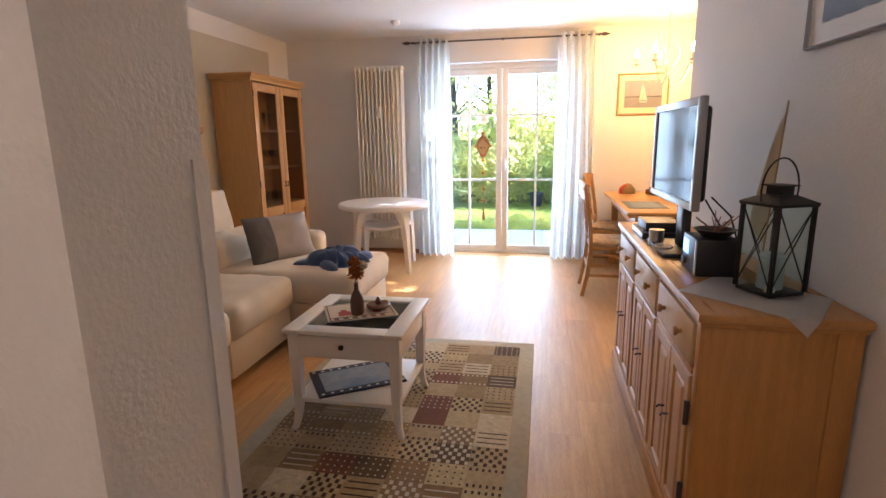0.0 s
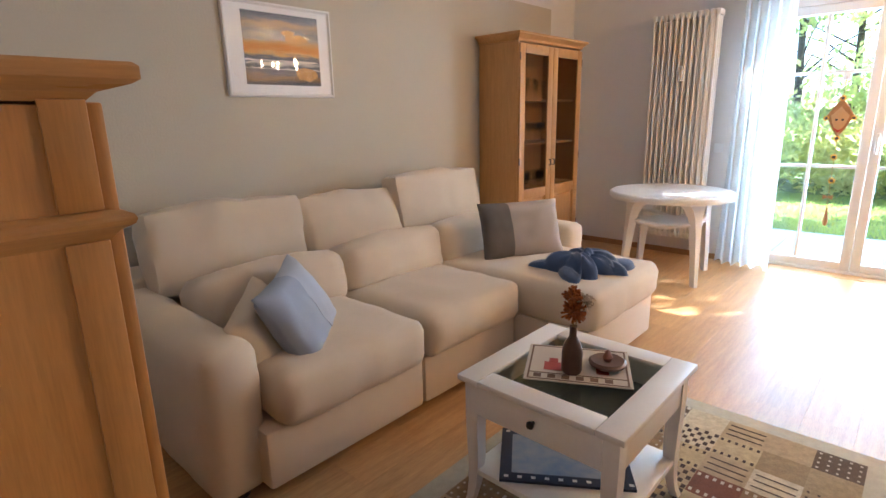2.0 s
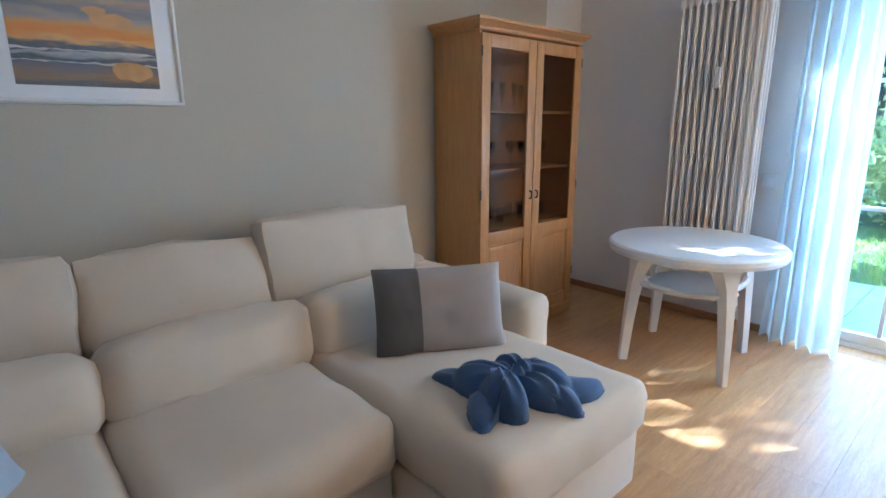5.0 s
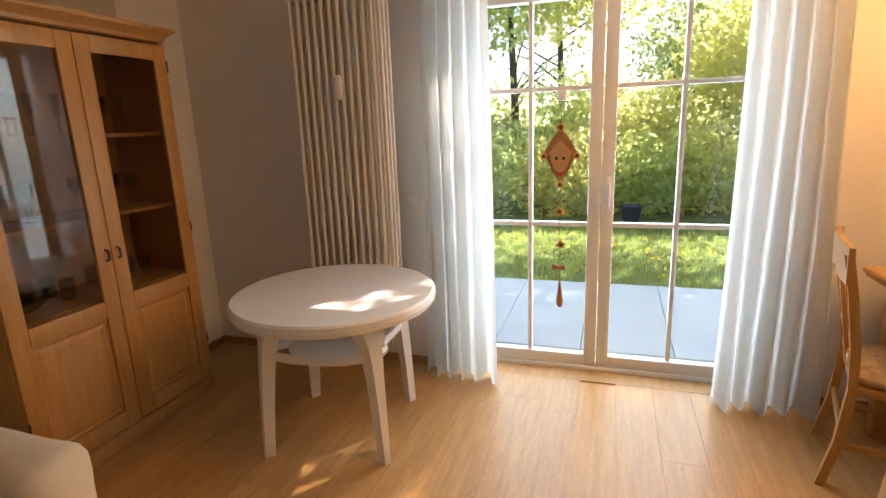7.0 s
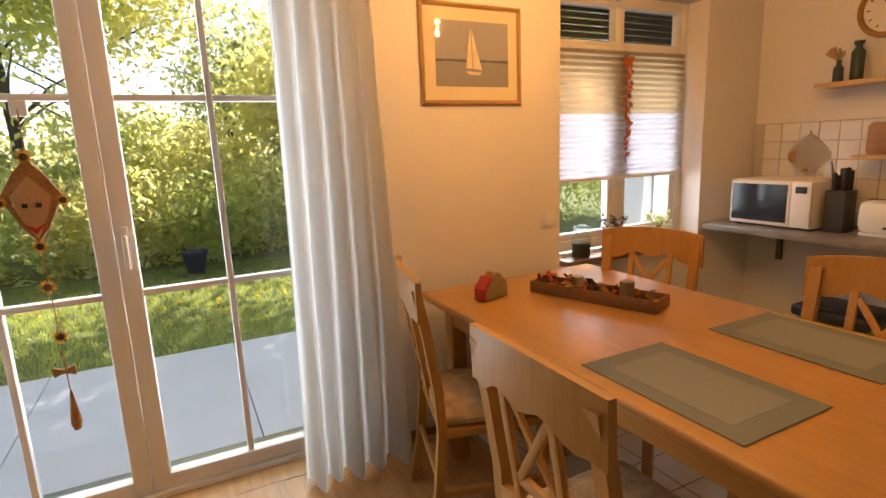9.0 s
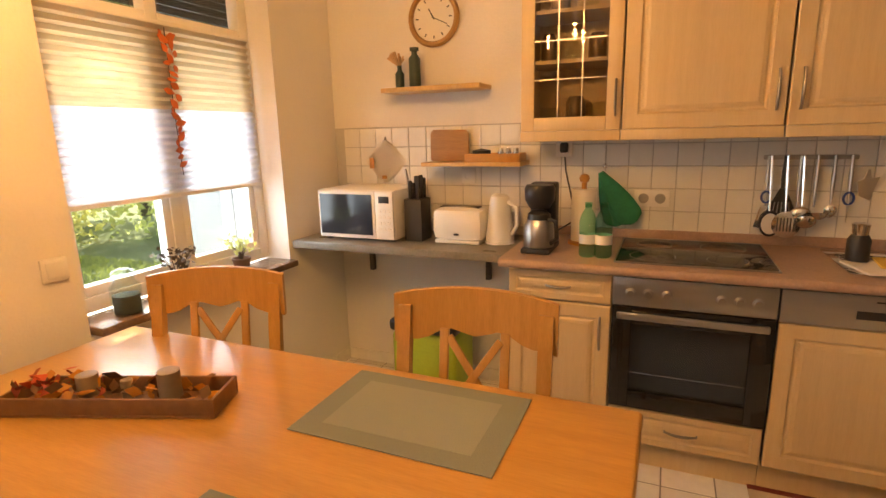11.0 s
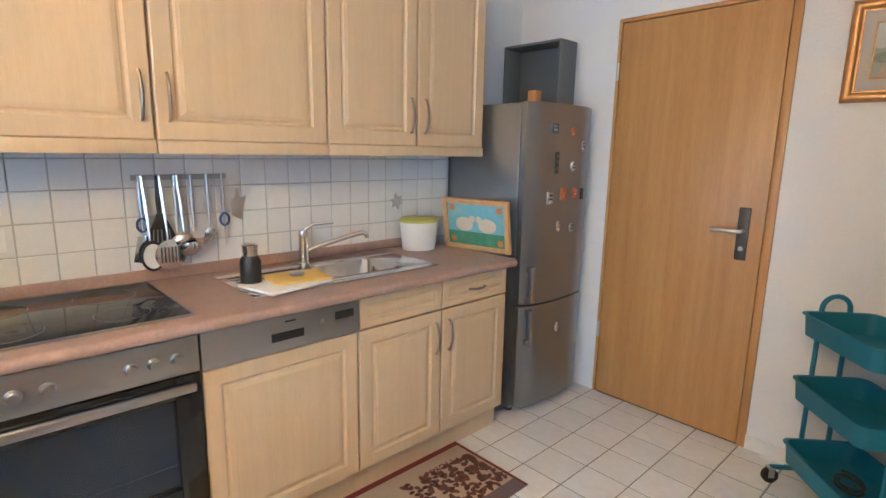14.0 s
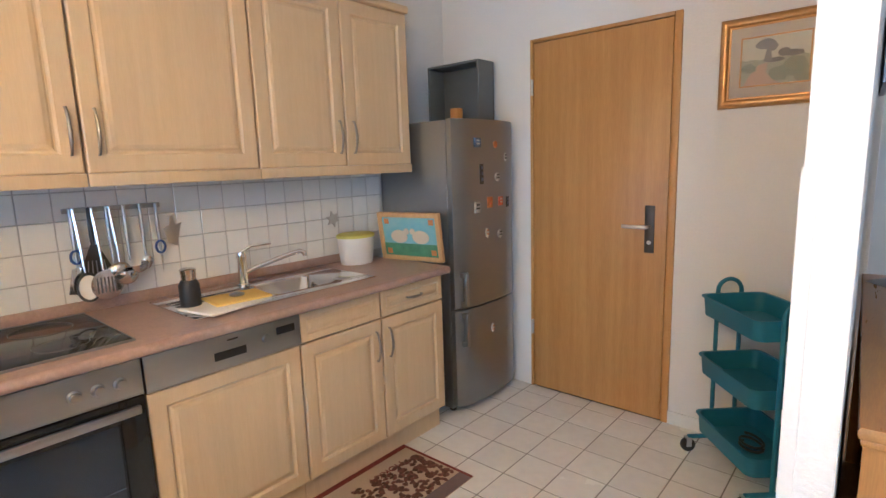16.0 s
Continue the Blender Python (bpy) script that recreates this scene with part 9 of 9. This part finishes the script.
part("inner_frame", frame_ring(2.21, 2.48, 1.72, 1.935, 0.006, 2.509, 2.514, bevel=0.001), GOLD, gp)


def waste_bin():
    b = thing("waste_bin", "lime green waste bin with black lid", "bin", (3.95, 6.25, 0))
    part("tub", box(3.80, 4.10, 6.06, 6.42, 0.001, 0.42, 0.03, 3), material("lime_plastic", (0.35, 0.50, 0.06), 0.45), b)
    part("lid", box(3.79, 4.11, 6.05, 6.43, 0.42, 0.49, 0.025, 3), BLACK, b)
    part("lid_handle", tube([(3.80, 6.18, 0.475), (3.785, 6.18, 0.50), (3.785, 6.30, 0.50), (3.80, 6.30, 0.475)], 0.006), BLACK, b)


waste_bin()


# ---- on the dining table and in the window ----
def dining_things():
    H = 0.7855
    G1, G2 = material("sage_mat_border", (0.17, 0.19, 0.16), 0.8, vary=0.1, grain=250, bump=0.3), material("sage_mat_field", (0.215, 0.235, 0.195), 0.75, vary=0.08, grain=250, bump=0.3)
    src = thing("place_mat", "grey green woven place mat with darker border", "place mat", (1.97, 5.635, H), "place mats")
    part("border", box(1.81, 2.13, 5.395, 5.878, H + 0.001, H + 0.0035), G1, src, smooth=0)
    part("field", box(1.86, 2.08, 5.455, 5.818, H + 0.0035, H + 0.0042), G2, src, smooth=0)
    copy_thing(src, Matrix.Translation((2.51, 5.635, H)))
    t = thing("autumn_tray", "long wooden tray with candles and autumn decoration", "tray", (2.295, 6.345, H))
    m = Matrix.Translation((2.295, 6.345, 0)) @ Matrix.Rotation(radians(-70), 4, "Z")

    def rp(name, bm, mt, label="", smooth=40):
        bm.transform(m)
        return part(name, bm, mt, t, label, smooth)
    TW = material("brown_tray_wood", (0.22, 0.11, 0.05), 0.5, vary=0.25, grain=40)
    rp("tray", boxes([(-0.27, 0.27, -0.065, 0.065, H + 0.001, H + 0.008), (-0.27, 0.27, -0.065, -0.057, H + 0.008, H + 0.05), (-0.27, 0.27, 0.057, 0.065, H + 0.008, H + 0.05), (-0.27, -0.262, -0.057, 0.057, H + 0.008, H + 0.05), (0.262, 0.27, -0.057, 0.057, H + 0.008, H + 0.05)], 0.002), TW)
    WAX = material("beige_wax", (0.30, 0.22, 0.14), 0.5)
    for x, h, r in ((-0.08, 0.075, 0.025), (0.13, 0.085, 0.027), (0.02, 0.06, 0.014)):
        rp("candle", lathe([(0, 0), (r, 0), (r, h), (r * 0.8, h + 0.002), (0, h - 0.003)], (x, 0.0, H + 0.0085), 16), WAX)
    rr = random.Random(12)
    reds = [material("red_leaf", (0.40, 0.06, 0.02), 0.7, island=0.4), material("orange_leaf", (0.50, 0.20, 0.03), 0.7, island=0.4), material("brown_leaf", (0.22, 0.12, 0.06), 0.8, island=0.4)]
    for k in range(3):
        bm = bmesh.new()
        for q in range(30):
            x, y = rr.uniform(-0.25, 0.25) if k else rr.uniform(-0.25, -0.05), rr.uniform(-0.05, 0.05)
            e = 0.012 + 0.014 * rr.random()
            z = H + 0.02 + rr.uniform(0, 0.04) + (0.02 if x < -0.1 else 0)
            c = Vector((x, y, z))
            u = Vector((rr.gauss(0, 1), rr.gauss(0, 1), rr.gauss(0, 0.6))).normalized() * e
            w = u.cross(Vector((rr.gauss(0, 1), rr.gauss(0, 1), rr.gauss(0, 1)))).normalized() * e * 0.6
            vs = [bm.verts.new(c + p) for p in (-u, w, u, -w)]
            bm.faces.new(vs)
            n = u.cross(w).normalized() * 0.0015
            bm.faces.new([bm.verts.new(v.co + n) for v in vs])
        rp("dried_leaves", bm, reds[k], smooth=0)
    rp("small_pumpkin", lathe([(0, 0), (0.02, 0.003), (0.03, 0.016), (0.024, 0.032), (0.006, 0.034), (0, 0.030)], (-0.19, 0.0, H + 0.0085), 14), reds[1])
    h = thing("napkin_holder", "wooden house shaped napkin holder with red edge", "napkin holder", (1.90, 6.56, H))
    m2 = Matrix.Translation((1.965, 6.60, H)) @ Matrix.Rotation(radians(20), 4, "Z")
    prof = [(-0.075, 0.001), (0.075, 0.001), (0.075, 0.05), (0.03, 0.10), (0.0, 0.112), (-0.04, 0.085), (-0.075, 0.05)]
    for y, mt in ((-0.025, material("greenish_wood", (0.30, 0.24, 0.12), 0.7, vary=0.2)), (0.017, PINE)):
        bm = prism(prof, y, y + 0.008, "y", bevel=0.002)
        bm.transform(m2)
        part("side_plate", bm, mt, h)
    bm = box(-0.075, 0.075, -0.017, 0.017, 0.001, 0.009)
    bm.transform(m2)
    part("base", bm, PINE, h)
    bm = prism([(-0.082, 0.005), (-0.070, 0.005), (-0.068, 0.05), (-0.03, 0.09), (-0.036, 0.10), (-0.082, 0.055)], -0.027, 0.027, "y")
    bm.transform(m2)
    part("red_edge", bm, material("red_paint", (0.42, 0.035, 0.025), 0.5), h)


dining_things()


def window_things():
    b = thing("pleated_blind", "cream pleated window blind, half drawn", "blind", (3.19, 7.115, 1.2))
    # same blind: lower half coloured whiter for daylight through one layer, upper is folded
    cloth_a, cloth_b = cloth_through("cream_blind_cloth", (0.66, 0.56, 0.42), 0.08), cloth_through("daylit_blind_cloth", (0.74, 0.74, 0.78), 0.3)
    for x0, x1, nm in ((2.705, 3.695, "pleat_panel"),):
        for z0, z1, mt, n in ((1.56, 1.90, cloth_a, 20), (1.205, 1.56, cloth_b, 24)):
            bm = bmesh.new()
            rows = [[bm.verts.new((x, 7.108 + (0.009 if i % 2 else -0.009), z0 + (z1 - z0) * i / n)) for x in (x0, x1)] for i in range(n + 1)]
            for p, q in zip(rows, rows[1:]):
                bm.faces.new((p[0], p[1], q[1], q[0]))
            bmesh.ops.solidify(bm, geom=bm.faces[:], thickness=0.001)
            part(nm, bm, mt, b, smooth=0)
    part("top_rail", box(2.70, 3.70, 7.096, 7.122, 1.90, 1.918, 0.003), WHITE, b)
    part("bottom_rail", box(2.70, 3.70, 7.096, 7.122, 1.187, 1.205, 0.003), WHITE, b)
    s = thing("outer_shutter", "dark slatted roller shutter above the window", "shutter", (3.19, 7.25, 1.95))
    for k in range(7):
        part("slat", box(2.66, 3.72, 7.23, 7.242, 1.95 + k * 0.036, 1.983 + k * 0.036, 0.003), material("dark_slat", (0.09, 0.07, 0.05), 0.6), s)
    g = thing("leaf_garland", "orange red autumn leaf garland on the blind", "garland", (3.20, 7.08, 1.85))
    part("cord", tube([(3.2, 7.085, 1.89), (3.195, 7.08, 1.6), (3.20, 7.08, 1.28)], 0.002, 5), BARK, g)
    rr = random.Random(14)
    lf = material("garland_leaf", (0.42, 0.10, 0.03), 0.8, island=0.5)
    for k in range(24):
        z = 1.86 - 0.56 * (k / 24) ** 1.3
        bm = bmesh.new()
        c = Vector((3.197 + rr.uniform(-0.035, 0.035) * (1 - 0.85 * k / 24), 7.07 + rr.uniform(-0.012, 0.01), z))
        u = Vector((rr.uniform(-1, 1), 0.2 * rr.uniform(-1, 1), rr.uniform(-1, 1))).normalized() * rr.uniform(0.018, 0.034)
        w = Vector((-u.z, 0.004, u.x)) * 0.55
        hi = [bm.verts.new(c + p) for p in (-u, -u * 0.3 + w, u * 0.3 + w * 0.8, u, u * 0.3 - w * 0.8, -u * 0.3 - w)]
        lo = [bm.verts.new(v.co + Vector((0, 0.002, 0))) for v in hi]
        bm.faces.new(hi)
        bm.faces.new(lo)
        for i in range(6):
            bm.faces.new((hi[i], hi[(i + 1) % 6], lo[(i + 1) % 6], lo[i]))
        part("leaf", bm, lf, g, smooth=0)
    S0 = 0.786
    j = thing("storage_jar", "clear glass jar with dark contents on the sill", "jar", (2.79, 7.0, S0))
    part("glass_body", lathe([(0, 0), (0.05, 0), (0.055, 0.01), (0.055, 0.11), (0.035, 0.135), (0.037, 0.15), (0.033, 0.15), (0.030, 0.135), (0.05, 0.105), (0.05, 0.006), (0, 0.006)], (2.80, 7.0, S0), 20), GLASS, j)
    part("contents", lathe([(0, 0.0065), (0.048, 0.0065), (0.048, 0.075), (0, 0.085)], (2.80, 7.0, S0), 16), material("dark_moss", (0.05, 0.05, 0.03), 0.9, vary=0.5, scale=40), j)
    part("lid", lathe([(0, 0.15), (0.04, 0.15), (0.042, 0.165), (0.02, 0.175), (0, 0.175)], (2.80, 7.0, S0), 18), GLASS, j)
    for x, mt, sd, lab in ((3.05, material("dark_plum_leaf", (0.07, 0.05, 0.035), 0.6, island=0.4), 1, "small dark leaved succulent in a pot"), (3.42, LEAF_A, 2, "small green pot plant on the sill")):
        p = thing("pot_plant", lab, "plant", (x, 7.02, S0), "pot plants on the sill")
        part("pot", lathe([(0, 0), (0.032, 0), (0.042, 0.065), (0.045, 0.065), (0.045, 0.075), (0.038, 0.075), (0.036, 0.06), (0, 0.058)], (x, 7.02, S0), 18), material("brown_pot", (0.16, 0.09, 0.06), 0.6), p)
        rr = random.Random(sd)
        bm = bmesh.new()
        lv = bmesh.new()
        for k in range(14):
            a, l = rr.uniform(0, 6.28), rr.uniform(0.05, 0.11)
            e = Vector((x + l * 0.7 * math.cos(a), 7.02 + l * 0.5 * math.sin(a), S0 + 0.07 + l))
            tube([(x, 7.02, S0 + 0.055), (Vector((x, 7.02, S0 + 0.06)) + e) / 2 + Vector((0, 0, 0.015)), e], 0.0018, 5, bm)
            for q in range(7):
                c = e + Vector((rr.gauss(0, 0.014), rr.gauss(0, 0.014), rr.gauss(0, 0.014)))
                u = Vector((rr.gauss(0, 1), rr.gauss(0, 1), rr.gauss(0, 1))).normalized() * 0.014
                w = u.cross(Vector((rr.gauss(0, 1), rr.gauss(0, 1), 1))).normalized() * 0.008
                lv.faces.new([lv.verts.new(c + o) for o in (-u, w, u, -w)])
        part("stems", bm, BARK, p)
        part("leaves", lv, mt, p, smooth=0)
    d = thing("door_decoration", "straw scarecrow head garland hanging on the door", "hanging decoration", (0.385, 7.10, 1.28))
    STRAW = material("straw_weave", (0.36, 0.17, 0.06), 0.9, vary=0.4, scale=25, grain=120, bump=0.5)
    YEL = material("sunflower_yellow", (0.70, 0.32, 0.02), 0.8, island=0.3)
    part("cord", tube([(0.385, 7.13, 1.60), (0.385, 7.11, 1.44), (0.385, 7.11, 1.10), (0.39, 7.11, 0.55)], 0.002, 5), STRAW, d)
    part("suction_pad", box(0.36, 0.41, 7.138, 7.16, 1.575, 1.63, 0.004), PVC, d)
    part("hat", prism([(0.295, 1.30), (0.345, 1.385), (0.385, 1.43), (0.425, 1.385), (0.475, 1.30), (0.425, 1.19), (0.385, 1.13), (0.345, 1.19)], 7.09, 7.115, "y", bevel=0.004), STRAW, d)
    part("face", prism([(0.325, 1.30), (0.385, 1.37), (0.445, 1.30), (0.43, 1.24), (0.385, 1.145), (0.34, 1.24)], 7.082, 7.091, "y", bevel=0.006), material("face_cloth", (0.50, 0.28, 0.13), 0.9), d)
    part("mouth", prism([(0.352, 1.205), (0.385, 1.185), (0.418, 1.205), (0.385, 1.165)], 7.077, 7.083, "y"), material("red_felt", (0.45, 0.04, 0.03), 0.9), d)
    for x in (0.365, 0.405):
        part("eye", prism([(x - 0.008, 1.26), (x + 0.008, 1.26), (x + 0.008, 1.275), (x - 0.008, 1.275)], 7.077, 7.083, "y"), BLACK, d)
    def sunflower(x, z, r):
        bm = bmesh.new()
        for k in range(14):
            a = 2 * math.pi * k / 14
            c, s = math.cos(a), math.sin(a)
            pts = [(x + r * 0.4 * c - r * 0.15 * s, z + r * 0.4 * s + r * 0.15 * c), (x + r * c, z + r * s), (x + r * 0.4 * c + r * 0.15 * s, z + r * 0.4 * s - r * 0.15 * c)]
            prism(pts, 7.086 + 0.0004 * k, 7.090 + 0.0004 * k, "y", bm)
        f = part("sunflower", bm, YEL, d, smooth=0)
        c2 = lathe([(0, 0), (r * 0.45, 0), (r * 0.4, 0.008), (0, 0.010)], (0, 0, 0), 12)
        c2.transform(Matrix.Translation((x, 7.087, z)) @ Matrix.Rotation(radians(90), 4, "X"))
        part("flower_centre", c2, BARK, f)
    for x, z, r in ((0.385, 1.435, 0.03), (0.295, 1.28, 0.026), (0.475, 1.28, 0.026), (0.385, 1.12, 0.028), (0.385, 0.97, 0.03), (0.395, 0.78, 0.03)):
        sunflower(x, z, r)
    part("straw_bow", prism([(0.35, 0.66), (0.385, 0.645), (0.42, 0.66), (0.42, 0.62), (0.385, 0.635), (0.35, 0.62)], 7.10, 7.112, "y"), STRAW, d)
    part("straw_tassel", lathe([(0.004, 0.0), (0.010, -0.05), (0.020, -0.13), (0.012, -0.16), (0, -0.16)], (0.392, 7.107, 0.56), 10), STRAW, d)
    w = thing("light_switch", "white double light switch on the wall", "switch", (2.56, 6.99, 1.02))
    part("plate", box(2.515, 2.60, 6.978, 6.99, 0.98, 1.06, 0.004), PVC, w)
    part("rocker", box(2.528, 2.587, 6.973, 6.978, 0.993, 1.047, 0.003), PVC, w)
    w = thing("light_switch", "white light switch beside the curtain", "switch", (-0.45, 6.99, 1.03))
    part("plate", box(-0.50, -0.42, 6.978, 6.99, 0.99, 1.07, 0.004), PVC, w)
    part("rocker", box(-0.488, -0.432, 6.973, 6.978, 1.002, 1.058, 0.003), PVC, w)
    sd = thing("smoke_detector", "small white smoke detector on the ceiling", "smoke detector", (-0.39, 6.19, 2.53))
    part("housing", lathe([(0, 2.49), (0.035, 2.492), (0.048, 2.505), (0.05, 2.529), (0, 2.529)], (-0.39, 6.19, 0), 24), PVC, sd)
    part("grille", lathe([(0.02, 2.486), (0.03, 2.486), (0.03, 2.491), (0.02, 2.491)], (-0.39, 6.19, 0), 24), WHITE, sd)


window_things()

# ---- pieces of floors and walls ----
def plain_box_mesh(name, lx, ly, lz, mt, bevel=0.0):
    return mesh_of(box(0, lx, 0, ly, -lz, 0, bevel, 1), mt, name, 0)


def pieces(name, parent, mesh, places):
    for p in places:
        o = new(name, mesh)
        o.parent = parent
        o.location = p


living = tagged(new("floor"), "oak laminate floor of wide planks", "floor", kind="structure")
PL, PW = 1.285, 0.192
full = plain_box_mesh("plank", PW - 0.0004, PL - 0.0004, 0.018, OAK, 0.0003)
rp = random.Random(1)
for i in range(21):
    x = -1.966 + i * PW
    off = rp.choice((0.0, 0.32, 0.64, 0.96)) + rp.uniform(0, 0.1)
    y = -1.0 - off
    while y < 6.985:
        y0, y1 = max(y, -0.9), min(y + PL, 6.985)
        if x < -0.9:
            y0 = max(y0, 1.30)
        wide = min(PW, 2.0 - x) - 0.0008
        if y1 - y0 > 0.02:
            o = new("plank", full if (y1 - y0 > PL - 0.001 and wide > PW - 0.002) else plain_box_mesh("plank", wide, y1 - y0 - 0.0008, 0.018, OAK, 0.0005))
            o.parent, o.location = living, (x, y0, 0)
        y += PL
structure("door_sill_strip", [(-0.165, 1.375, 6.985, 7.125, -0.02, 0.0005)], OAK, "oak laminate strip before the garden door", "trim")
structure("threshold_strip", [(1.995, 2.025, 4.25, 6.985, -0.02, 0.004)], STEEL, "metal strip between laminate and tiles", "trim")
kitchen = tagged(new("floor_kitchen"), "white ceramic kitchen floor tiles with dark joints", "floor", kind="structure")
TP = 0.205
structure("floor_grout", [(2.027, 4.25, 2.502, 6.985, -0.019, -0.0018)], material("dark_floor_grout", (0.27, 0.26, 0.24), 0.9), "dark grout between the kitchen floor tiles", "floor")
tile = plain_box_mesh("tile", TP - 0.006, TP - 0.006, 0.016, TILE, 0.0015)
for i in range(12):
    for j in range(23):
        xa, ya = 1.945 + i * TP, 2.41 + j * TP
        x, y = max(xa, 2.027), max(ya, 2.502)
        wx, wy = min(xa + TP, 4.25) - x - 0.006, min(ya + TP, 6.985) - y - 0.006
        if wx > 0.02 and wy > 0.02:
            o = new("tile", tile if wx > TP - 0.007 and wy > TP - 0.007 else plain_box_mesh("tile", wx, wy, 0.016, TILE, 0.0015))
            o.parent, o.location = kitchen, (x, y, 0)
WT = material("white_wall_tile", (0.76, 0.755, 0.73), 0.18, vary=0.03, scale=5, grain=30, bump=0.02, spread=0.03)
structure("tile_bed", [(4.240, 4.2495, 3.14, 6.985, 0.885, 1.475)], material("grey_grout", (0.50, 0.49, 0.48), 0.9), "grout bed of the wall tiles", "wall")
splash = tagged(new("wall_tiles"), "small white glazed wall tiles with grey joints", "tiles", kind="structure")
Q = 0.108
sq = mesh_of(box(-0.006, 0, 0, Q - 0.004, 0, Q - 0.004, 0.0015, 1), WT, "tile", 0)
for i in range(36):
    for j in range(5):
        y, z = 3.142 + i * Q, 0.932 + j * Q
        if y + Q < 6.99:
            o = new("tile", sq)
            o.parent, o.location = splash, (4.240, y, z)
slabs = tagged(new("terrace"), "grey stone terrace slabs before the garden door", "terrace", kind="structure")
sl = plain_box_mesh("slab", 0.594, 0.594, 0.04, SLAB, 0.003)
for i in range(-7, 11):
    for j in range(3):
        o = new("slab", sl)
        o.parent, o.location = slabs, (i * 0.6 - 0.1, 7.365 + j * 0.585, -0.06)
rg2 = np.random.default_rng(3)
me = leaf_cloud("fallen_leaves", (0.8, 10.6, -0.06), (5.0, 1.5, 0.01), 260, 0.035, leaf_material("fallen_leaf_yellow", (0.30, 0.22, 0.05)), 31, 0.0)
tagged(new("fallen_leaves", me), "yellow fallen leaves scattered on the lawn", "leaves", kind="stuff")
n = 42000
px, py = rg2.uniform(-4, 6, n), rg2.uniform(9.13, 12.6, n)
hx, hy, hh = rg2.normal(0, 0.02, n), rg2.normal(0, 0.02, n), rg2.uniform(0.03, 0.06, n)
vs = np.stack([np.stack([px - 0.004, py, np.full(n, -0.082)], 1), np.stack([px + 0.004, py, np.full(n, -0.082)], 1), np.stack([px + hx, py + hy, -0.08 + hh], 1)], 1).reshape(-1, 3)
gm = bpy.data.meshes.new("grass")
gm.from_pydata(vs.tolist(), [], [(3 * i, 3 * i + 1, 3 * i + 2) for i in range(n)])
gm.materials.append(leaf_material("grass_blade", (0.17, 0.21, 0.07)))
tagged(new("grass", gm), "short green lawn grass", "grass", kind="stuff")
